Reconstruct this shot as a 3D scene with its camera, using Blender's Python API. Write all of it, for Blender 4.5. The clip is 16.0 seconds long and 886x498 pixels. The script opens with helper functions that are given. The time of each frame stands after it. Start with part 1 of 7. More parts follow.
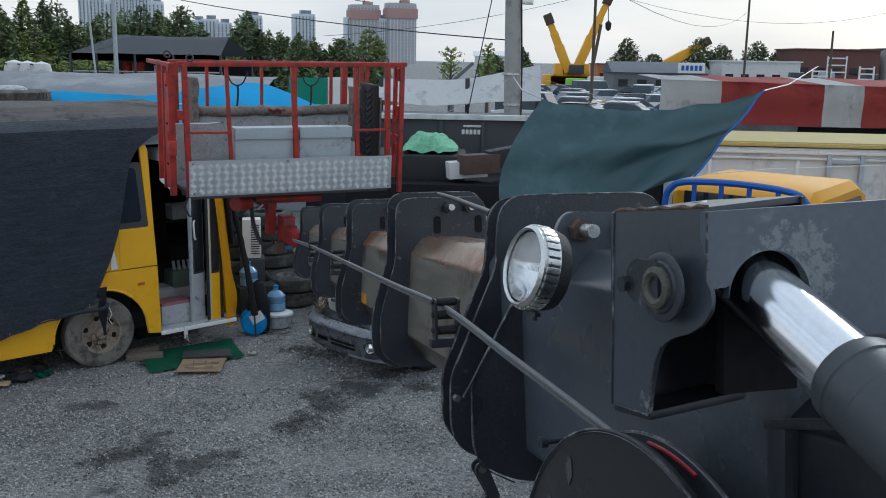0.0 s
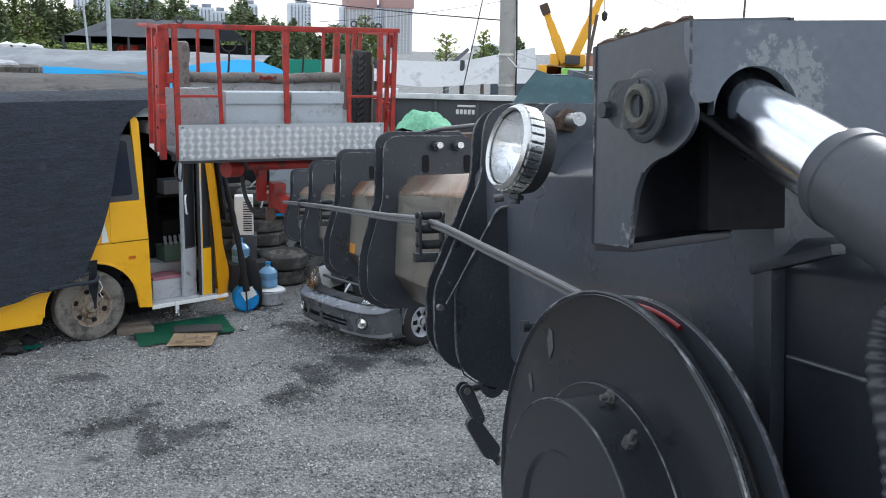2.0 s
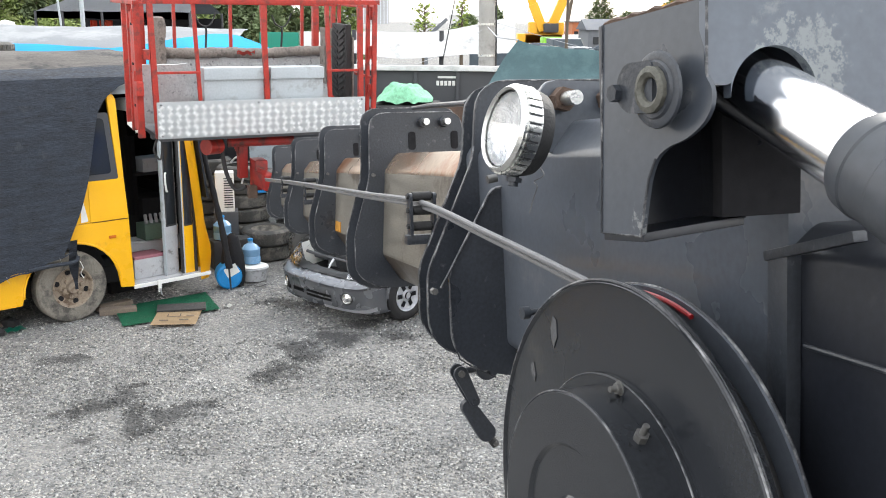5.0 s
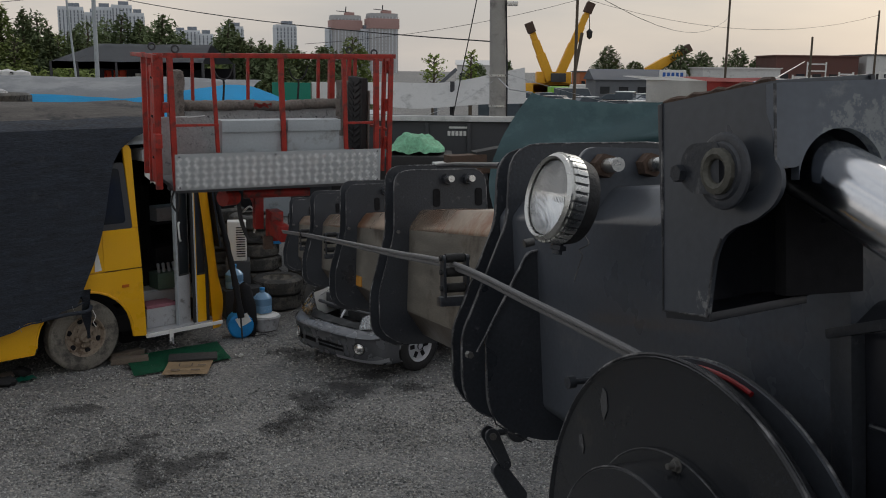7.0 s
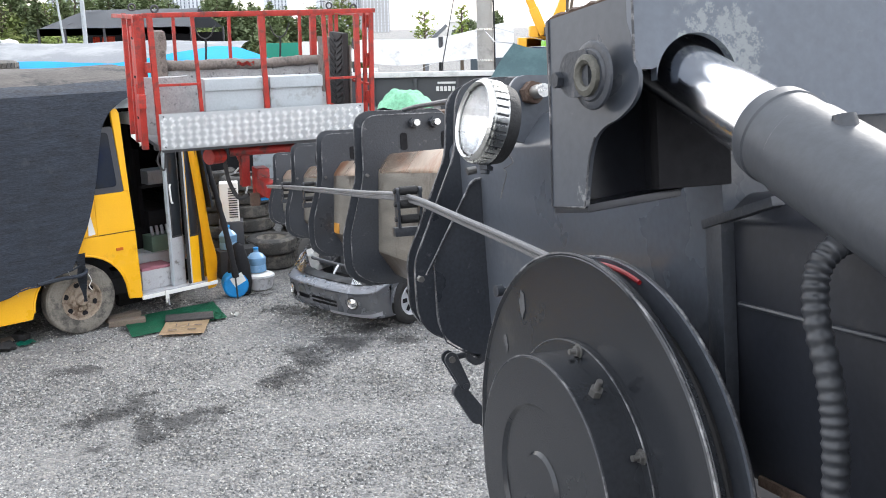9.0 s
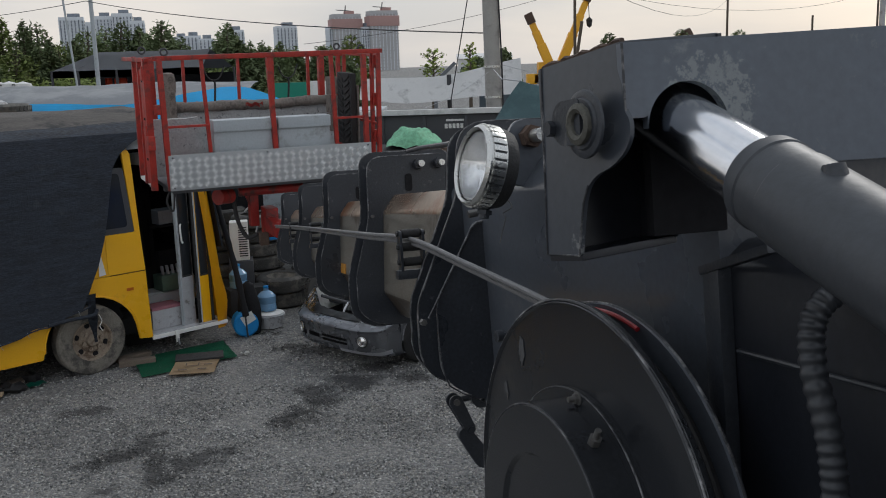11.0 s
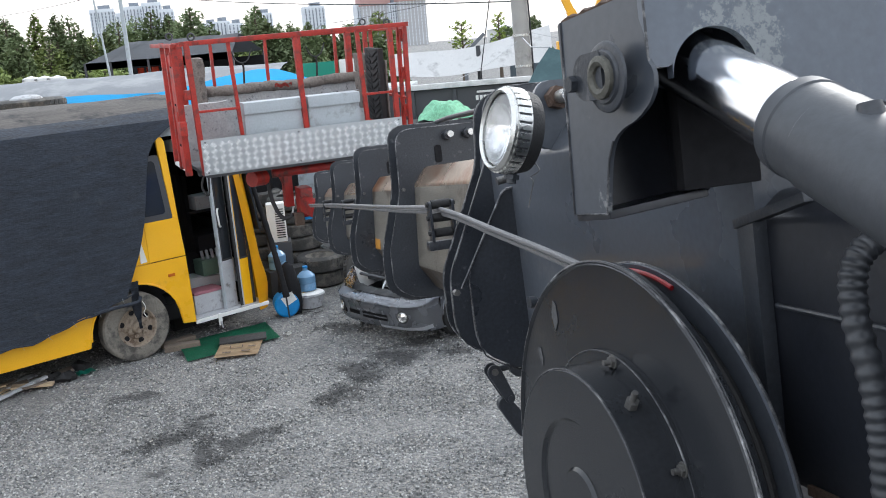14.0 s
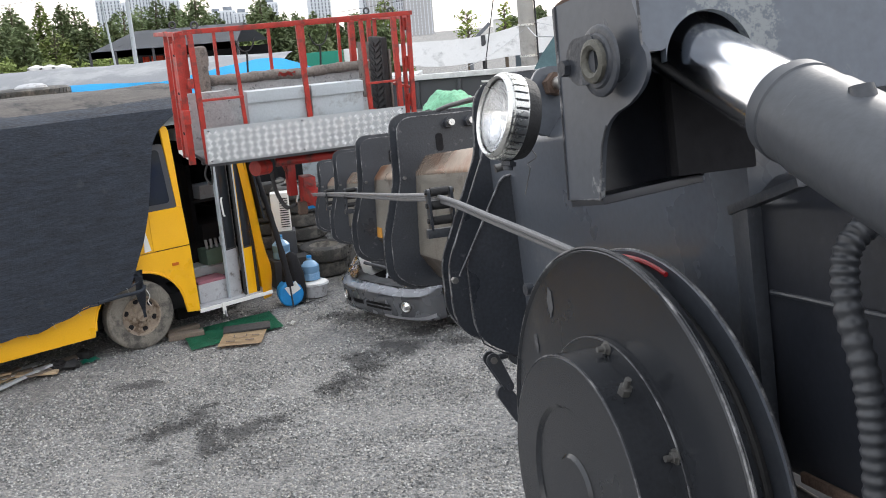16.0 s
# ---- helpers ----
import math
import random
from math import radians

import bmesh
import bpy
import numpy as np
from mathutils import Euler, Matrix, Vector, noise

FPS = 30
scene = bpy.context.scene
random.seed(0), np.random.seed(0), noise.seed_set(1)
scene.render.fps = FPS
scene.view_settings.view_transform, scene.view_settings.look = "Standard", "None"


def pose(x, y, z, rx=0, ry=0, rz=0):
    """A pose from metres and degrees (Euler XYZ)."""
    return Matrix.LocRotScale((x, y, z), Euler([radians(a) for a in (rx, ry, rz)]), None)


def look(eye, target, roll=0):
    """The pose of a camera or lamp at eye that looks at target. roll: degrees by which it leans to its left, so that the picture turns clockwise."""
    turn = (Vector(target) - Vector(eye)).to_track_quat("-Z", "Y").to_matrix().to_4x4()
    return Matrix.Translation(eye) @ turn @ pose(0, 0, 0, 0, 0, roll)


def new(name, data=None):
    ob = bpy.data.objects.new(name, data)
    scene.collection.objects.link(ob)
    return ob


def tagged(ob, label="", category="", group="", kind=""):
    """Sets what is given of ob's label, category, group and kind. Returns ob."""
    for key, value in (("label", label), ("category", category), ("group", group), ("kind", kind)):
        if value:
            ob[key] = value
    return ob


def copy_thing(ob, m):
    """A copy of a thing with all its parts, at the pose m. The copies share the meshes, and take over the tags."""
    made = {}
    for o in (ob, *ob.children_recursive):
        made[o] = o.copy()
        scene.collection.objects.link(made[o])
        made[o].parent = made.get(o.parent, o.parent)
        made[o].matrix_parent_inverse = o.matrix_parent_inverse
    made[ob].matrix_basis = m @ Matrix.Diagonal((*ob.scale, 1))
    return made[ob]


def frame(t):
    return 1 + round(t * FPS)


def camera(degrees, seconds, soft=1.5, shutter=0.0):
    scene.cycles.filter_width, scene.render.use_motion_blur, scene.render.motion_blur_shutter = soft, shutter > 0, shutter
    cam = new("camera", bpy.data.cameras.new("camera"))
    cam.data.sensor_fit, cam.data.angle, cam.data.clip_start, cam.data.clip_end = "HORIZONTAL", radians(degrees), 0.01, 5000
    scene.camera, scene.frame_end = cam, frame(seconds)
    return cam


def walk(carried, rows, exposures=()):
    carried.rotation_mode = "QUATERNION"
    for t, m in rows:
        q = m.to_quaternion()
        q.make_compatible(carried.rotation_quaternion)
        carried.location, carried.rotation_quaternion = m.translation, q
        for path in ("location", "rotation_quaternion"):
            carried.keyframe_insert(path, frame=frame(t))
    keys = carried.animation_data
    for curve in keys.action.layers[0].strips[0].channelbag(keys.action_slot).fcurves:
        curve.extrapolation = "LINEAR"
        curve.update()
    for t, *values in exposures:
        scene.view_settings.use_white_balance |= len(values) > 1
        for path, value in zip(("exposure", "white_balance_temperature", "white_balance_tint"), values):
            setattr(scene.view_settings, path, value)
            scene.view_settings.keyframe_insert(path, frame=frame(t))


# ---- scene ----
cam = camera(50.0, 16.0, 1.0)
PATH = [
    (0, (0.5915, -0.6537, 3.5739), (0.5484, 1.3074, 3.1840), 1.03),
    (0.5, (0.6010, -0.6585, 3.5260), (0.5598, 1.2995, 3.1199), 0.80),
    (1, (0.6084, -0.6522, 3.4630), (0.5671, 1.3071, 3.0637), 0.88),
    (1.5, (0.6096, -0.6436, 3.3964), (0.5732, 1.3166, 3.0009), 1.11),
    (2, (0.6189, -0.6450, 3.3869), (0.5873, 1.3127, 2.9785), 1.44),
    (2.5, (0.6288, -0.6231, 3.3761), (0.6070, 1.3217, 2.9101), 0.15),
    (3, (0.6358, -0.5973, 3.3703), (0.6176, 1.3387, 2.8685), -0.74),
    (3.5, (0.6464, -0.6043, 3.3797), (0.6364, 1.3332, 2.8837), -1.04),
    (4, (0.6211, -0.5873, 3.3800), (0.6152, 1.3515, 2.8893), -0.55),
    (4.2, (0.6100, -0.5949, 3.3881), (0.6121, 1.3462, 2.9065), -0.25),
    (6.3, (0.5817, -0.5819, 3.4115), (0.5754, 1.3664, 2.9598), 1.32),
    (6.5, (0.5726, -0.5785, 3.4266), (0.5644, 1.3767, 3.0059), 1.22),
    (7, (0.5352, -0.5843, 3.4306), (0.5262, 1.3813, 3.0609), 0.66),
    (7.5, (0.6068, -0.6290, 3.3605), (0.5940, 1.3183, 2.9047), -0.69),
    (8, (0.6602, -0.6926, 3.3200), (0.6551, 1.2395, 2.8031), -0.84),
    (8.5, (0.6635, -0.7081, 3.3575), (0.6512, 1.2265, 2.8503), -0.99),
    (9, (0.6425, -0.7151, 3.3902), (0.6351, 1.2327, 2.9363), -1.09),
    (9.2, (0.6325, -0.7215, 3.3971), (0.6251, 1.2337, 2.9761), -1.50),
    (11.5, (0.6693, -0.7011, 3.4049), (0.6229, 1.2633, 3.0322), -1.91),
    (12, (0.6733, -0.6961, 3.3947), (0.5888, 1.2689, 3.0317), -2.51),
    (12.5, (0.6825, -0.6914, 3.3961), (0.5890, 1.2711, 3.0223), -3.40),
    (13, (0.6838, -0.6778, 3.3845), (0.5822, 1.2761, 2.9698), -4.09),
    (13.5, (0.6811, -0.6762, 3.3889), (0.5745, 1.2747, 2.9613), -4.68),
    (14, (0.6774, -0.6825, 3.3893), (0.5657, 1.2676, 2.9600), -4.87),
    (14.5, (0.6794, -0.6785, 3.3753), (0.5637, 1.2703, 2.9408), -4.97),
    (15, (0.6774, -0.6805, 3.3763), (0.5547, 1.2628, 2.9199), -5.17),
    (15.5, (0.6914, -0.6885, 3.3853), (0.5668, 1.2557, 2.9332), -4.97),
    (16, (0.6914, -0.6785, 3.3813), (0.5677, 1.2666, 2.9330), -4.77),
]
# seconds, stops, kelvin, tint
EXPOSURES = [
    (0.0, 0.24, 5550, 4), (0.5, 0.34, 5650, 4), (1.0, 0.3, 5750, 4), (1.5, 0.6, 5750, 5), (2.0, 1.07, 5850, 7), (2.5, 1.62, 5850, 8), (3.0, 2.1, 6050, 9), (3.5, 2.31, 6300, 9), (4.0, 2.16, 6350, 8), (6.5, 0.53, 6750, 8),
    (7.0, -0.36, 6500, 9), (7.5, 0.6, 6350, 10), (8.0, 2.11, 6100, 9), (8.5, 2.52, 6150, 10), (9.0, 1.85, 6250, 10), (11.5, -0.05, 6150, 8), (12.5, 0.3, 5950, 8), (13.0, 0.84, 5950, 8), (13.5, 1.46, 5950, 8), (14.0, 1.30, 6050, 8), (14.5, 1.28, 6150, 9), (15.0, 1.57, 6250, 9), (15.5, 1.55, 6350, 10), (16.0, 1.40, 6400, 10),
]
walk(cam, [(t, look(eye, target, roll)) for t, eye, target, roll in PATH], EXPOSURES)

# ---- world and light ----
world = bpy.data.worlds.new("overcast_sky")
scene.world = world
world.use_nodes = True
wn, wl = world.node_tree.nodes, world.node_tree.links
sky = wn.new("ShaderNodeTexSky")
sky.sky_type, sky.sun_disc = "NISHITA", False
sky.sun_elevation, sky.sun_rotation = radians(24), radians(35)
sky.air_density, sky.dust_density = 1.0, 3.0
cloud_at = wn.new("ShaderNodeTexCoord")
cloud_map = wn.new("ShaderNodeMapping")
cloud_map.inputs["Scale"].default_value = (1.2, 1.2, 5.0)
cloud = wn.new("ShaderNodeTexNoise")
cloud.inputs["Scale"].default_value, cloud.inputs["Detail"].default_value = 2.2, 7
cloud_ramp = wn.new("ShaderNodeValToRGB")
cloud_ramp.color_ramp.elements[0].position, cloud_ramp.color_ramp.elements[0].color = 0.38, (6.4, 6.6, 6.9, 1)
cloud_ramp.color_ramp.elements[1].position, cloud_ramp.color_ramp.elements[1].color = 0.66, (8.7, 8.4, 8.1, 1)
warm = wn.new("ShaderNodeMix")
warm.data_type = "RGBA"
up = wn.new("ShaderNodeSeparateXYZ")
low = wn.new("ShaderNodeMapRange")
low.inputs["From Min"].default_value, low.inputs["From Max"].default_value = 0.0, 0.45
low.interpolation_type = "SMOOTHSTEP"
tint = wn.new("ShaderNodeValToRGB")
tint.color_ramp.elements[0].color, tint.color_ramp.elements[1].color = (1.02, 0.955, 0.90, 1), (0.98, 1.0, 1.03, 1)
warm.blend_type = "MULTIPLY"
warm.inputs["Factor"].default_value = 1.0
cover = wn.new("ShaderNodeMix")
cover.data_type = "RGBA"
cover.inputs["Factor"].default_value = 0.86
wl.new(cloud_at.outputs["Generated"], cloud_map.inputs["Vector"])
wl.new(cloud_map.outputs["Vector"], cloud.inputs["Vector"])
wl.new(cloud.outputs["Fac"], cloud_ramp.inputs["Fac"])
wl.new(sky.outputs["Color"], cover.inputs["A"])
wl.new(cloud_at.outputs["Generated"], up.inputs["Vector"])
wl.new(up.outputs["Z"], low.inputs["Value"])
wl.new(low.outputs["Result"], tint.inputs["Fac"])
wl.new(cloud_ramp.outputs["Color"], warm.inputs["A"])
wl.new(tint.outputs["Color"], warm.inputs["B"])
wl.new(warm.outputs["Result"], cover.inputs["B"])
wl.new(cover.outputs["Result"], wn["Background"].inputs["Color"])
wn["Background"].inputs["Strength"].default_value = 0.1
sun = new("sun", bpy.data.lights.new("sun", "SUN"))
sun.data.energy, sun.data.angle, sun.data.color = 0.9, radians(14), (1.0, 0.95, 0.89)
sun.matrix_world = look((12, 20, 15), (0, 0, 0))


# ---- materials ----
def mat(name, color, rough=0.6, metal=0.0, vary=0.25, scale=8.0, bump=0.15, fine=60.0, stain=None, amount=0.35, stain_scale=1.5, per_object=0.0, spec=0.5, coat=0.0, stretch=None):
    """A surface with grain at two scales, an optional second colour in patches, and bump."""
    m = bpy.data.materials.new(name)
    m.use_nodes = True
    n, l = m.node_tree.nodes, m.node_tree.links
    b = n["Principled BSDF"]
    at = n.new("ShaderNodeTexCoord")
    big, small = n.new("ShaderNodeTexNoise"), n.new("ShaderNodeTexNoise")
    big.inputs["Scale"].default_value, big.inputs["Detail"].default_value = scale, 6
    small.inputs["Scale"].default_value, small.inputs["Detail"].default_value = fine, 4
    where = at.outputs["Object"]
    if stretch:
        squeeze = n.new("ShaderNodeMapping")
        squeeze.inputs["Scale"].default_value = stretch
        l.new(where, squeeze.inputs["Vector"])
        where = squeeze.outputs["Vector"]
    for t in (big, small):
        l.new(where, t.inputs["Vector"])
    both = n.new("ShaderNodeMath")
    both.operation = "ADD"
    l.new(big.outputs["Fac"], both.inputs[0])
    l.new(small.outputs["Fac"], both.inputs[1])
    span = n.new("ShaderNodeMapRange")
    span.inputs["From Min"].default_value, span.inputs["From Max"].default_value = 0.6, 1.4
    span.inputs["To Min"].default_value, span.inputs["To Max"].default_value = 1 - vary, 1 + vary
    l.new(both.outputs[0], span.inputs["Value"])
    tone = n.new("ShaderNodeVectorMath")
    tone.operation = "SCALE"
    tone.inputs[0].default_value = color
    l.new(span.outputs["Result"], tone.inputs["Scale"])
    out = tone.outputs["Vector"]
    if per_object:
        info, rnd = n.new("ShaderNodeObjectInfo"), n.new("ShaderNodeMapRange")
        rnd.inputs["To Min"].default_value, rnd.inputs["To Max"].default_value = 1 - per_object, 1 + per_object
        l.new(info.outputs["Random"], rnd.inputs["Value"])
        more = n.new("ShaderNodeVectorMath")
        more.operation = "SCALE"
        l.new(out, more.inputs[0])
        l.new(rnd.outputs["Result"], more.inputs["Scale"])
        out = more.outputs["Vector"]
    rough_out = None
    if stain:
        patch, edge, mix = n.new("ShaderNodeTexNoise"), n.new("ShaderNodeMapRange"), n.new("ShaderNodeMix")
        mix.data_type = "RGBA"
        patch.inputs["Scale"].default_value, patch.inputs["Detail"].default_value, patch.inputs["Roughness"].default_value = stain_scale, 9, 0.7
        edge.inputs["From Min"].default_value, edge.inputs["From Max"].default_value = 0.68 - amount * 0.5, 0.80 - amount * 0.5
        l.new(at.outputs["Object"], patch.inputs["Vector"])
        l.new(patch.outputs["Fac"], edge.inputs["Value"])
        l.new(edge.outputs["Result"], mix.inputs["Factor"])
        l.new(out, mix.inputs["A"])
        mix.inputs["B"].default_value = (*stain, 1)
        out = mix.outputs["Result"]
    l.new(out, b.inputs["Base Color"])
    rr = n.new("ShaderNodeMapRange")
    rr.inputs["From Min"].default_value, rr.inputs["From Max"].default_value = 0.3, 0.7
    rr.inputs["To Min"].default_value, rr.inputs["To Max"].default_value = max(rough - 0.1, 0.03), min(rough + 0.12, 1)
    l.new(big.outputs["Fac"], rr.inputs["Value"])
    l.new(rr.outputs["Result"], b.inputs["Roughness"])
    b.inputs["Metallic"].default_value = metal
    b.inputs["Specular IOR Level"].default_value = spec
    b.inputs["Coat Weight"].default_value = coat
    if bump:
        bp = n.new("ShaderNodeBump")
        bp.inputs["Strength"].default_value, bp.inputs["Distance"].default_value = bump, 0.01
        l.new(small.outputs["Fac"], bp.inputs["Height"])
        l.new(bp.outputs["Normal"], b.inputs["Normal"])
    return m


def glass_mat(name, tint, rough=0.02):
    m = bpy.data.materials.new(name)
    m.use_nodes = True
    b = m.node_tree.nodes["Principled BSDF"]
    b.inputs["Base Color"].default_value = (*tint, 1)
    b.inputs["Roughness"].default_value = rough
    b.inputs["Transmission Weight"].default_value = 1.0
    b.inputs["IOR"].default_value = 1.45
    return m


def fluted_glass(name):
    """Clear lamp glass with upright flutes pressed into it."""
    m = glass_mat(name, (0.95, 0.96, 0.97), 0.06)
    n, l = m.node_tree.nodes, m.node_tree.links
    at, wave, bp = n.new("ShaderNodeTexCoord"), n.new("ShaderNodeTexWave"), n.new("ShaderNodeBump")
    wave.inputs["Scale"].default_value = 70
    wave.inputs["Distortion"].default_value = 0.6
    bp.inputs["Strength"].default_value, bp.inputs["Distance"].default_value = 0.10, 0.01
    l.new(at.outputs["Object"], wave.inputs["Vector"])
    l.new(wave.outputs["Fac"], bp.inputs["Height"])
    l.new(bp.outputs["Normal"], n["Principled BSDF"].inputs["Normal"])
    return m


def gravel_mat(loose=False):
    """Crushed grey stone, with dark oily patches where vehicles have stood."""
    m = bpy.data.materials.new("loose_stones" if loose else "gravel")
    m.use_nodes = True
    n, l = m.node_tree.nodes, m.node_tree.links
    b = n["Principled BSDF"]
    at = n.new("ShaderNodeNewGeometry")
    cells = n.new("ShaderNodeTexVoronoi")
    cells.inputs["Scale"].default_value = 34
    l.new(at.outputs["Position"], cells.inputs["Vector"])
    tiny = n.new("ShaderNodeTexVoronoi")
    tiny.inputs["Scale"].default_value = 90
    l.new(at.outputs["Position"], tiny.inputs["Vector"])
    tone = n.new("ShaderNodeValToRGB")
    tone.color_ramp.elements[0].position, tone.color_ramp.elements[0].color = 0.1, (0.110, 0.113, 0.115, 1) if loose else (0.085, 0.088, 0.090, 1)
    tone.color_ramp.elements[1].position, tone.color_ramp.elements[1].color = 0.9, (0.45, 0.448, 0.432, 1) if loose else (0.300, 0.299, 0.288, 1)
    for at_, lum, red, blue in ((0.34, 0.50, 1.02, 0.97), (0.56, 0.62, 0.98, 1.02), (0.74, 0.80, 1.06, 0.90)):
        full = 0.46 if loose else 0.305
        tone.color_ramp.elements.new(at_).color = (full * lum * red, full * lum, full * lum * blue, 1)
    sep = n.new("ShaderNodeSeparateColor")
    l.new(cells.outputs["Color"], sep.inputs["Color"])
    sep2 = n.new("ShaderNodeSeparateColor")
    l.new(tiny.outputs["Color"], sep2.inputs["Color"])
    avg = n.new("ShaderNodeMath")
    avg.operation = "MULTIPLY_ADD"
    avg.inputs[1].default_value = 0.5
    half = n.new("ShaderNodeMath")
    half.operation = "MULTIPLY"
    half.inputs[1].default_value = 0.5
    l.new(sep2.outputs["Red"], half.inputs[0])
    l.new(sep.outputs["Red"], avg.inputs[0])
    l.new(half.outputs[0], avg.inputs[2])
    l.new(at.outputs["Random Per Island"] if loose else avg.outputs[0], tone.inputs["Fac"])
    broad = n.new("ShaderNodeTexNoise")
    broad.inputs["Scale"].default_value, broad.inputs["Detail"].default_value = 0.7, 5
    l.new(at.outputs["Position"], broad.inputs["Vector"])
    ragged = n.new("ShaderNodeTexNoise")
    ragged.inputs["Scale"].default_value, ragged.inputs["Detail"].default_value, ragged.inputs["Roughness"].default_value = 8.0, 12, 0.88
    l.new(at.outputs["Position"], ragged.inputs["Vector"])
    swirl = n.new("ShaderNodeTexNoise")
    swirl.inputs["Scale"].default_value, swirl.inputs["Detail"].default_value = 1.9, 6
    l.new(at.outputs["Position"], swirl.inputs["Vector"])
    shift = n.new("ShaderNodeVectorMath")
    shift.operation = "MULTIPLY_ADD"
    shift.inputs[1].default_value, shift.inputs[2].default_value = (1.0, 1.0, 0), (-0.5, -0.5, 0)
    l.new(swirl.outputs["Color"], shift.inputs[0])
    warped = n.new("ShaderNodeVectorMath")
    warped.operation = "ADD"
    l.new(at.outputs["Position"], warped.inputs[0])
    l.new(shift.outputs["Vector"], warped.inputs[1])
    total = None
    for x, y, r in OIL:
        d = n.new("ShaderNodeVectorMath")
        d.operation = "DISTANCE"
        d.inputs[1].default_value = (x, y, 0)
        l.new(warped.outputs["Vector"], d.inputs[0])
        near = n.new("ShaderNodeMapRange")
        near.inputs["From Min"].default_value, near.inputs["From Max"].default_value = r, 0.0
        l.new(d.outputs["Value"], near.inputs["Value"])
        if total is None:
            total = near.outputs["Result"]
        else:
            mx = n.new("ShaderNodeMath")
            mx.operation = "MAXIMUM"
            l.new(total, mx.inputs[0])
            l.new(near.outputs["Result"], mx.inputs[1])
            total = mx.outputs[0]
    oil = n.new("ShaderNodeMath")
    oil.operation = "MULTIPLY_ADD"
    oil.inputs[1].default_value = 3.5
    l.new(ragged.outputs["Fac"], oil.inputs[0])
    speck = n.new("ShaderNodeMath")
    speck.operation = "MULTIPLY_ADD"
    speck.inputs[1].default_value = 0.55
    l.new(avg.outputs[0], speck.inputs[0])
    l.new(total, speck.inputs[2])
    l.new(speck.outputs[0], oil.inputs[2])
    step = n.new("ShaderNodeMapRange")
    step.inputs["From Min"].default_value, step.inputs["From Max"].default_value = 2.44, 2.66
    step.inputs["To Max"].default_value = 0.82
    l.new(oil.outputs[0], step.inputs["Value"])
    soft = n.new("ShaderNodeMapRange")
    soft.inputs["From Min"].default_value, soft.inputs["From Max"].default_value = 0.3, 0.7
    soft.inputs["To Min"].default_value, soft.inputs["To Max"].default_value = 0.86, 1.08
    l.new(broad.outputs["Fac"], soft.inputs["Value"])
    shade = n.new("ShaderNodeVectorMath")
    shade.operation = "SCALE"
    l.new(tone.outputs["Color"], shade.inputs[0])
    l.new(soft.outputs["Result"], shade.inputs["Scale"])
    mix = n.new("ShaderNodeMix")
    mix.data_type = "RGBA"
    l.new(step.outputs["Result"], mix.inputs["Factor"])
    l.new(shade.outputs["Vector"], mix.inputs["A"])
    mix.inputs["B"].default_value = (0.026, 0.026, 0.027, 1)
    l.new(mix.outputs["Result"], b.inputs["Base Color"])
    b.inputs["Roughness"].default_value = 0.85
    bp = n.new("ShaderNodeBump")
    bp.inputs["Strength"].default_value, bp.inputs["Distance"].default_value = 0.9, 0.02
    l.new(cells.outputs["Distance"], bp.inputs["Height"])
    bp.invert = True
    l.new(bp.outputs["Normal"], b.inputs["Normal"])
    return m


def wear_round(m, centre, inner, outer, colour):
    """Chipped pale paint in a ragged ring about a place on the thing, fading outwards."""
    n, l = m.node_tree.nodes, m.node_tree.links
    b = n["Principled BSDF"]
    old = b.inputs["Base Color"].links[0].from_socket
    at, d, fade = n.new("ShaderNodeTexCoord"), n.new("ShaderNodeVectorMath"), n.new("ShaderNodeMapRange")
    d.operation = "DISTANCE"
    d.inputs[1].default_value = centre
    l.new(at.outputs["Object"], d.inputs[0])
    l.new(d.outputs["Value"], fade.inputs["Value"])
    fade.inputs["From Min"].default_value, fade.inputs["From Max"].default_value = inner, outer
    fade.inputs["To Min"].default_value, fade.inputs["To Max"].default_value = 0.0, -0.35
    spots, add, cut, mix = n.new("ShaderNodeTexNoise"), n.new("ShaderNodeMath"), n.new("ShaderNodeMapRange"), n.new("ShaderNodeMix")
    spots.inputs["Scale"].default_value, spots.inputs["Detail"].default_value, spots.inputs["Roughness"].default_value = 90, 8, 0.75
    l.new(at.outputs["Object"], spots.inputs["Vector"])
    l.new(spots.outputs["Fac"], add.inputs[0])
    l.new(fade.outputs["Result"], add.inputs[1])
    cut.inputs["From Min"].default_value, cut.inputs["From Max"].default_value = 0.46, 0.54
    l.new(add.outputs[0], cut.inputs["Value"])
    mix.data_type = "RGBA"
    l.new(cut.outputs["Result"], mix.inputs["Factor"])
    l.new(old, mix.inputs["A"])
    mix.inputs["B"].default_value = (*colour, 1)
    l.new(mix.outputs["Result"], b.inputs["Base Color"])


# Oil patches on the gravel: x, y, radius.
OIL = [(-2.45, 7.40, 0.50), (-2.30, 7.65, 0.36), (-1.88, 6.95, 0.48), (-1.68, 7.27, 0.42), (-2.05, 7.2, 0.34), (-0.85, 8.90, 0.55), (-0.60, 9.40, 0.48), (-0.95, 8.25, 0.45),
       (-3.26, 8.58, 0.42), (-0.24, 9.82, 0.42), (0.15, 9.4, 0.4), (-2.4, 6.6, 0.25), (-1.3, 10.6, 0.45), (-1.0, 5.4, 0.3), (-2.5, 10.9, 0.3), (-3.1, 9.95, 0.35)]
M_GRAVEL = gravel_mat()
M_STONES = gravel_mat(True)
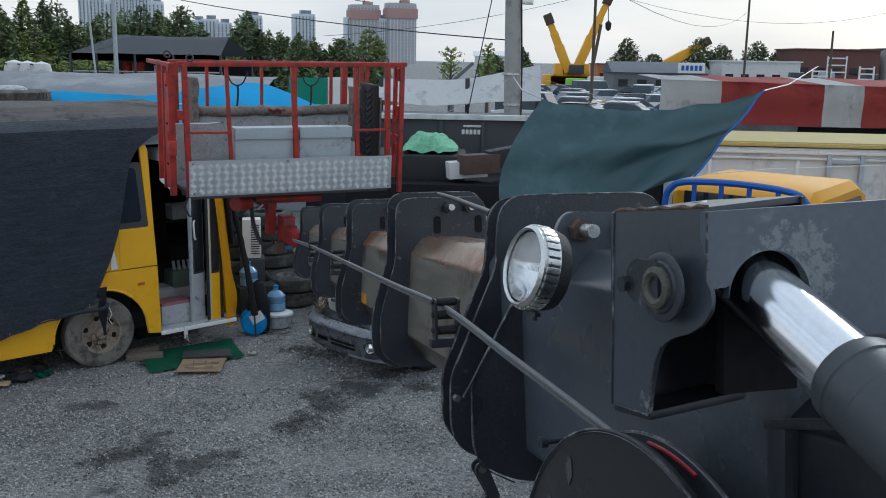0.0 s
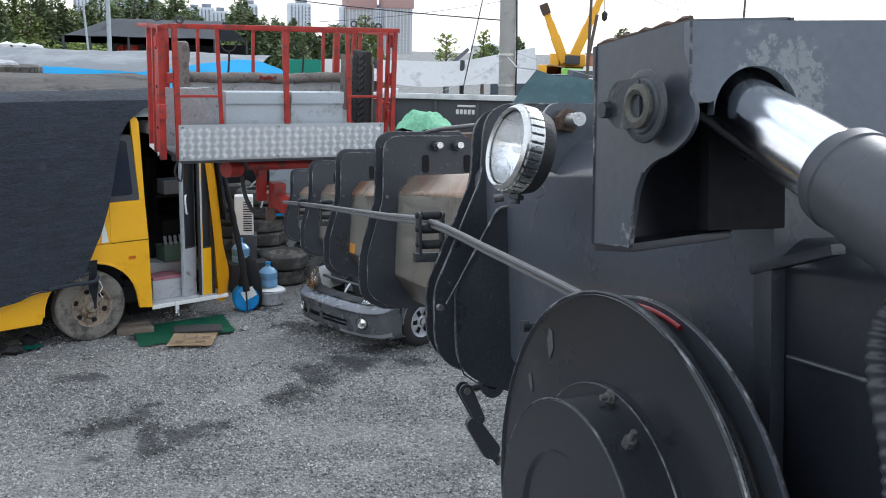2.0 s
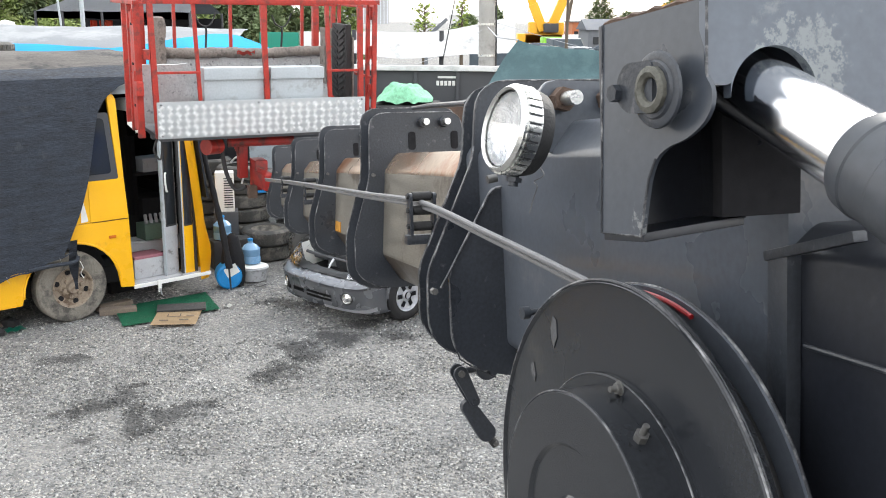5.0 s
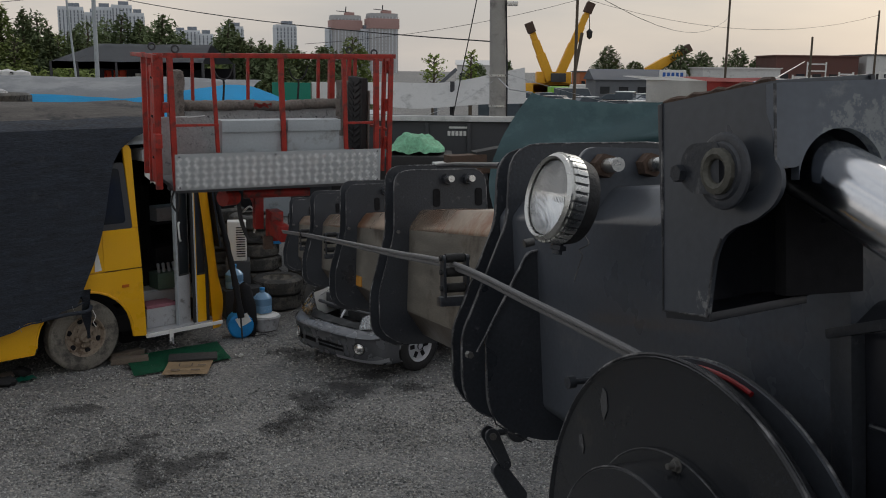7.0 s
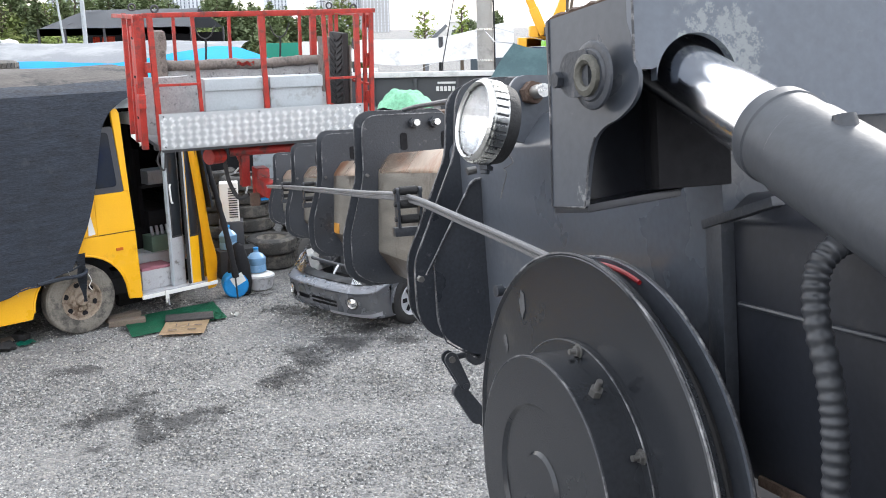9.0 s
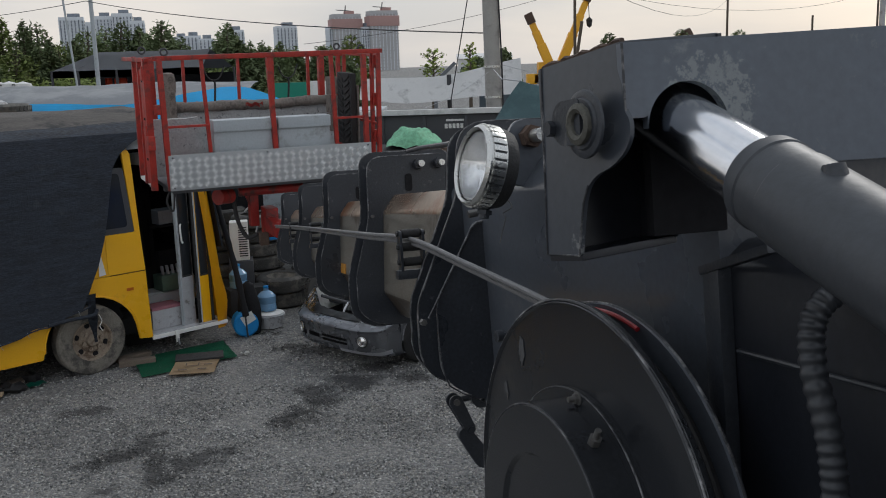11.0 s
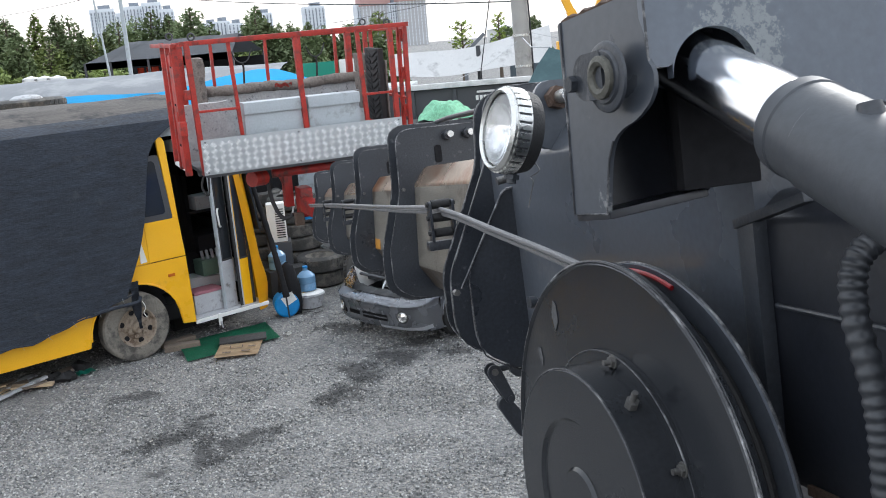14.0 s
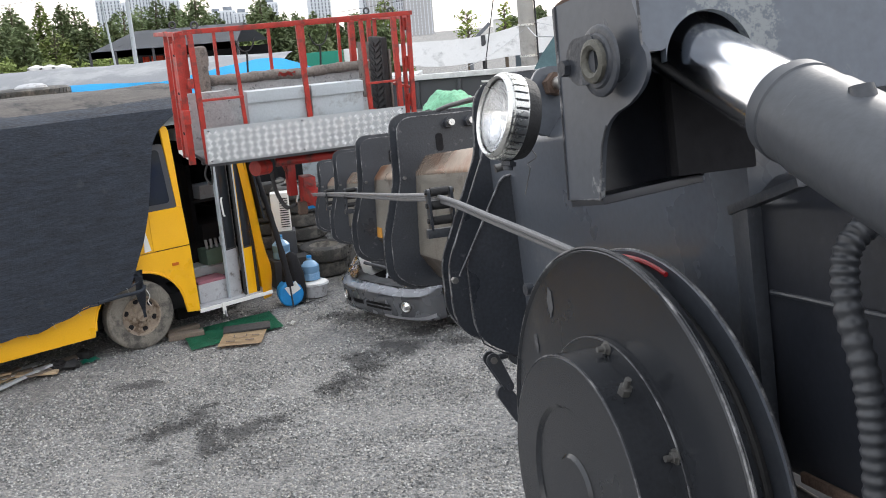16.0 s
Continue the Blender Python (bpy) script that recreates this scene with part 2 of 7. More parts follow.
M_BLACK = mat("black_paint", (0.072, 0.081, 0.098), 0.34, 0.0, 0.22, 2.2, 0.008, 90, (0.14, 0.14, 0.145), 0.24, 3.0, coat=0.2)
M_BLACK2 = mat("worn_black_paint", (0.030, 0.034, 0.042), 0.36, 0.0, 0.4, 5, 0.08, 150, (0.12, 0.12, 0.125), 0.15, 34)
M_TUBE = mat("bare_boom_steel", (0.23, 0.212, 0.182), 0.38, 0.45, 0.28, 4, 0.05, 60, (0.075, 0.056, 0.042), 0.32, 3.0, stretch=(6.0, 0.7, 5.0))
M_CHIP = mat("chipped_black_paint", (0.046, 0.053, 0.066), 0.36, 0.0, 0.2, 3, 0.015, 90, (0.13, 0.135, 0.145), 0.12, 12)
# Black paint lightened to grey-blue to stand in for reflected sky.
M_HOOD = mat("sky_sheen_grey_black_paint", (0.100, 0.117, 0.145), 0.34, 0.0, 0.16, 2.5, 0.015, 90, (0.20, 0.215, 0.225), 0.20, 16)
# Black paint darkened to hold the shade of rear boom and bracket inside.
M_SHADEBLACK = mat("shaded_black_paint", (0.016, 0.018, 0.024), 0.36, 0.0, 0.35, 4, 0.02, 90, (0.05, 0.05, 0.052), 0.2, 4)
wear_round(M_HOOD, (-0.268, -1.262, 0.250), 0.052, 0.080, (0.19, 0.21, 0.22))
wear_round(M_CHIP, (-0.402, -1.181, 0.102), 0.0, 0.06, (0.17, 0.175, 0.18))
M_REEL = mat("satin_black_paint", (0.019, 0.021, 0.025), 0.24, 0.0, 0.35, 3.5, 0.02, 150, (0.055, 0.052, 0.047), 0.16, 5)
M_AWN = mat("grey_white_canvas", (0.56, 0.56, 0.555), 0.8, 0.0, 0.15, 2, 0.2, 60, (0.33, 0.33, 0.33), 0.3, 2)
# Bare worn plate edges, and the highlights drawn along the reel's rims.
M_EDGE = mat("bare_worn_highlight_edge", (0.24, 0.24, 0.245), 0.45, 0.3, 0.6, 25, 0.2, 140, (0.04, 0.042, 0.048), 0.56, 18)
M_DULL = mat("dull_steel", (0.15, 0.147, 0.142), 0.5, 0.6, 0.3, 30, 0.1, 200)
# Boom steel again: tops coppery and lightened as if lit, undersides darkened for shade.
M_TUBETOP = mat("lit_coppery_steel", (0.33, 0.25, 0.185), 0.28, 0.6, 0.3, 3, 0.04, 90, (0.26, 0.12, 0.06), 0.36, 5.0)
M_TUBELOW = mat("shaded_brown_steel", (0.060, 0.047, 0.036), 0.42, 0.2, 0.4, 5, 0.06, 90, (0.13, 0.11, 0.085), 0.25, 6)
M_RUST = mat("rusty_steel", (0.095, 0.062, 0.046), 0.8, 0.2, 0.5, 12, 0.4, 120)
M_ZINC = mat("zinc_bolt", (0.62, 0.62, 0.6), 0.3, 1.0, 0.15, 30, 0.1, 200)
M_CHROME = mat("chrome_rod", (0.76, 0.77, 0.80), 0.11, 1.0, 0.06, 4, 0.0, 100)
M_BARREL = mat("grey_black_cylinder_paint", (0.046, 0.051, 0.060), 0.50, 0.0, 0.2, 6, 0.04, 100, (0.09, 0.09, 0.09), 0.2, 6)
M_RUBBER = mat("black_rubber", (0.022, 0.022, 0.023), 0.7, 0.0, 0.3, 20, 0.2, 150)
M_TYRE = mat("dusty_tyre_rubber", (0.055, 0.054, 0.052), 0.85, 0.0, 0.35, 6, 0.3, 60, (0.14, 0.13, 0.115), 0.35, 4)
M_TYRE2 = mat("muddy_tyre_rubber", (0.19, 0.175, 0.15), 0.9, 0.0, 0.3, 7, 0.3, 60, (0.07, 0.066, 0.06), 0.4, 4)
M_RED = mat("worn_red_paint", (0.37, 0.027, 0.017), 0.5, 0.0, 0.35, 6, 0.1, 90, (0.14, 0.03, 0.025), 0.36, 9)
M_RED2 = mat("orange_red_paint", (0.29, 0.020, 0.016), 0.5, 0.0, 0.3, 6, 0.1, 90, (0.09, 0.03, 0.026), 0.36, 9)
M_ALU = mat("checker_plate_aluminium", (0.40, 0.42, 0.435), 0.5, 0.35, 0.08, 4, 0.05, 90, (0.50, 0.50, 0.50), 0.15, 3)
M_ALUBAR = mat("polished_tread_bar", (0.88, 0.89, 0.89), 0.38, 0.25, 0.05, 4, 0.02, 90)
M_GREYP = mat("pale_grey_paint", (0.40, 0.44, 0.47), 0.5, 0.0, 0.12, 3, 0.05, 80, (0.25, 0.26, 0.26), 0.25, 4)
M_FOAM = mat("grey_speckled_foam", (0.40, 0.41, 0.415), 0.95, 0.0, 0.22, 9, 0.5, 60, (0.10, 0.10, 0.11), 0.22, 26)
M_WRAP = mat("weathered_foam_wrap", (0.21, 0.185, 0.165), 0.95, 0.0, 0.35, 9, 0.7, 50, (0.09, 0.08, 0.075), 0.30, 10)
M_YELLOW = mat("bus_yellow_paint", (0.84, 0.44, 0.006), 0.32, 0.0, 0.06, 2, 0.02, 60, (0.60, 0.29, 0.02), 0.18, 3, coat=0.3)
M_NET = mat("black_shade_net", (0.027, 0.033, 0.045), 0.9, 0.0, 0.8, 4.0, 0.8, 22, (0.050, 0.055, 0.066), 0.16, 3, stretch=(1.0, 1.0, 8))
M_NETTOP = mat("dusty_net_top", (0.092, 0.084, 0.078), 0.95, 0.0, 0.5, 3, 0.8, 26, (0.030, 0.031, 0.034), 0.30, 2.0, stretch=(1.0, 5.0, 5.0))
M_TRIM = mat("dark_grey_trim", (0.05, 0.052, 0.058), 0.55, 0.0, 0.15, 5, 0.05, 80)
M_PGREY = mat("grey_plastic", (0.40, 0.41, 0.43), 0.55, 0.0, 0.15, 5, 0.08, 90, (0.15, 0.14, 0.13), 0.25, 6)
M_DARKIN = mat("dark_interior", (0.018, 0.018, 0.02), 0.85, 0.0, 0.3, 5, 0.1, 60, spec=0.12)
M_WHITE = mat("white_plastic", (0.74, 0.74, 0.72), 0.45, 0.0, 0.08, 5, 0.03, 80, (0.5, 0.49, 0.46), 0.2, 5)
M_RIM = mat("dirty_steel_rim", (0.30, 0.245, 0.19), 0.65, 0.2, 0.35, 10, 0.2, 80, (0.13, 0.09, 0.062), 0.34, 10)
M_GLASSD = mat("dark_window_glass", (0.02, 0.023, 0.027), 0.06, 0.0, 0.1, 3, 0.0, 60)
M_GREENMAT = mat("green_turf_mat", (0.008, 0.14, 0.07), 0.95, 0.0, 0.3, 9, 0.8, 160)
M_CARD = mat("brown_cardboard", (0.44, 0.33, 0.21), 0.9, 0.0, 0.15, 8, 0.2, 70)
M_BLUEP = mat("blue_plastic", (0.01, 0.22, 0.55), 0.4, 0.0, 0.15, 8, 0.03, 80)
M_CAR = mat("dark_grey_car_paint", (0.30, 0.31, 0.335), 0.25, 0.6, 0.15, 5, 0.02, 80, (0.28, 0.28, 0.285), 0.2, 5, coat=0.4)
M_SILVER = mat("silver_car_paint", (0.62, 0.63, 0.66), 0.35, 0.3, 0.1, 5, 0.02, 80)
M_CLEAR = glass_mat("clear_lens", (0.95, 0.96, 0.97), 0.05)
M_FLUTED = fluted_glass("fluted_lens")
M_CONC = mat("concrete_pole", (0.36, 0.35, 0.33), 0.9, 0.0, 0.15, 4, 0.3, 60, (0.24, 0.23, 0.22), 0.3, 3)
M_TARPG = mat("dark_green_tarpaulin", (0.034, 0.078, 0.088), 0.6, 0.0, 0.3, 2, 0.15, 150, (0.060, 0.115, 0.125), 0.34, 2)
M_TARPGREY = mat("pale_grey_tarpaulin", (0.19, 0.20, 0.215), 0.75, 0.0, 0.2, 2, 0.2, 80, (0.27, 0.28, 0.29), 0.35, 1.5)
M_TARPBLUE = mat("blue_tarpaulin", (0.035, 0.38, 0.76), 0.6, 0.0, 0.15, 3, 0.2, 80)
M_TENTD = mat("dark_grey_tent_cloth", (0.14, 0.15, 0.165), 0.8, 0.0, 0.2, 3, 0.2, 60)
M_WHITECLOTH = mat("white_canvas", (0.66, 0.66, 0.65), 0.8, 0.0, 0.12, 2, 0.2, 60, (0.45, 0.45, 0.45), 0.28, 2)
M_REDCLOTH = mat("red_canvas", (0.46, 0.075, 0.068), 0.75, 0.0, 0.15, 2, 0.2, 60, (0.33, 0.05, 0.05), 0.3, 2)
M_LEAF = mat("dark_pine_foliage", (0.150, 0.190, 0.098), 0.75, 0.0, 0.5, 1.2, 0.0, 30, (0.13, 0.14, 0.06), 0.3, 0.8, per_object=0.3, spec=0.12)
M_LEAF2 = mat("green_foliage", (0.20, 0.25, 0.085), 0.75, 0.0, 0.5, 1.2, 0.0, 30, (0.17, 0.18, 0.07), 0.3, 0.8, per_object=0.3, spec=0.12)
M_SAPLING = mat("yellow_green_foliage", (0.26, 0.34, 0.09), 0.75, 0.0, 0.4, 1.2, 0.0, 30, (0.36, 0.36, 0.10), 0.3, 2.0, spec=0.12)
M_BARK = mat("bark", (0.10, 0.08, 0.06), 0.95, 0.0, 0.3, 8, 0.4, 40)
M_APT = mat("apartment_white", (0.66, 0.695, 0.735), 0.8, 0.0, 0.05, 0.05, 0.0, 1)
# Window, concrete and screen colours of far towers are paled to imitate haze.
M_APTWIN = mat("apartment_window", (0.20, 0.23, 0.27), 0.3, 0.0, 0.2, 0.3, 0.0, 1)
M_RAWCONC = mat("raw_concrete_tower", (0.46, 0.46, 0.47), 0.9, 0.0, 0.1, 0.05, 0.0, 1)
M_NETRED = mat("red_safety_screen", (0.42, 0.27, 0.25), 0.9, 0.0, 0.1, 0.1, 0.0, 1)
M_CRANE = mat("crane_yellow", (0.80, 0.40, 0.02), 0.45, 0.0, 0.1, 2, 0.0, 20)
M_TEAL = mat("green_panel", (0.01, 0.22, 0.15), 0.6, 0.0, 0.1, 2, 0.05, 40)
M_LIME = mat("lime_green_paint", (0.25, 0.6, 0.05), 0.5, 0.0, 0.1, 2, 0.0, 20)
M_BLUEFRAME = mat("blue_painted_steel", (0.02, 0.11, 0.42), 0.5, 0.0, 0.15, 6, 0.05, 60)
M_CABLE = mat("grey_cable_sheath", (0.14, 0.14, 0.145), 0.5, 0.0, 0.15, 20, 0.05, 90)
M_REDWIRE = mat("red_cable", (0.26, 0.006, 0.010), 0.4, 0.0, 0.1, 20, 0.0, 90)
M_WOOD = mat("weathered_wood", (0.15, 0.12, 0.095), 0.9, 0.0, 0.3, 6, 0.3, 60)
M_BROWN = mat("brown_wall", (0.13, 0.06, 0.05), 0.8, 0.0, 0.15, 1, 0.1, 20)
M_REFLECT = mat("lamp_reflector", (0.9, 0.9, 0.9), 0.12, 1.0, 0.05, 5, 0.0, 50)
M_GREENNET = mat("green_net", (0.20, 0.46, 0.29), 0.9, 0.0, 0.5, 14, 0.5, 70)
M_AMBER = mat("amber_lens", (0.5, 0.12, 0.01), 0.25, 0.0, 0.1, 10, 0.0, 50)


# ---- builders ----
def thing(name, m=None, label="", category="", group="", kind=""):
    ob = new(name)
    ob.empty_display_size = 0.1
    if m is not None:
        ob.matrix_basis = m
    return tagged(ob, label, category, group, kind)


def part(name, bm, material, parent=None, label="", smooth=True, at=None, angle=35):
    me = bpy.data.meshes.new(name)
    bmesh.ops.recalc_face_normals(bm, faces=bm.faces)
    if smooth:
        lim = radians(angle)
        for f in bm.faces:
            f.smooth = True
        for e in bm.edges:
            if len(e.link_faces) == 2 and e.calc_face_angle(0) > lim:
                e.smooth = False
    bm.to_mesh(me)
    bm.free()
    for m in material if isinstance(material, (list, tuple)) else [material]:
        me.materials.append(m)
    ob = new(name, me)
    ob.parent = parent
    if at is not None:
        ob.matrix_basis = at
    return tagged(ob, label) if label else ob


def solo(name, bm, material, label, category, m=None, group="", kind="", smooth=True):
    ob = part(name, bm, material, None, "", smooth, m)
    return tagged(ob, label, category, group, kind)


def box(sx, sy, sz, at=(0, 0, 0), bevel=0.0, bm=None, turn=None, index=0):
    """A box of the given size, its centre at `at`, edges rounded by bevel."""
    bm = bm or bmesh.new()
    b2 = bmesh.new()
    bmesh.ops.create_cube(b2, size=1)
    bmesh.ops.scale(b2, vec=(sx, sy, sz), verts=b2.verts)
    if bevel:
        bmesh.ops.bevel(b2, geom=list(b2.edges), offset=min(bevel, 0.45 * min(sx, sy, sz)), segments=2, affect="EDGES", profile=0.7)
    m = Matrix.Translation(at) @ (turn.to_4x4() if turn is not None else Matrix())
    b2.transform(m)
    return merge(bm, b2, index)


def merge(bm, other, index=0):
    old = {}
    for v in other.verts:
        old[v] = bm.verts.new(v.co)
    for f in other.faces:
        nf = bm.faces.new([old[v] for v in f.verts])
        nf.material_index = index
        nf.smooth = f.smooth
    other.free()
    return bm


def rod(p0, p1, r0, r1=None, seg=12, bm=None, index=0, caps=True):
    """A round bar from p0 to p1."""
    bm = bm or bmesh.new()
    p0, p1 = Vector(p0), Vector(p1)
    r1 = r0 if r1 is None else r1
    ax = (p1 - p0).normalized()
    side = ax.orthogonal().normalized()
    other = ax.cross(side)
    rings = []
    for p, r in ((p0, r0), (p1, r1)):
        rings.append([bm.verts.new(p + r * (math.cos(a) * side + math.sin(a) * other)) for a in (2 * math.pi * k / seg for k in range(seg))])
    for k in range(seg):
        f = bm.faces.new((rings[0][k], rings[0][(k + 1) % seg], rings[1][(k + 1) % seg], rings[1][k]))
        f.material_index = index
    if caps:
        for ring in (rings[0][::-1], rings[1]):
            f = bm.faces.new(ring)
            f.material_index = index
    return bm


def sweep(points, radius, seg=8, bm=None, smooth_steps=0, wobble=None, index=0):
    """A tube along points; radius is a number or a function of 0..1."""
    bm = bm or bmesh.new()
    pts = [Vector(p) for p in points]
    if smooth_steps:
        fine = []
        for i in range(len(pts) - 1):
            a, b, c, d = pts[max(i - 1, 0)], pts[i], pts[i + 1], pts[min(i + 2, len(pts) - 1)]
            for k in range(smooth_steps):
                t = k / smooth_steps
                fine.append(0.5 * (2 * b + (c - a) * t + (2 * a - 5 * b + 4 * c - d) * t * t + (3 * b - 3 * c + d - a) * t ** 3))
        pts = fine + [pts[-1]]
    rings, side = [], None
    for i, p in enumerate(pts):
        ax = (pts[min(i + 1, len(pts) - 1)] - pts[max(i - 1, 0)]).normalized()
        side = ax.orthogonal().normalized() if side is None else (side - ax * side.dot(ax)).normalized()
        other = ax.cross(side)
        s = i / max(len(pts) - 1, 1)
        r = radius(s) if callable(radius) else radius
        rings.append([bm.verts.new(p + r * (math.cos(2 * math.pi * k / seg) * side + math.sin(2 * math.pi * k / seg) * other)) for k in range(seg)])
    for a, b in zip(rings, rings[1:]):
        for k in range(seg):
            f = bm.faces.new((a[k], a[(k + 1) % seg], b[(k + 1) % seg], b[k]))
            f.material_index = index
    for ring in (rings[0][::-1], rings[-1]):
        f = bm.faces.new(ring)
        f.material_index = index
    return bm


def lathe(profile, seg=40, axis="x", bm=None, index=0, closed=False, caps=False):
    """Turns (along, radius) pairs about an axis through the origin."""
    bm = bm or bmesh.new()
    rings = []
    for a, r in profile:
        ring = []
        for k in range(seg):
            c, s = math.cos(2 * math.pi * k / seg) * r, math.sin(2 * math.pi * k / seg) * r
            ring.append(bm.verts.new({"x": (a, c, s), "y": (c, a, s), "z": (c, s, a)}[axis]))
        rings.append(ring)
    pairs = list(zip(rings, rings[1:]))
    if closed:
        pairs.append((rings[-1], rings[0]))
    for a, b in pairs:
        for k in range(seg):
            f = bm.faces.new((a[k], a[(k + 1) % seg], b[(k + 1) % seg], b[k]))
            f.material_index = index
    if caps:
        for ring in (rings[0][::-1], rings[-1]):
            if (ring[0].co - ring[seg // 2].co).length > 1e-5:
                f = bm.faces.new(ring)
                f.material_index = index
    return bm


def plate(outline, depth, plane="xz", at=0.0, bm=None, index=0, bevel=0.0):
    """A flat piece cut to an outline of (a, b) pairs, with thickness along the third axis."""
    bm = bm or bmesh.new()
    b2 = bmesh.new()
    put = {"xz": lambda a, b, c: (a, c, b), "yz": lambda a, b, c: (c, a, b), "xy": lambda a, b, c: (a, b, c)}[plane]
    lo = [b2.verts.new(put(a, b, at)) for a, b in outline]
    hi = [b2.verts.new(put(a, b, at + depth)) for a, b in outline]
    b2.faces.new(lo[::-1])
    b2.faces.new(hi)
    for k in range(len(lo)):
        b2.faces.new((lo[k], lo[(k + 1) % len(lo)], hi[(k + 1) % len(lo)], hi[k]))
    if bevel:
        rim = [e for e in b2.edges if (e.verts[0] in lo) == (e.verts[1] in lo)]
        bmesh.ops.bevel(b2, geom=rim, offset=bevel, segments=1, affect="EDGES")
    return merge(bm, b2, index)


def rounded(outline, r, steps=5):
    """The outline with its corners rounded off; r is a number or one per corner."""
    out, n = [], len(outline)
    for i, p in enumerate(outline):
        rad = r[i] if isinstance(r, (list, tuple)) else r
        p, a, b = Vector(p), Vector(outline[i - 1]), Vector(outline[(i + 1) % n])
        if rad <= 0:
            out.append(tuple(p))
            continue
        da, db = (a - p), (b - p)
        k = min(rad, 0.45 * da.length, 0.45 * db.length)
        s, e = p + da.normalized() * k, p + db.normalized() * k
        for j in range(steps + 1):
            t = j / steps
            out.append(tuple((1 - t) ** 2 * s + 2 * t * (1 - t) * p + t * t * e))
    return out


def sheet(nx, ny, fn, thick=0.0, bm=None, index=0):
    """A cloth or curved skin: fn(u, v) gives the place for u, v in 0..1."""
    bm = bm or bmesh.new()
    b2 = bmesh.new()
    rows = [[b2.verts.new(fn(i / nx, j / ny)) for i in range(nx + 1)] for j in range(ny + 1)]
    for j in range(ny):
        for i in range(nx):
            b2.faces.new((rows[j][i], rows[j][i + 1], rows[j + 1][i + 1], rows[j + 1][i]))
    if thick:
        bmesh.ops.solidify(b2, geom=list(b2.faces), thickness=thick)
    return merge(bm, b2, index)


def hexnut(p0, p1, r, bm=None):
    return rod(p0, p1, r, seg=6, bm=bm)


def axes(origin, ex, ey, ez):
    m = Matrix((ex, ey, ez)).transposed().to_4x4()
    m.translation = origin
    return m


# ---- the ground ----
def ground_height(x, y):
    return 0.018 * noise.noise(Vector((x * 0.8, y * 0.8, 3))) + 0.01 * noise.noise(Vector((x * 2.5, y * 2.5, 7)))


def build_ground():
    bm = bmesh.new()
    n = 80

    def spread(k):
        s = (k / n - 0.5) * 2
        return math.copysign(abs(s) ** 3.2 * 2500 + abs(s) * 14, s)

    rows = [[bm.verts.new((spread(i), spread(j) + 6, ground_height(spread(i), spread(j) + 6) if abs(spread(i)) < 25 else -0.02)) for i in range(n + 1)] for j in range(n + 1)]
    for j in range(n):
        for i in range(n):
            bm.faces.new((rows[j][i], rows[j][i + 1], rows[j + 1][i + 1], rows[j + 1][i]))
    return solo("ground", bm, M_GRAVEL, "grey crushed gravel yard with dark oil stains", "ground", kind="structure")


build_ground()


# ---- the crane boom ----
def heading(origin, head, pitch=0.0, roll=0.0):
    """A pose whose y axis points `head` degrees left of +y and `pitch` up."""
    return Matrix.Translation(origin) @ pose(0, 0, 0, 0, 0, head) @ pose(0, 0, 0, pitch, 0, 0) @ pose(0, 0, 0, 0, roll, 0)


BOOM = heading((0.85, 1.6, 2.93), 17, -8)
boom = thing("crane_boom", BOOM, "black telescopic crane boom with stepped steel sections and collars", "crane boom")


def mirrored(left):
    return left + [(-a, b) for a, b in left[::-1]]


def collar_outline(k):
    if k < 0.99:
        left = [(-0.165, -0.290), (-0.240, -0.240), (-0.240, -0.105), (-0.178, 0.105), (-0.172, 0.334)]
        return rounded(mirrored([(a * k, b * k) for a, b in left]), [0.05 * k, 0.08 * k, 0.03, 0.03, 0.06 * k] + [0.06 * k, 0.03, 0.03, 0.08 * k, 0.05 * k])
    left = [(-0.20, -0.290), (-0.328, -0.235), (-0.328, -0.080), (-0.216, 0.165), (-0.203, 0.334)]
    pts = [(a * k, b * k) for a, b in left]
    return rounded(mirrored(pts), [0.05 * k, 0.09 * k, 0.03, 0.03, 0.07 * k] + [0.07 * k, 0.03, 0.03, 0.09 * k, 0.05 * k])


def tube_outline(k):
    left = [(-0.10, -0.265), (-0.205, -0.175), (-0.215, 0.105), (-0.130, 0.215)]
    return [(a * k, b * k) for a, b in mirrored(left)]


def inner_outline(k):
    left = [(-0.085, -0.285), (-0.150, -0.185), (-0.130, 0.140), (-0.080, 0.205)]
    return [(a * k, b * k) for a, b in mirrored(left)]


REAR_OUTLINE = mirrored([(-0.155, -0.280), (-0.197, -0.264), (-0.203, 0.060), (-0.165, 0.090)])


def boom_tube(k, y0, y1, inner=False, o=None):
    """Faces: 0 upright sides, 1 upper chamfers and top, 2 lower chamfers and underside. Inner sections take lit steel
    on 1 and shaded steel on 2.
    """
    o = o or (inner_outline(k) if inner else tube_outline(k))
    bm = plate(rounded(o, 0.010, 2), y1 - y0, "xz", y0)
    bmesh.ops.recalc_face_normals(bm, faces=bm.faces)
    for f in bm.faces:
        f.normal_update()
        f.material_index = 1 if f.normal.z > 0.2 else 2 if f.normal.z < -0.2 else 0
    return bm


def worn_rim(k, y, r=0.0019, shrink=1.0):
    """Bare metal along the edge of a collar plate, where the paint has gone."""
    return sweep([(a * shrink, y, b * shrink) for a, b in collar_outline(k)], r, 5)


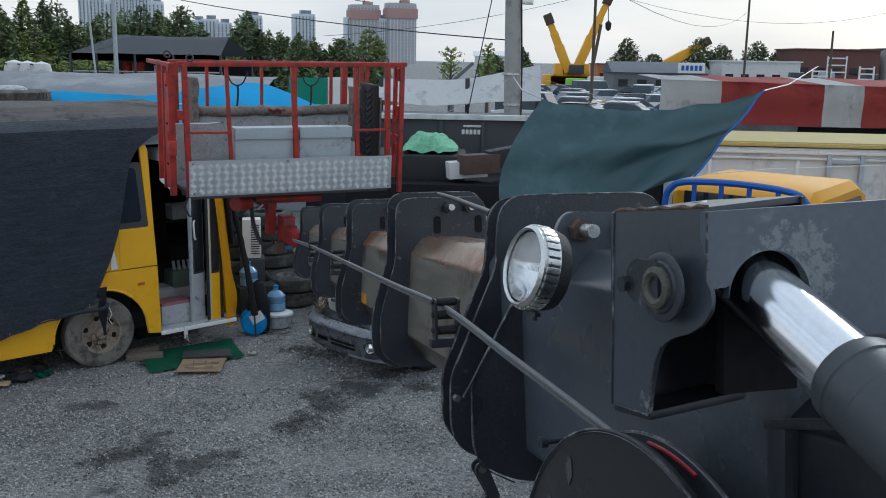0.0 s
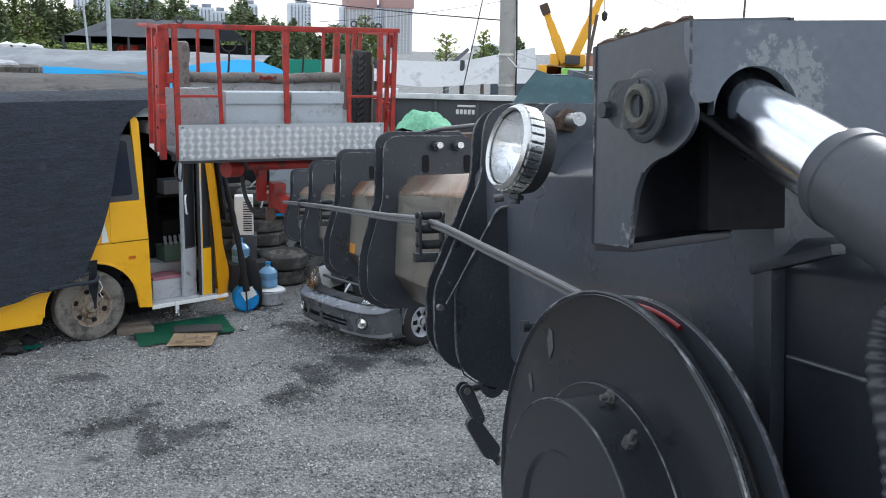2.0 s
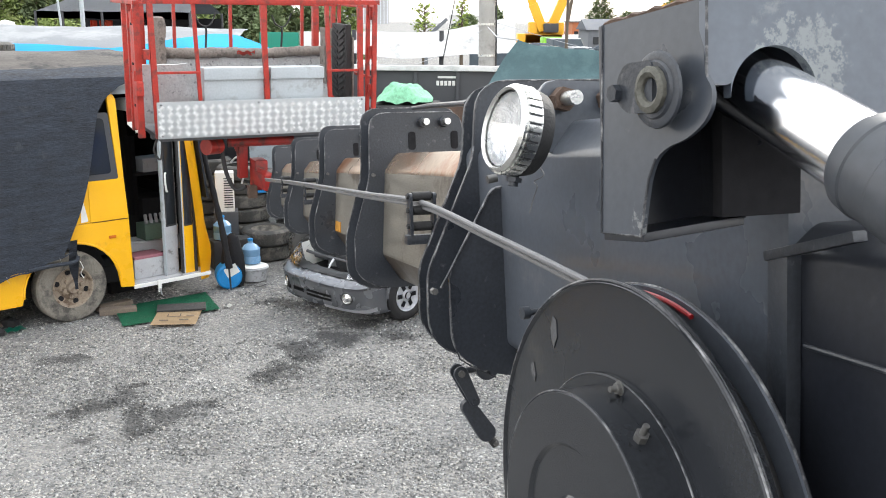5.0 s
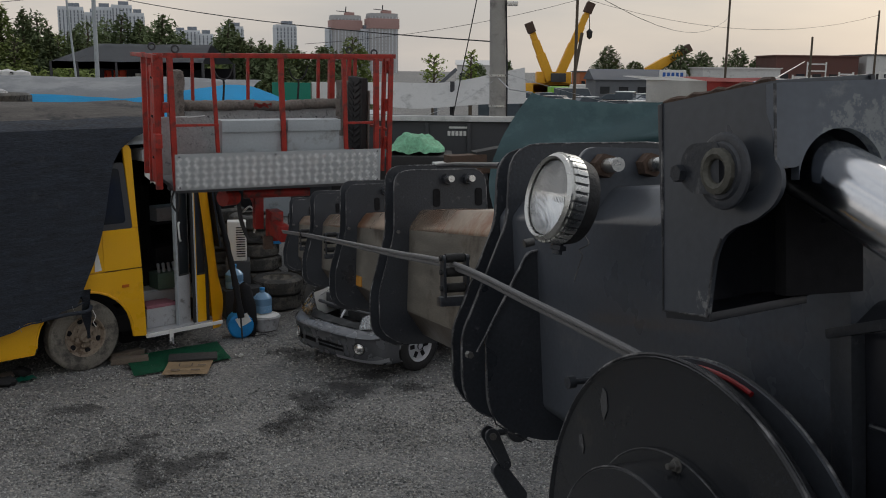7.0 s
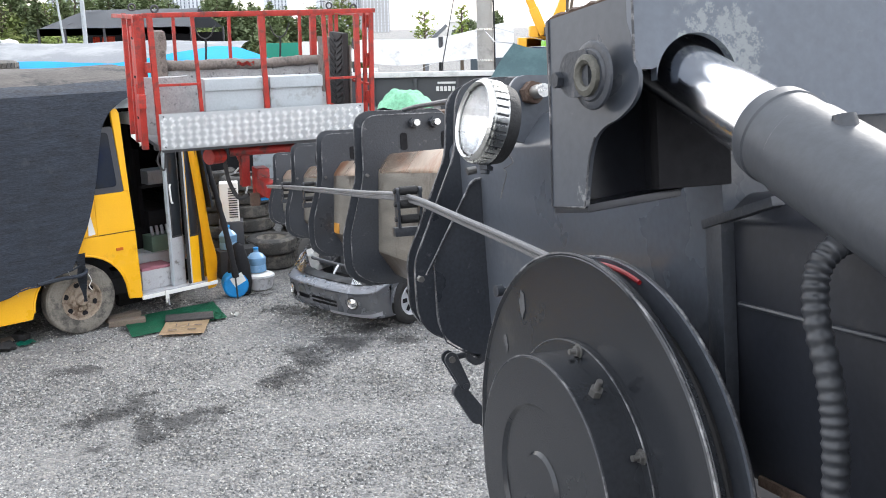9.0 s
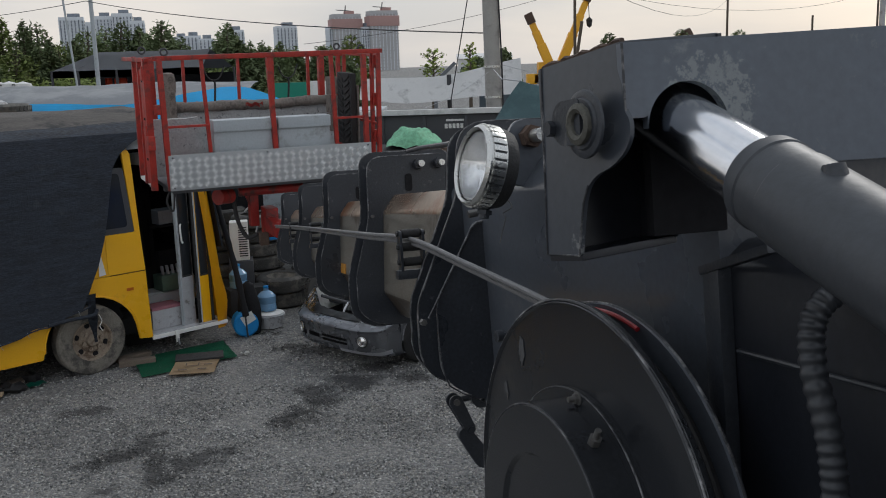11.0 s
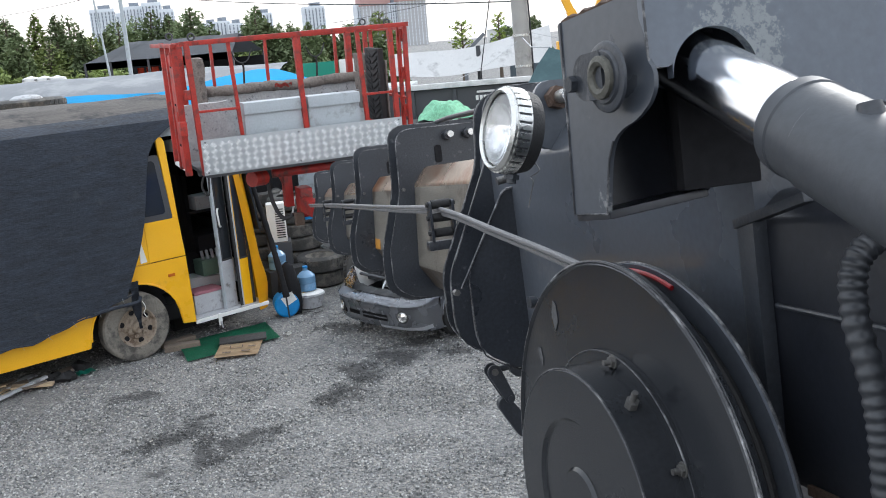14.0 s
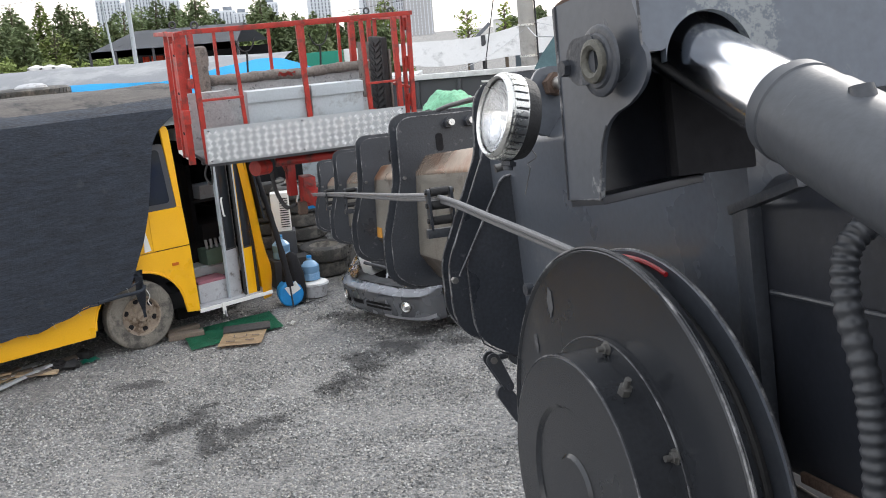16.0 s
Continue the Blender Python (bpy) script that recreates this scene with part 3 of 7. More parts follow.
def boom_collar(k, y, parent):
    """Two plates a short way apart with a web between them."""
    th = 0.014
    ring = part("collar_plate", plate(collar_outline(k), th, "xz", y - 0.10), M_BLACK2, parent)
    part("worn_highlight_edge", worn_rim(k, y - 0.10), M_EDGE, ring, "bare worn metal edge")
    grow = 0.985 if k > 0.99 else 1.06
    ring = part("collar_plate", plate([(a * grow, b * grow) for a, b in collar_outline(k)], th, "xz", y - th), M_BLACK2, parent)
    part("worn_highlight_edge", worn_rim(k, y - th, shrink=grow), M_EDGE, ring, "bare worn metal edge")
    part("collar_web", plate([(a * 0.80, b * 0.86) for a, b in collar_outline(k)], 0.10 - 2 * th, "xz", y - 0.10 + th), M_BLACK2, parent)


OUTER_OUTLINE = mirrored([(-0.10, -0.292), (-0.197, -0.218), (-0.205, 0.175), (-0.160, 0.232)])
part("outer_section", boom_tube(1.10, -1.16, -0.02, o=OUTER_OUTLINE), (M_BLACK, M_BLACK, M_BLACK), boom)
# The rear section's shade under hood and barrel is in its colour.
part("rear_section", boom_tube(1.075, -3.6, -1.16, o=REAR_OUTLINE), (M_SHADEBLACK, M_SHADEBLACK, M_SHADEBLACK), boom, "rear boom section in paint darkened for shade")
SECTIONS = [(1.0, 0.0), (0.965, 1.24), (0.885, 2.2), (0.805, 3.2), (0.725, 4.2)]
for i, (k, y) in enumerate(SECTIONS):
    boom_collar(k, y, boom)
    if i:
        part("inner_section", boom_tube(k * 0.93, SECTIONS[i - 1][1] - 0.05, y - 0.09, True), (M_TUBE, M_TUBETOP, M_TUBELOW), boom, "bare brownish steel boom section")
    if i < 4:
        for x in (0.022, 0.100) if i else ():
            nut = part("adjusting_bolt", hexnut((x * k, y - 0.10, 0.298 * k), (x * k, y - 0.135, 0.298 * k), 0.020 * k), M_BLACK2, boom)
            part("bolt_end", rod((x * k, y - 0.13, 0.298 * k), (x * k, y - 0.165, 0.298 * k), 0.012 * k, seg=12), M_ZINC, nut, "bright zinc bolt end")
    # slot pads
    if i:
        part("slot", plate(rounded([(-0.030 * k, 0.200 * k), (-0.004 * k, 0.200 * k), (-0.004 * k, 0.265 * k), (-0.030 * k, 0.265 * k)], 0.012), 0.004, "xz", y - 0.1045), M_DARKIN, boom)
        part("slot", plate(rounded([(0.13 * k, 0.200 * k), (0.156 * k, 0.200 * k), (0.156 * k, 0.265 * k), (0.13 * k, 0.265 * k)], 0.012), 0.004, "xz", y - 0.1045), M_DARKIN, boom)
    # edge weld strip and side bolt
    part("side_bolt", hexnut((-0.165 * k, y - 0.10, 0.115 * k), (-0.165 * k, y - 0.116, 0.115 * k), 0.0065), M_DULL, boom)

decal_turn = Euler((0, radians(3.5), 0)).to_matrix()
part("decal", box(0.003, 0.12, 0.044, (-0.1232, 2.025, -0.128), 0.0008, turn=decal_turn), mat("faded_orange_decal", (0.42, 0.19, 0.02), 0.6, 0.0, 0.3, 30, 0.05, 90), boom, "faded orange warning decal")
part("tip_arm", box(0.16, 1.1, 0.16, (0.08, 4.65, -0.04), 0.015), M_RED2, boom, "red boom tip")

# rear bracing plate of the outer section with its two bolts and the diagonal braces
rear = [(-0.232, 0.176), (-0.232, 0.27), (-0.212, 0.304), (-0.05, 0.298), (-0.03, 0.27), (-0.03, 0.176)]
part("top_plate", plate(rounded(rear, 0.03), 0.014, "xz", -0.50, bevel=0.002), M_BLACK, boom)
for x in (-0.186, -0.095):
    nut = part("adjusting_bolt", hexnut((x, -0.50, 0.269), (x, -0.527, 0.269), 0.022), M_RUST, boom)
    part("bolt_end", rod((x, -0.528, 0.269), (x, -0.570, 0.269), 0.0127, seg=12), M_ZINC, nut, "bright zinc bolt end")


def lower_collar(y, k=1.0, th=0.013):
    """A collar plate without its upper ear."""
    left = [(-0.21, -0.290), (-0.318, -0.235), (-0.318, -0.062), (-0.221, 0.107)]
    pts = mirrored([(a * k, b * k) for a, b in left])
    return plate(rounded(pts, [0.05, 0.09, 0.02, 0.01, 0.01, 0.02, 0.09, 0.05]), th, "xz", y)


for y, k in ((-0.235, 1.0),):
    brace = part("brace_plate", lower_collar(y, k), M_BLACK2, boom)
    rim = [(-0.225, y, -0.288), (-0.275, y, -0.262), (-0.302, y, -0.243), (-0.315, y, -0.205), (-0.319, y, -0.155), (-0.319, y, -0.066)]
    part("worn_highlight_edge", sweep([(a * k, b, c * k) for a, b, c in rim], 0.0018, 5), M_EDGE, brace, "bare worn metal edge")
    part("brace_rod", sweep([(-0.176, y - 0.004, 0.112), (-0.218, y - 0.004, 0.106), (-0.232, y - 0.004, 0.092), (-0.322, y - 0.004, -0.063), (-0.338, y, -0.092)], 0.0027, 8), M_EDGE, brace, "thin bent steel brace rod")
part("corner_bolt", hexnut((-0.334, -0.16, -0.108), (-0.334, -0.178, -0.108), 0.0075), M_DULL, boom)
part("corner_bolt", rod((-0.245, -0.27, 0.125), (-0.225, -0.27, 0.128), 0.0085), M_DULL, boom)
# weld seams and a wear strip along the outer side
part("stiffener", box(0.020, 0.036, 0.325, (-0.212, -1.165, -0.105), 0.004), M_BLACK2, boom)
part("shelf_plate", box(0.018, 0.150, 0.012, (-0.215, -1.215, 0.070), 0.003, turn=Euler((radians(-13), 0, 0)).to_matrix()), M_BLACK2, boom)
# Near-black wall: the deep shadow beside the bracket is put into its colour.
part("shaded_mount_wall", box(0.100, 0.020, 0.205, (-0.252, -1.170, 0.206), 0.003), M_DARKIN, boom)
part("weld_seam", sweep([(-0.205, -1.193, -0.043), (-0.205, -1.35, -0.046), (-0.205, -1.6, -0.050), (-0.205, -2.3, -0.052)], 0.0034, 8), M_BLACK2, boom)
part("rusted_edge", box(0.006, 1.6, 0.013, (-0.2025, -2.02, -0.258), 0.002), M_RUST, boom, "rusted lower edge")


def roller_bracket(y, z, w, parent):
    """Two small side plates with rollers, on an arm fixed to a collar."""
    x0 = -0.33 * w
    arm = part("roller_bracket", box(0.25 * w, 0.03, 0.022, (x0 + 0.112 * w, y, z - 0.098), 0.004), M_BLACK2, parent)
    for x in (x0, x0 + 0.055):
        part("cheek", plate(rounded([(y - 0.016, z - 0.095), (y + 0.016, z - 0.095), (y + 0.016, z + 0.008), (y - 0.016, z + 0.008)], 0.01), 0.006, "yz", x - 0.003), M_BLACK2, arm)
    for dz in (0, -0.032, -0.068):
        b = rod((x0 - 0.008, y, z + dz), (x0 + 0.063, y, z + dz), 0.006)
        rod((x0 + 0.006, y, z + dz), (x0 + 0.049, y, z + dz), 0.011, bm=b)
        part("roller", b, M_RUBBER, arm)


roller_bracket(0.02, 0.084, 1.0, boom)
roller_bracket(2.22, 0.074, 0.70, boom)
roller_bracket(3.22, 0.066, 0.62, boom)
part("tow_eye_plate", plate(rounded([(-0.16, -0.27), (-0.075, -0.27), (-0.092, -0.365), (-0.145, -0.365)], 0.02), 0.012, "xz", 0.138), M_BLACK2, boom)


def coiled_cable():
    pts = [(-0.305, -1.16, -0.075), (-0.31, -1.02, -0.035), (-0.312, -0.85, -0.008), (-0.315, -0.45, 0.032), (-0.305, 0.02, 0.066), (-0.29, 0.6, 0.064), (-0.27, 1.2, 0.061), (-0.235, 2.2, 0.056), (-0.20, 3.2, 0.048), (-0.19, 4.15, 0.040)]
    return pts


for dx, dz in ((0.0, 0.005), (0.006, -0.007)):
    solo("power_cable", sweep([(a + dx, b, c + dz) for a, b, c in coiled_cable()], 0.0056, 10, smooth_steps=8), M_CABLE, "grey power cable stretched along the boom through rollers", "cable", BOOM, "boom cables")


# shackle and chain link under the boom's head
def drop_hook():
    th = thing("folding_hook", BOOM @ Matrix.Translation((-0.19, 0.13, -0.36)), "black steel folding hook hanging under the boom head", "hook")
    def capsule(p0, p1, r0, r1, thick, y):
        d = math.atan2(p1[1] - p0[1], p1[0] - p0[0])
        out = [(p0[0] + r0 * math.cos(d + radians(v)), p0[1] + r0 * math.sin(d + radians(v))) for v in range(90, 271, 18)]
        out += [(p1[0] + r1 * math.cos(d + radians(v)), p1[1] + r1 * math.sin(d + radians(v))) for v in range(-90, 91, 18)]
        return plate(out, thick, "xz", y, bevel=0.0012)

    part("eye", lathe([(-0.010, 0.012), (-0.010, 0.029), (0.010, 0.029), (0.010, 0.012)], 24, "y", closed=True), M_BLACK2, th, at=Matrix.Translation((0.072, 0.0, 0.004)))
    part("cross_pin", rod((-0.004, 0.0, 0.0), (0.05, 0.0, 0.004), 0.008), M_BLACK2, th)
    for y in (-0.020, 0.012):
        part("link", capsule((0.0, 0.0), (0.034, -0.074), 0.018, 0.013, 0.008, y), M_BLACK2, th)
    part("pin", rod((0.0, -0.027, 0.0), (0.0, 0.027, 0.0), 0.0085), M_DULL, th)
    part("pin", rod((0.034, -0.026, -0.074), (0.034, 0.026, -0.074), 0.008), M_BLACK2, th)
    part("swivel_block", capsule((0.022, -0.090), (0.066, -0.158), 0.019, 0.024, 0.022, -0.011), M_BLACK2, th)
    part("hook_shank", rod((0.064, 0.0, -0.155), (0.092, 0.0, -0.196), 0.011), M_RUBBER, th)
    part("shank_pin", rod((0.088, -0.016, -0.190), (0.088, 0.016, -0.190), 0.006), M_DULL, th)


drop_hook()
part("guide_rod", sweep([(-0.015, 1.12, 0.335), (-0.08, 0.7, 0.322), (-0.185, 0.02, 0.292)], 0.0075, 10), M_BLACK2, boom)


# ---- work lamp ----
def work_lamp():
    # the lamp's -y looks sideways off the boom and a little up
    m = BOOM @ Matrix.Translation((-0.341, -0.642, 0.216)) @ pose(0, 0, 0, 0, 0, -83) @ pose(0, 0, 0, -12, 0, 0) @ Matrix.Scale(0.845, 4)
    th = thing("work_lamp", m, "round work lamp with ribbed chrome bezel and clear lens", "work lamp")
    r = 0.0830
    part("housing", lathe([(0.022, r * 0.99), (0.042, r * 1.0), (0.056, r * 0.95), (0.066, r * 0.6), (0.068, 0.001)], 48, "y"), M_RUBBER, th, "black rubber housing")
    part("bezel", lathe([(-0.010, r * 0.885), (-0.015, r * 0.93), (-0.008, r), (0.028, r * 1.015), (0.028, r * 0.9), (0.0, r * 0.885)], 56, "y", closed=True), M_ZINC, th, "chrome bezel")
    part("groove_band", lathe([(0.0, r * 1.006), (0.025, r * 1.018)], 56, "y"), M_TRIM, th, "dark grooves of the bezel")
    for k in range(32):
        a = 2 * math.pi * k / 32
        c, s = math.cos(a), math.sin(a)
        b = box(0.0125, 0.030, 0.006, (0, 0.012, 0), 0.0018)
        part("rib", b, M_ZINC, th, at=Matrix.Translation((c * r * 1.008, 0, s * r * 1.008)) @ Matrix.Rotation(-a + math.pi / 2, 4, "Y"))
    part("reflector", lathe([(-0.006, r * 0.85), (0.02, r * 0.62), (0.035, r * 0.3), (0.038, 0.004)], 40, "y"), M_REFLECT, th)
    part("bulb", lathe([(0.014, 0.001), (0.016, 0.006), (0.036, 0.006)], 16, "y"), M_WHITE, th)
    lens = part("lens", lathe([(-0.016, 0.001), (-0.0155, r * 0.4), (-0.012, r * 0.7), (-0.006, r * 0.87), (-0.003, r * 0.87), (-0.010, r * 0.69), (-0.013, 0.001)], 48, "y"), M_FLUTED, th, "clear fluted glass")
    lens.visible_shadow = False
    b = rod((0.0, 0.03, -r * 0.9), (0.0, 0.03, -r * 1.25), 0.010)
    hexnut((0, 0.03, -r * 1.05), (0, 0.03, -r * 1.15), 0.016, b)
    part("mount", b, M_BLACK2, th)
    part("wire", sweep([(0.03, 0.055, -0.055), (0.05, 0.065, -0.075), (0.035, 0.055, -0.090), (0.058, 0.05, -0.100), (0.042, 0.055, -0.125), (0.036, 0.055, -0.150)], 0.0011, 6, smooth_steps=5), M_DULL, th)


work_lamp()


# ---- cable reel on the boom's side ----
def cable_reel():
    c = BOOM @ Vector((-0.34, -1.0, -0.307))
    m = Matrix.Translation(c) @ pose(0, 0, 0, 0, 0, 21.8) @ pose(0, 0, 0, 0, 1.2, 0)
    th = thing("cable_reel", m, "large black steel spring cable reel with bolted hub", "cable reel")
    R = 0.322

    def flange(x, r):
        return lathe([(x - 0.006, 0.10), (x - 0.006, r - 0.006), (x - 0.010, r - 0.003), (x - 0.004, r + 0.002), (x + 0.004, r), (x + 0.004, 0.10)], 96, "x", closed=True)

    part("front_flange", flange(0.0, R), M_REEL, th)
    # Lighter paint than the front flange stands in for light on its face.
    part("rear_flange", lathe([(0.049, 0.1), (0.049, R * 0.92), (0.044, R * 0.970), (0.051, R * 0.974), (0.062, R * 0.92), (0.062, 0.1)], 96, "x", closed=True), M_BLACK, th)
    part("core", lathe([(0.0, R * 0.80), (0.050, R * 0.80)], 72, "x"), M_DARKIN, th)
    for x, r in ((0.014, 0.84), (0.026, 0.85), (0.038, 0.84)):
        b = sweep([(x, math.cos(a) * R * r, math.sin(a) * R * r) for a in (2 * math.pi * k / 72 for k in range(73))], 0.011, 8)
        part("cable_turn", b, M_RUBBER, th)
    # Pale lines along both flange rims imitate sky glinting on rolled edges.
    part("worn_highlight_edge", sweep([(-0.007, math.cos(a) * (R + 0.0005), math.sin(a) * (R + 0.0005)) for a in (2 * math.pi * k / 96 for k in range(97))], 0.0022, 5), M_EDGE, th, "pale line drawn as rim highlight")
    part("worn_highlight_edge", sweep([(0.049, math.cos(a) * R * 0.974, math.sin(a) * R * 0.974) for a in (2 * math.pi * k / 96 for k in range(97))], 0.002, 5), M_EDGE, th, "pale line drawn as rim highlight")
    for a0, a1 in ((80, 103),):
        b = sweep([(0.041, math.cos(a) * R * 0.945, math.sin(a) * R * 0.945) for a in (radians(v) for v in range(a0, a1, 3))], 0.0034, 8)
        part("red_wire", b, M_REDWIRE, th, "red cable in the groove")
    h = R * 0.578
    part("hub_ring", lathe([(-0.004, h + 0.016), (-0.012, h + 0.016), (-0.012, h), (-0.004, h)], 80, "x", closed=True), M_REEL, th)
    cap = lathe([(-0.008, h), (-0.065, h), (-0.068, h - 0.003), (-0.068, h * 0.64), (-0.063, h * 0.61), (-0.0635, h * 0.28), (-0.068, h * 0.255), (-0.068, 0.001)], 80, "x")
    cap_ob = part("hub_cap", cap, M_REEL, th)
    # Highlights of hub cap and ring, drawn as thin pale lines.
    for x, r_, w in ((-0.0665, h - 0.001, 0.0015), (-0.0115, h + 0.0155, 0.0014)):
        part("worn_highlight_edge", sweep([(x, math.cos(a) * r_, math.sin(a) * r_) for a in (2 * math.pi * k / 80 for k in range(81))], w, 5), M_EDGE, cap_ob, "pale line drawn as rim highlight")
    for deg in (90, 146, 206, 265, 325):
        a = radians(deg)
        p = (math.cos(a) * (h + 0.008), math.sin(a) * (h + 0.008))
        b = hexnut((-0.010, *p), (-0.018, *p), 0.0075)
        rod((-0.012, *p), (-0.0135, *p), 0.010, bm=b)
        rod((-0.018, *p), (-0.027, *p), 0.004, bm=b)
        part("bolt", b, M_DULL, th)
    a = radians(117)
    ca, sa = math.cos(a), math.sin(a)
    b = hexnut((-0.036, ca * h, sa * h), (-0.036, ca * (h + 0.010), sa * (h + 0.010)), 0.009)
    rod((-0.036, ca * h, sa * h), (-0.036, ca * (h + 0.024), sa * (h + 0.024)), 0.0042, bm=b)
    part("stud", b, M_DULL, th)
    part("axle", rod((0.09, 0, 0), (0.17, 0, 0), 0.07, seg=28), M_BLACK2, th)
    b = rod((0.02, 0.335, 0.19), (0.10, 0.335, 0.19), 0.005)
    rod((0.02, 0.335, 0.19), (0.032, 0.335, 0.19), 0.010, bm=b)
    part("guide", b, M_BLACK2, th)
    marks = (((0.172, 0.205), (0.178, 0.228), (0.188, 0.232), (0.192, 0.212), (0.186, 0.196), (0.180, 0.186), (0.176, 0.196)), ((0.228, 0.128), (0.236, 0.146), (0.246, 0.142), (0.240, 0.126), (0.230, 0.118)))
    for m_ in marks:
        part("scratch", plate(m_, 0.001, "yz", -0.0076), mat("scraped_paint", (0.065, 0.066, 0.07), 0.6, 0, 0.4, 60, 0.1, 200), th, "pale scraped paint")


cable_reel()


M_PIN = mat("greasy_pin_steel", (0.09, 0.088, 0.075), 0.55, 0.3, 0.35, 40, 0.2, 160)


# ---- lifting cylinder and its bracket ----
# The bracket stands a little askew on the boom: its cheeks lean and taper towards the end plate.
ASKEW = Matrix(((1.1931, -0.1325, 0.0655, -0.0745), (0.1815, 0.7422, 0.1408, -0.2295), (0.0901, -0.025, 1.0269, 0.0062), (0, 0, 0, 1)))


def askew(bm):
    bm.transform(ASKEW)
    return bm


def lift_bracket():
    th = thing("cylinder_bracket", BOOM, "black welded steel bracket with pin and arched opening", "bracket")
    side = [(-1.335, 0.312), (-1.335, 0.24), (-1.348, 0.227), (-1.346, 0.209), (-1.331, 0.195), (-1.299, 0.182), (-1.262, 0.176), (-1.238, 0.166), (-1.223, 0.148), (-1.213, 0.120), (-1.204, 0.088), (-1.113, 0.090), (-1.124, 0.312)]
    side = rounded(side, [0.0, 0.006, 0.008, 0.012, 0.014, 0.014, 0.014, 0.012, 0.012, 0.012, 0.003, 0.004, 0.0], 4)
    # Inner cheek, back and foot plates have the bracket's shade in their colour.
    for x, skin in ((-0.413, M_CHIP), (-0.300, M_SHADEBLACK)):
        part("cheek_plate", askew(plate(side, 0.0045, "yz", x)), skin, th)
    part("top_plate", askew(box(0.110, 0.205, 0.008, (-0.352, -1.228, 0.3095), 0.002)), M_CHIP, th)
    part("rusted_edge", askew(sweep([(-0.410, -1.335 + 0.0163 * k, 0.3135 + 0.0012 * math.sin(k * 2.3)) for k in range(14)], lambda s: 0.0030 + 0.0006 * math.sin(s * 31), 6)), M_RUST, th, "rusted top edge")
    part("worn_highlight_edge", askew(sweep([(-0.4135, -1.124, 0.312), (-0.4135, -1.113, 0.09), (-0.4135, -1.203, 0.088), (-0.4135, -1.212, 0.118), (-0.4135, -1.222, 0.146), (-0.4135, -1.237, 0.165)], 0.0014, 5)), M_EDGE, th, "bare worn metal edge")
    part("worn_highlight_edge", sweep([(-0.373, -1.2625, 0.3195), (-0.373, -1.2625, 0.239), (-0.360, -1.2625, 0.239)], 0.0016, 5), M_EDGE, th, "bare worn metal edge")
    part("back_plate", askew(box(0.116, 0.012, 0.225, (-0.354, -1.115, 0.20), 0.003)), M_SHADEBLACK, th)
    part("foot_plate", askew(box(0.114, 0.092, 0.01, (-0.354, -1.158, 0.086), 0.003)), M_SHADEBLACK, th)
    # end plate with the arched opening for the rod
    arch = [(-0.373, 0.320), (0.45, 0.349), (0.45, 0.178), (-0.246, 0.178)]
    c, r = (-0.296, 0.227), 0.050
    arch += [(c[0] + r * math.cos(a), c[1] + r * math.sin(a)) for a in (radians(v) for v in range(0, 181, 5))]
    arch += [(c[0] - r, 0.241), (c[0] - r - 0.005, 0.239), (-0.373, 0.239)]
    part("end_plate", plate(arch, 0.013, "xz", -1.262), M_HOOD, th)
    pin = Matrix.Translation((-0.401, -1.219, 0.238)) @ Matrix.Rotation(radians(10), 4, "Z") @ Matrix.Diagonal((1.0, 0.86, 0.92, 1.0))
    ring = lathe([(0.0, 0.042), (-0.003, 0.041), (-0.004, 0.039), (-0.004, 0.032), (-0.007, 0.030), (-0.007, 0.016), (-0.002, 0.014)], 48, "x")
    part("pin_boss", ring, M_BLACK2, th, at=pin)
    part("pin_ring", lathe([(-0.006, 0.026), (-0.012, 0.0255), (-0.014, 0.019), (-0.011, 0.014), (-0.004, 0.012)], 13, "x", closed=True), M_PIN, th, "greasy pin collar", at=pin)
    b = plate(rounded([(-0.030, 0.028), (0.020, 0.028), (0.036, 0.012), (0.036, -0.014), (0.016, -0.028), (-0.030, -0.028)], 0.010), 0.005, "yz", -0.008)
    part("keeper_plate", b, M_BLACK2, th, at=pin @ Matrix.Translation((0, 0.029, 0.004)))
    part("keeper_bolt", hexnut((-0.001, 0.064, 0.0), (-0.016, 0.064, 0.0), 0.010), M_BLACK2, th, at=pin)


lift_bracket()


def lift_cylinder():
    a, b = Vector((-0.295, -1.123, 0.283)), Vector((-0.295, -2.256, -0.220))
    d = (b - a).normalized()
    th = thing("lift_cylinder", BOOM, "hydraulic lift cylinder with polished chrome rod", "hydraulic cylinder")
    part("rod", rod(a, a + d * 0.55, 0.0380, seg=48), M_CHROME, th, "polished chrome rod")
    e = rod(a - d * 0.02, a + d * 0.06, 0.0415, seg=32)
    part("rod_eye", e, M_BLACK2, th)
    g = a + d * 0.2915
    q = Vector((0, 0, 1)).rotation_difference(d)
    body = lathe([(0.0, 0.0380), (0.001, 0.044), (0.007, 0.0473), (0.022, 0.0484), (0.024, 0.0468), (0.055, 0.0468), (0.057, 0.0484), (0.66, 0.0484), (0.67, 0.044)], 56, "z")
    part("barrel", body, M_BARREL, th, "dark grey painted barrel", at=Matrix.Translation(g) @ q.to_matrix().to_4x4())
    p = g + d * 0.1375 + Vector((-0.004, 0.013, 0.0484))
    part("port", rod(p - Vector((0, 0, 0.012)), p + Vector((0, 0.004, 0.016)), 0.015, 0.010, seg=16), M_BLACK2, th)


lift_cylinder()


M_HOSE = mat("spiral_hose_guard", (0.030, 0.033, 0.039), 0.42, 0.0, 0.25, 15, 0.05, 120)


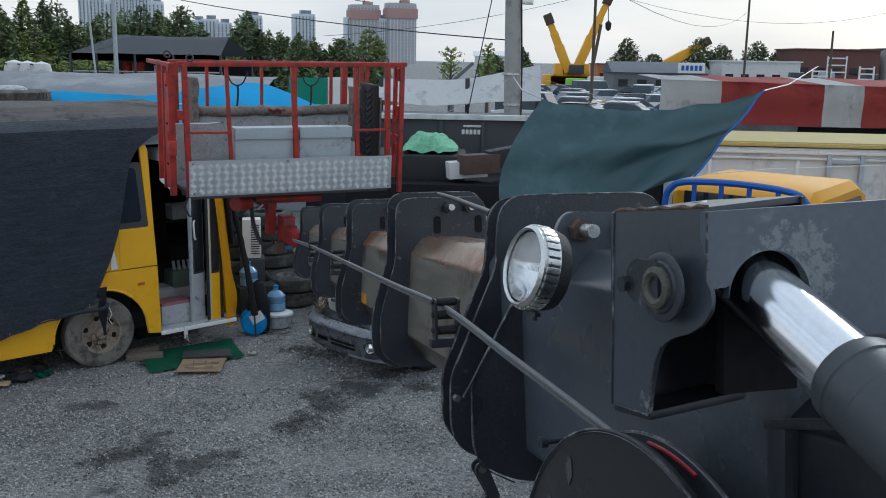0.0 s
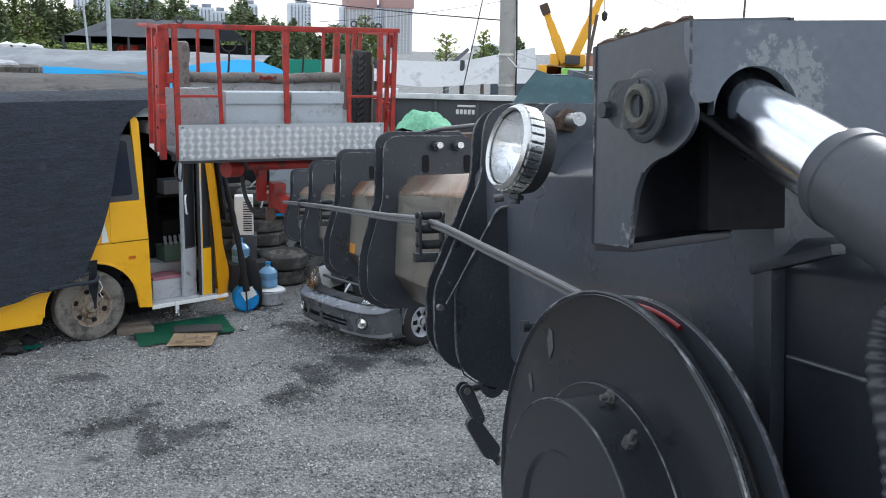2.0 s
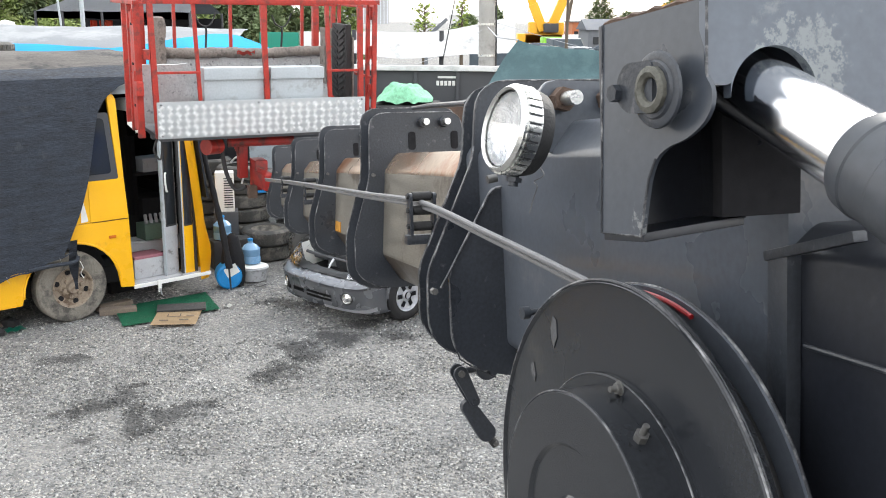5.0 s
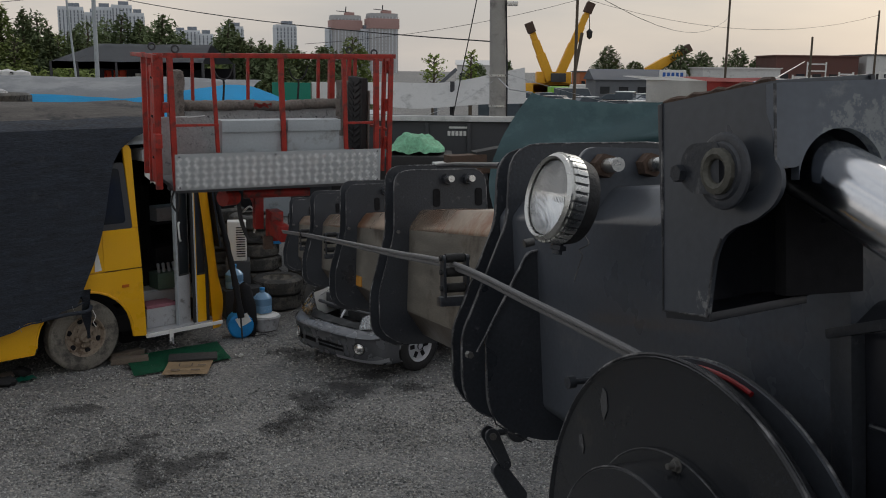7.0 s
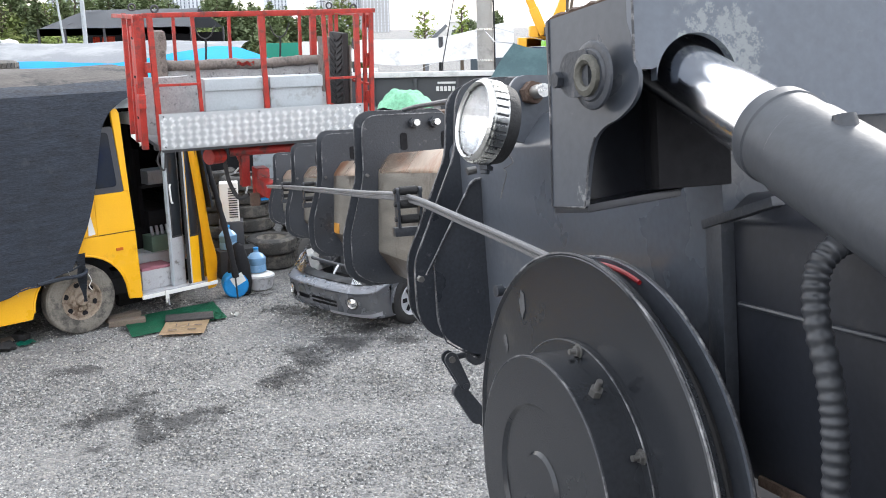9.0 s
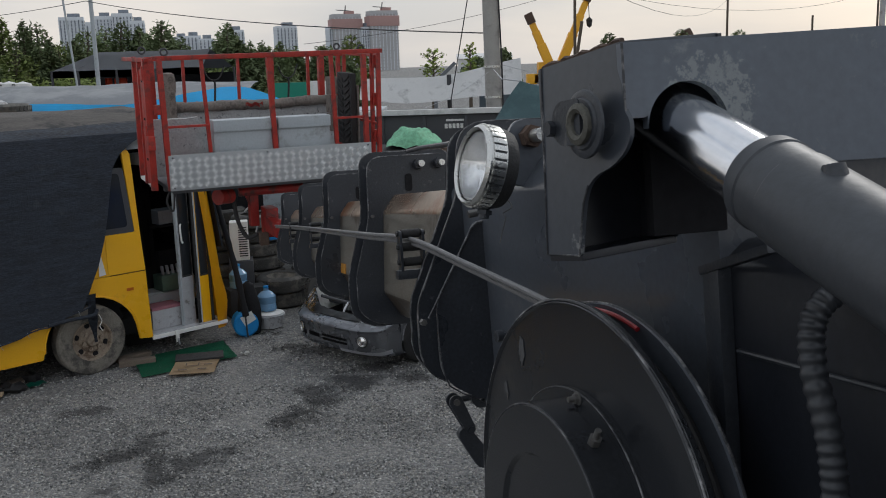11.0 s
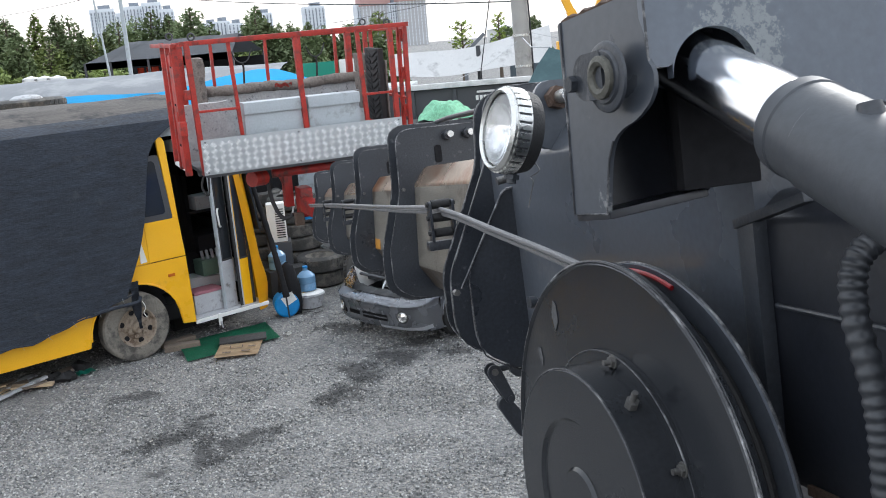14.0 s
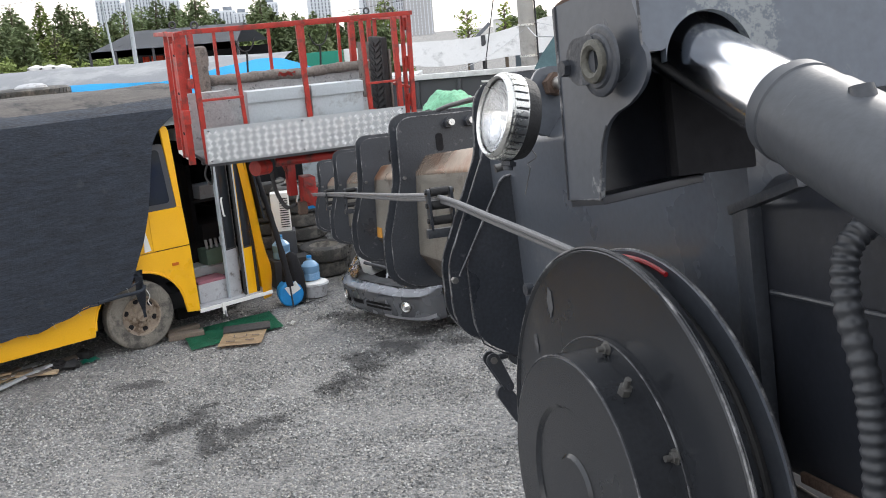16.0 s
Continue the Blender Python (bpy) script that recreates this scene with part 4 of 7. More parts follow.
def wrapped_hose():
    pts = [Vector(p) for p in ((-0.083, -1.478, 0.004), (-0.126, -1.434, 0.043), (-0.195, -1.409, 0.055), (-0.249, -1.405, 0.035), (-0.264, -1.410, -0.015), (-0.264, -1.430, -0.090), (-0.264, -1.435, -0.152), (-0.261, -1.428, -0.228), (-0.251, -1.413, -0.340), (-0.232, -1.390, -0.515))]
    th = thing("wrapped_hose", BOOM, "black hydraulic hose in spiral wrap", "hose")
    part("hose", sweep(pts, lambda s: 0.0130 + 0.0010 * math.sin(s * 300), 16, smooth_steps=60), M_HOSE, th)
    part("hose_end", rod(pts[0], pts[0] + Vector((0.05, -0.06, 0.0)), 0.012), M_RUBBER, th)


wrapped_hose()


# ---- crane deck below the boom ----
def crane_deck():
    th = thing("crane_turret", BOOM, "dark crane turret and rusty red deck under the boom", "crane turret")
    part("turret", box(0.5, 1.6, 1.4, (0.25, -2.9, -0.9), 0.03), M_BLACK, th)
    part("deck_plate", box(1.6, 2.85, 0.03, (0.86, -1.50, -0.62), 0.004), M_DARKIN, th)
    part("deck_edge", box(0.52, 1.9, 0.03, (-0.10, -1.90, -0.645), 0.004), M_DARKIN, th)
    part("deck_rail", box(0.03, 1.6, 0.03, (0.265, -1.45, -0.50), 0.006), M_RUST, th, "rusty red rail")
    for y in (-0.95, -1.25, -1.6):
        part("rail_post", box(0.04, 0.04, 0.13, (0.255, y, -0.55), 0.004), M_RUST, th)
    for x in (-0.05, 0.05, 0.13):
        part("pipe", rod((x, -0.55, -0.36), (x + 0.03, -2.6, -0.52), 0.010), M_RUBBER, th)
    part("column", box(0.95, 0.9, 1.15, (0.0, -3.35, -0.55), 0.03), M_BLACK, th)
    part("deck_beam", box(0.12, 2.2, 0.10, (0.06, -1.8, -0.68), 0.008), M_BLACK2, th)
    part("pedestal", box(0.9, 0.9, 0.9, (0.1, -3.3, -1.0), 0.03), M_BLACK, th)


crane_deck()


# unseen level carrier deck under the eye, added to block ground bounce
CARRIER = heading((0.85, 1.6, 0), 17)
th = thing("crane_carrier", CARRIER, "unseen plain carrier deck and body added to block ground light", "truck")
part("deck", box(2.5, 4.2, 0.08, (0.1, -3.0, 1.70), 0.01), M_BLACK2, th)
part("body", box(1.5, 3.6, 1.62, (0.25, -3.2, 0.83), 0.03), M_BLACK2, th)


# ---- work basket on the boom's tip ----
BASKET = heading((-1.443, 6.266, 2.547), 28, 3)


def tread_bars(w, h, y, pitch=0.062):
    """Raised five-bar tread marks on a vertical sheet."""
    bm = bmesh.new()
    nx, nz = int(w / pitch), int(h / pitch)
    for i in range(nx + 1):
        for j in range(nz + 1):
            cx, cz = 0.03 + i * (w - 0.06) / nx, 0.035 + j * (h - 0.07) / nz
            s = 1 if (i + j) % 2 else -1
            d, p = Vector((s, 0, 1)).normalized(), Vector((1, 0, -s)).normalized()
            for k in range(-2, 3):
                c = Vector((cx, y, cz)) + p * k * 0.0088
                a, b = c - d * 0.0235, c + d * 0.0235
                q = [a, c + p * 0.0036, b, c - p * 0.0036]
                lo = [bm.verts.new(v) for v in q]
                hi = bm.verts.new(c + Vector((0, -0.0075, 0)))
                for n in range(4):
                    bm.faces.new((lo[n], lo[(n + 1) % 4], hi))
    return bm


def basket():
    th = thing("work_basket", BASKET, "red steel work basket with checker plate front and foam padding", "work basket")
    W, D, H = 1.62, 0.95, 0.965
    front = part("front_plate", box(W, 0.006, 0.265, (W / 2, 0.0, 0.1325), 0.002), M_ALU, th, "aluminium checker plate kick board")
    tag = part("tread_pattern", tread_bars(W - 0.02, 0.255, -0.0028), M_ALUBAR, front)
    tagged(tag, kind="stuff")
    for x in (0.03, 0.75, W - 0.03):
        for z in (0.02, 0.245):
            part("rivet", rod((x, -0.003, z), (x, -0.007, z), 0.007, seg=8), M_TRIM, th)
    part("floor_plate", box(W - 0.04, D, 0.03, (W / 2, D / 2 + 0.02, -0.01), 0.004), M_TRIM, th)

    def bar(x0, y0, z0, x1, y1, z1, w=0.034, mt=M_RED):
        w *= 0.84
        a, b = Vector((x0, y0, z0)), Vector((x1, y1, z1))
        q = Vector((0, 0, 1)).rotation_difference((b - a).normalized())
        return part("bar", box(w, w, (b - a).length, (0, 0, 0), 0.004), mt, th, at=Matrix.Translation((a + b) / 2) @ q.to_matrix().to_4x4())

    y0 = 0.03
    bar(-0.06, y0, H, W + 0.12, y0, H + 0.022, 0.040)
    bar(0.05, D, H - 0.035, W + 0.14, D, H - 0.030, 0.036)
    for x, z, w in ((0.325, 0.265, 0.032), (0.835, 0.2, 0.044), (1.34, 0.265, 0.036)):
        bar(x, y0 + 0.01, z, x - 0.032, y0 + 0.01, H, w)
    for x in (0.01, W - 0.02):
        bar(x, y0, 0.0, x - 0.022, y0, H, 0.046)
    bar(0.02, y0, 0.47, 0.33, y0, 0.47, 0.022)
    bar(1.31, y0, 0.47, W - 0.02, y0, 0.47, 0.022)
    for x, w in ((0.10, 0.06), (0.36, 0.03), (0.82, 0.03), (1.12, 0.028), (1.44, 0.03), (1.56, 0.06), (1.72, 0.034), (W + 0.16, 0.034)):
        bar(x, D, 0.1, x, D, H - 0.035, w)
    # folding side frames with their hinges
    for side, x in ((-1, -0.095), (1, W + 0.105)):
        bar(x, 0.06, H - 0.01, x + (0.09 if side > 0 else -0.01), D, H - 0.030, 0.036)
        posts = ((0.10, 0.055, 0.0), (0.34, 0.045, 0.02), (0.56, 0.04, 0.05)) if side < 0 else ((0.07, 0.04, -0.05), (0.20, 0.036, 0.05), (D, 0.04, 0.2))
        for yy, w, z in posts:
            bar(x, yy, z, x, yy, H, w)
        for z in (0.43, 0.86) if side < 0 else (0.30, 0.60, 0.90):
            part("hinge_plate", box(0.02, 0.17, 0.05, (x - 0.012 * side * -1, 0.16, z), 0.004), M_RED, th)
            part("hinge_pin", rod((x - 0.02, 0.10, z - 0.05), (x - 0.02, 0.10, z + 0.05), 0.014), M_RED, th)
        if side > 0:
            bar(x, 0.1, 0.40, x, D, 0.40, 0.024)
        if side < 0:
            part("side_leaf", box(0.014, 0.15, 0.84, (x - 0.004, 0.22, 0.46), 0.004), M_RED, th)
            for z in (0.22, 0.52, 0.80):
                part("leaf_slot", box(0.004, 0.05, 0.018, (x - 0.012, 0.22, z), 0.001), M_DARKIN, th)
            part("latch_block", box(0.05, 0.08, 0.10, (x - 0.01, 0.05, 0.36), 0.006), M_RED, th)
            part("latch_block", box(0.04, 0.06, 0.07, (x + 0.05, 0.04, 0.60), 0.006), M_RED, th)
    # louvred white side skirt
    for k in range(4):
        part("skirt_slat", box(0.014, D - 0.34, 0.048, (-0.05, D / 2 + 0.10, 0.0 + 0.055 * k), 0.004), M_WHITE, th, "white ribbed skirt")
    # grey tool boxes behind the front rail
    for x0, x1 in ((0.36, 0.84), (0.865, 1.29)):
        part("panel", box(x1 - x0, 0.10, 0.26, ((x0 + x1) / 2, 0.11, 0.32), 0.004), M_GREYP, th, "pale grey sheet panel")
        part("panel_cap", box(x1 - x0 + 0.004, 0.13, 0.085, ((x0 + x1) / 2, 0.105, 0.455), 0.004), M_GREYP, th, "pale grey folded cap")

    # padding
    def pad(sx, sy, sz, at, seed, material):
        bm = bmesh.new()
        bmesh.ops.create_cube(bm, size=1)
        bmesh.ops.subdivide_edges(bm, edges=list(bm.edges), cuts=5, use_grid_fill=True)
        bmesh.ops.scale(bm, vec=(sx, sy, sz), verts=bm.verts)
        for v in bm.verts:
            v.co += 0.012 * Vector((noise.noise(v.co * 9 + Vector((seed, 0, 0))), noise.noise(v.co * 9 + Vector((0, seed, 0))), noise.noise(v.co * 9 + Vector((0, 0, seed)))))
        return part("foam_pad", bm, material, th, at=Matrix.Translation(at))

    pad(1.46, 0.05, 0.46, (0.95, D - 0.04, 0.30), 1, M_FOAM)
    pad(0.34, 0.05, 0.44, (0.16, 0.45, 0.27), 2, M_FOAM)
    for k, (z, s) in enumerate(((0.74, 0.15), (0.61, 0.13), (0.49, 0.12))):
        pad(0.11, 0.12, s, (0.20, D - 0.10, z), 3 + k, M_WRAP)
    for k, z in enumerate((0.68, 0.52, 0.36)):
        pad(0.10, 0.12, 0.15, (1.58, D - 0.25, z), 7 + k, M_WRAP)
    part("wrapped_rail", sweep([(0.26, D - 0.06, 0.537), (0.5, D - 0.06, 0.532), (0.78, D - 0.06, 0.537), (1.05, D - 0.06, 0.527), (1.35, D - 0.06, 0.542), (1.66, D - 0.06, 0.547)], lambda s: 0.043 + 0.003 * math.sin(s * 47) + 0.002 * math.sin(s * 131), 14, smooth_steps=9), M_WRAP, th, "torn foam wrapped round the rail")
    part("torn_wrap", sheet(10, 4, lambda u, v: (0.84 + 0.15 * u, D - 0.108 + 0.006 * math.sin(u * 9), 0.522 + 0.028 * v + 0.008 * math.sin(u * 14)), 0.006), M_RED, th, "red rail showing through a tear")
    # tread mat standing on edge
    b = box(0.05, 0.30, 0.60, (1.60, 0.45, 0.50), 0.012)
    for k in range(11):
        for s in (-1, 1):
            box(0.012, 0.12, 0.026, (1.572, 0.45 + s * 0.07, 0.24 + 0.052 * k), 0.003, b, Euler((radians(24 * s), 0, 0)).to_matrix())
    part("tread_mat", b, M_RUBBER, th, "black rubber tread strip")
    b = box(0.012, 0.26, 0.5, (1.64, 0.42, 0.45), 0.003)
    part("side_sheet", b, M_WRAP, th)
    # rings, straps and hooks
    for x, y in ((0.03, 0.03), (-0.04, 0.5), (1.56, 0.03), (1.58, 0.6)):
        b = lathe([(math.cos(a) * 0.007, 0.024 + math.sin(a) * 0.007) for a in (2 * math.pi * k / 8 for k in range(8))], 20, "y", closed=True)
        part("lifting_ring", b, M_TRIM, th, at=Matrix.Translation((x, y, H + 0.045)))
    for x in (0.60, 1.24):
        part("hook_strap", sweep([(x - 0.08, D - 0.05, 0.84), (x - 0.05, D - 0.05, 0.77), (x, D - 0.05, 0.745), (x + 0.05, D - 0.05, 0.77), (x + 0.09, D - 0.05, 0.86)], 0.006, 8, smooth_steps=5), M_RUBBER, th)
        part("snap_hook", sweep([(x, D - 0.05, 0.745), (x + 0.006, D - 0.05, 0.70), (x - 0.004, D - 0.05, 0.56)], 0.009, 8, smooth_steps=3), M_RUBBER, th)
    part("floor_beam", box(W - 0.1, 0.08, 0.06, (W / 2, 0.5, -0.05), 0.004), M_TRIM, th)
    part("strap_end", sweep([(0.02, 0.1, 0.0), (-0.01, 0.12, -0.10), (0.03, 0.1, -0.17), (0.05, 0.12, -0.04)], 0.008, 6, smooth_steps=4), M_RUBBER, th)


basket()


def basket_mount():
    th = thing("basket_mount", BASKET, "red steel slewing mount joining basket and boom tip", "crane mount")
    part("cross_tube", rod((0.60, 0.34, -0.112), (1.12, 0.28, -0.105), 0.036, seg=20), M_RED2, th)
    part("post", box(0.07, 0.08, 0.40, (0.72, 0.36, -0.20), 0.008), M_RED2, th)
    part("gusset", plate([(0.64, -0.12), (0.72, -0.12), (0.72, -0.30), (0.69, -0.24)], 0.014, "xz", 0.34), M_RED2, th)
    part("head_block", box(0.10, 0.16, 0.24, (0.81, 0.22, -0.35), 0.012), M_RED2, th)
    part("head_bolt", hexnut((0.80, 0.14, -0.31), (0.80, 0.12, -0.31), 0.02), M_RED2, th)
    part("arm", box(0.085, 0.30, 0.12, (0.80, 0.05, -0.36), 0.01), M_RED2, th)
    part("slew_motor", rod((0.42, 0.30, -0.13), (0.54, 0.38, -0.14), 0.062, seg=24), M_RED, th, "dull red slewing motor")
    part("slew_drive", rod((0.48, 0.42, -0.02), (0.48, 0.42, -0.20), 0.05, seg=20), M_RUST, th)
    part("bracket", box(0.07, 0.05, 0.10, (0.73, 0.14, -0.47), 0.006), M_RUST, th)
    part("hose", sweep([(0.56, 0.36, -0.15), (0.58, 0.34, -0.34), (0.63, 0.26, -0.47), (0.70, 0.2, -0.44)], 0.017, 10, smooth_steps=6), M_RUBBER, th)
    part("clip", rod((0.77, 0.12, -0.47), (0.83, 0.12, -0.47), 0.012), M_BLUEP, th)


basket_mount()

# ---- the bus ----
BUS = pose(-3.57, 9.78, 0, 0, 0, 44)


def bus():
    th = thing("bus", BUS, "yellow minibus with open folding door, parked on gravel", "bus")
    # near side skin with wheel arch, ending at the door
    arch = [(0.03 + 0.56 * math.cos(a), 0.385 + 0.54 * math.sin(a)) for a in (radians(v) for v in range(0, 181, 12))]
    lower = [(0.76, 0.29), (0.60, 0.31)] + [p for p in arch if p[1] > 0.31] + [(-0.55, 0.31), (-5.0, 0.31), (-5.0, 1.12), (0.74, 1.12)]
    part("side_panel", plate(lower, 0.04, "xz", 0.0, bevel=0.004), M_YELLOW, th)
    part("door_pillar", plate([(0.28, 1.128), (0.739, 1.128), (0.712, 1.60), (0.28, 1.60)], 0.04, "xz", 0.0, bevel=0.004), M_YELLOW, th)
    part("door_pillar", plate([(0.645, 1.602), (0.712, 1.602), (0.675, 2.50), (0.615, 2.62), (0.565, 2.62)], 0.04, "xz", 0.001, bevel=0.004), M_YELLOW, th)
    part("rear_side", plate([(0.278, 1.128), (0.278, 2.62), (-5.0, 2.62), (-5.0, 1.128)], 0.04, "xz", 0.002), M_YELLOW, th)
    w = part("window", plate(rounded([(0.10, 1.60), (0.645, 1.60), (0.57, 2.36), (0.10, 2.36)], 0.03), 0.03, "xz", 0.0), M_TRIM, th, "grey window surround")
    part("pane", plate(rounded([(0.13, 1.67), (0.565, 1.67), (0.51, 2.30), (0.13, 2.30)], 0.05), 0.006, "xz", -0.007), M_GLASSD, w, "dark tinted glass")
    part("panel_gap", box(0.45, 0.003, 0.006, (0.52, -0.002, 1.124)), M_DARKIN, th)
    part("side_marker", box(0.085, 0.012, 0.035, (0.525, -0.004, 0.93), 0.012), M_AMBER, th, "amber side marker")
    part("decal", plate([(0.17, 1.14), (0.255, 1.15), (0.19, 1.50)], 0.002, "xz", -0.003), M_WHITE, th, "white decal stripe")
    part("arch_lip", sweep([(p[0], -0.004, p[1]) for p in arch if p[1] > 0.33], 0.014, 6), M_YELLOW, th)
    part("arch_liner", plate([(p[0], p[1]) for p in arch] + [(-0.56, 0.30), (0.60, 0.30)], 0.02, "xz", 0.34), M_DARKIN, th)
    part("far_side", box(7.0, 0.04, 2.4, (-1.45, 2.0, 1.45)), M_YELLOW, th)
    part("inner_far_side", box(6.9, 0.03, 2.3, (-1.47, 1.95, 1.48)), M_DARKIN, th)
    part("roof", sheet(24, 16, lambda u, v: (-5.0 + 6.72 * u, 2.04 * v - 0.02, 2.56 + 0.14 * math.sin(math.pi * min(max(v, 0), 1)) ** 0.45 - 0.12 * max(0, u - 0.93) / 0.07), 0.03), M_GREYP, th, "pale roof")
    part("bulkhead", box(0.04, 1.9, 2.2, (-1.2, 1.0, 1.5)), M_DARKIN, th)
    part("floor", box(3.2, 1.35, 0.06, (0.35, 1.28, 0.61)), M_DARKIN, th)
    # door well
    part("step_tread", box(0.98, 0.55, 0.05, (1.26, 0.29, 0.295), 0.006), M_PGREY, th)
    part("sill", box(1.02, 0.03, 0.045, (1.26, -0.008, 0.285), 0.006), M_WHITE, th, "pale door sill")
    part("step_riser", box(0.98, 0.03, 0.36, (1.26, 0.56, 0.49)), M_PGREY, th)
    part("floor_edge", box(0.98, 0.7, 0.04, (1.26, 0.92, 0.665), 0.006), M_PGREY, th)
    part("step_catch", box(0.045, 0.02, 0.15, (1.06, -0.03, 0.245), 0.006), M_WHITE, th)
    part("step_catch", rod((1.06, -0.045, 0.22), (1.07, -0.05, 0.14), 0.012), M_PGREY, th)
    part("front_panel", box(0.05, 1.76, 0.9, (1.795, 1.10, 0.75), 0.02), M_YELLOW, th)
    part("windscreen", box(0.03, 1.9, 1.25, (1.74, 1.0, 1.85), 0.01, turn=Euler((0, radians(-7), 0)).to_matrix()), M_GLASSD, th)
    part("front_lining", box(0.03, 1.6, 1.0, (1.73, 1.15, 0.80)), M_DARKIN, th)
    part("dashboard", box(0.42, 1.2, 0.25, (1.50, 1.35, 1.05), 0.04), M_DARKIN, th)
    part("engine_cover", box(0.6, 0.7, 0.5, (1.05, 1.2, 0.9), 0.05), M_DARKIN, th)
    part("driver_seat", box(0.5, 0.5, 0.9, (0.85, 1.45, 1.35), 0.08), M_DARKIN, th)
    part("header_lining", box(0.95, 0.3, 0.14, (1.3, 0.2, 2.42), 0.03), M_PGREY, th)
    part("loose_trim", sheet(8, 4, lambda u, v: (0.95 + 0.45 * u, 0.12 + 0.05 * math.sin(5 * u), 2.08 + 0.16 * v + 0.05 * math.sin(4 * u)), 0.01), M_WHITE, th)
    # rounded front corner
    for a0, a1, mt in ((0.0, 1.0, M_YELLOW),):
        b = sheet(10, 20, lambda u, v: (1.63 + (0.20 + 0.06 * math.exp(-((v - 0.17) / 0.12) ** 2)) * math.sin(u * math.pi / 2) - 0.15 * v ** 1.6 - (0.05 if v > 0.93 else 0), -0.02 + 0.2 * (1 - math.cos(u * math.pi / 2)) + 0.03 * v, 0.22 + 1.98 * v), 0.03)
        part("front_corner", b, mt, th)
    # folded door leaves
    for x, y, w_, turn, mt, gz in ((1.315, 0.12, 0.20, 14, M_PGREY, 1.28), (1.515, 0.06, 0.14, 4, M_YELLOW, 1.30)):
        leaf = part("door_leaf", box(w_, 0.035, 1.98, (0, 0, 0), 0.006), mt, th, "folded door leaf with glass", at=Matrix.Translation((x, y, 1.31)) @ Matrix.Rotation(radians(turn), 4, "Z"))
        part("glass_seal", box(w_ * 0.84, 0.042, gz + 0.05, (0.008, 0, 0.28), 0.008), M_RUBBER, leaf)
        part("door_glass", box(w_ * 0.66, 0.050, gz, (0.008, 0, 0.28), 0.01), M_GLASSD, leaf)
        part("leaf_edge", box(0.018, 0.046, 1.98, (-w_ / 2, 0, 0), 0.004), M_GREYP, leaf, "pale aluminium edge")
    for x in (1.425, 1.605):
        part("door_seal", box(0.035, 0.03, 1.95, (x, 0.05, 1.30), 0.006), M_RUBBER, th)
    part("grab_handle", sweep([(1.30, 0.10, 1.36), (1.26, 0.05, 1.39), (1.25, 0.05, 1.56), (1.29, 0.10, 1.59)], 0.012, 8, smooth_steps=4), M_WHITE, th)
    part("chassis", box(6.5, 1.5, 0.2, (-1.6, 1.0, 0.42)), M_DARKIN, th)
    part("underbody", box(0.9, 0.1, 0.3, (1.2, 0.7, 0.2)), M_DARKIN, th)
    whl = part("wheel", lathe([(0.0, 0.05), (0.2, 0.05)], 12, "y"), M_DARKIN, th, at=Matrix.Translation((0.03, 0.02, 0.41)))
    wheel_sub(whl, 0.41, 0.21)
    part("hanging_rope", sweep([(0.10, -0.05, 0.72), (0.13, -0.05, 0.64), (0.10, -0.05, 0.58), (0.13, -0.05, 0.52)], 0.005, 6, smooth_steps=4), M_WHITE, th)


def wheel_sub(whl, r, w):
    """Tyre, rim, nuts and holes as pieces of a wheel that is itself a part."""
    prof = [(0.10 * w, r * 0.52), (0.02 * w, r * 0.62), (0.0, r * 0.80), (0.06 * w, r * 0.95), (0.16 * w, r * 0.995), (0.5 * w, r), (0.84 * w, r * 0.995), (w, r * 0.80), (0.9 * w, r * 0.5)]
    part("tyre", lathe(prof, 56, "y", closed=True), M_TYRE2, whl, "muddy grey tyre")
    q = r * 0.56
    part("rim", lathe([(0.06 * w, q * 1.0), (-0.01 * w, q * 1.03), (0.02 * w, q * 0.96), (0.22 * w, q * 0.86), (0.26 * w, q * 0.66), (0.12 * w, q * 0.56), (0.10 * w, q * 0.34), (0.0, q * 0.30), (-0.06 * w, q * 0.26), (-0.08 * w, 0.002)], 48, "y"), M_RIM, whl, "rusty steel rim")
    for k in range(6):
        a = 2 * math.pi * k / 6 + 0.2
        p = (math.cos(a) * q * 0.45, math.sin(a) * q * 0.45)
        part("wheel_nut", hexnut((p[0], 0.14 * w, p[1]), (p[0], -0.05 * w, p[1]), q * 0.105), M_RIM, whl)
        a += math.pi / 6
        p = (math.cos(a) * q * 0.77, math.sin(a) * q * 0.77)
        part("vent_hole", rod((p[0], 0.25 * w, p[1]), (p[0], 0.215 * w, p[1]), q * 0.14, seg=14), M_DARKIN, whl)


bus()


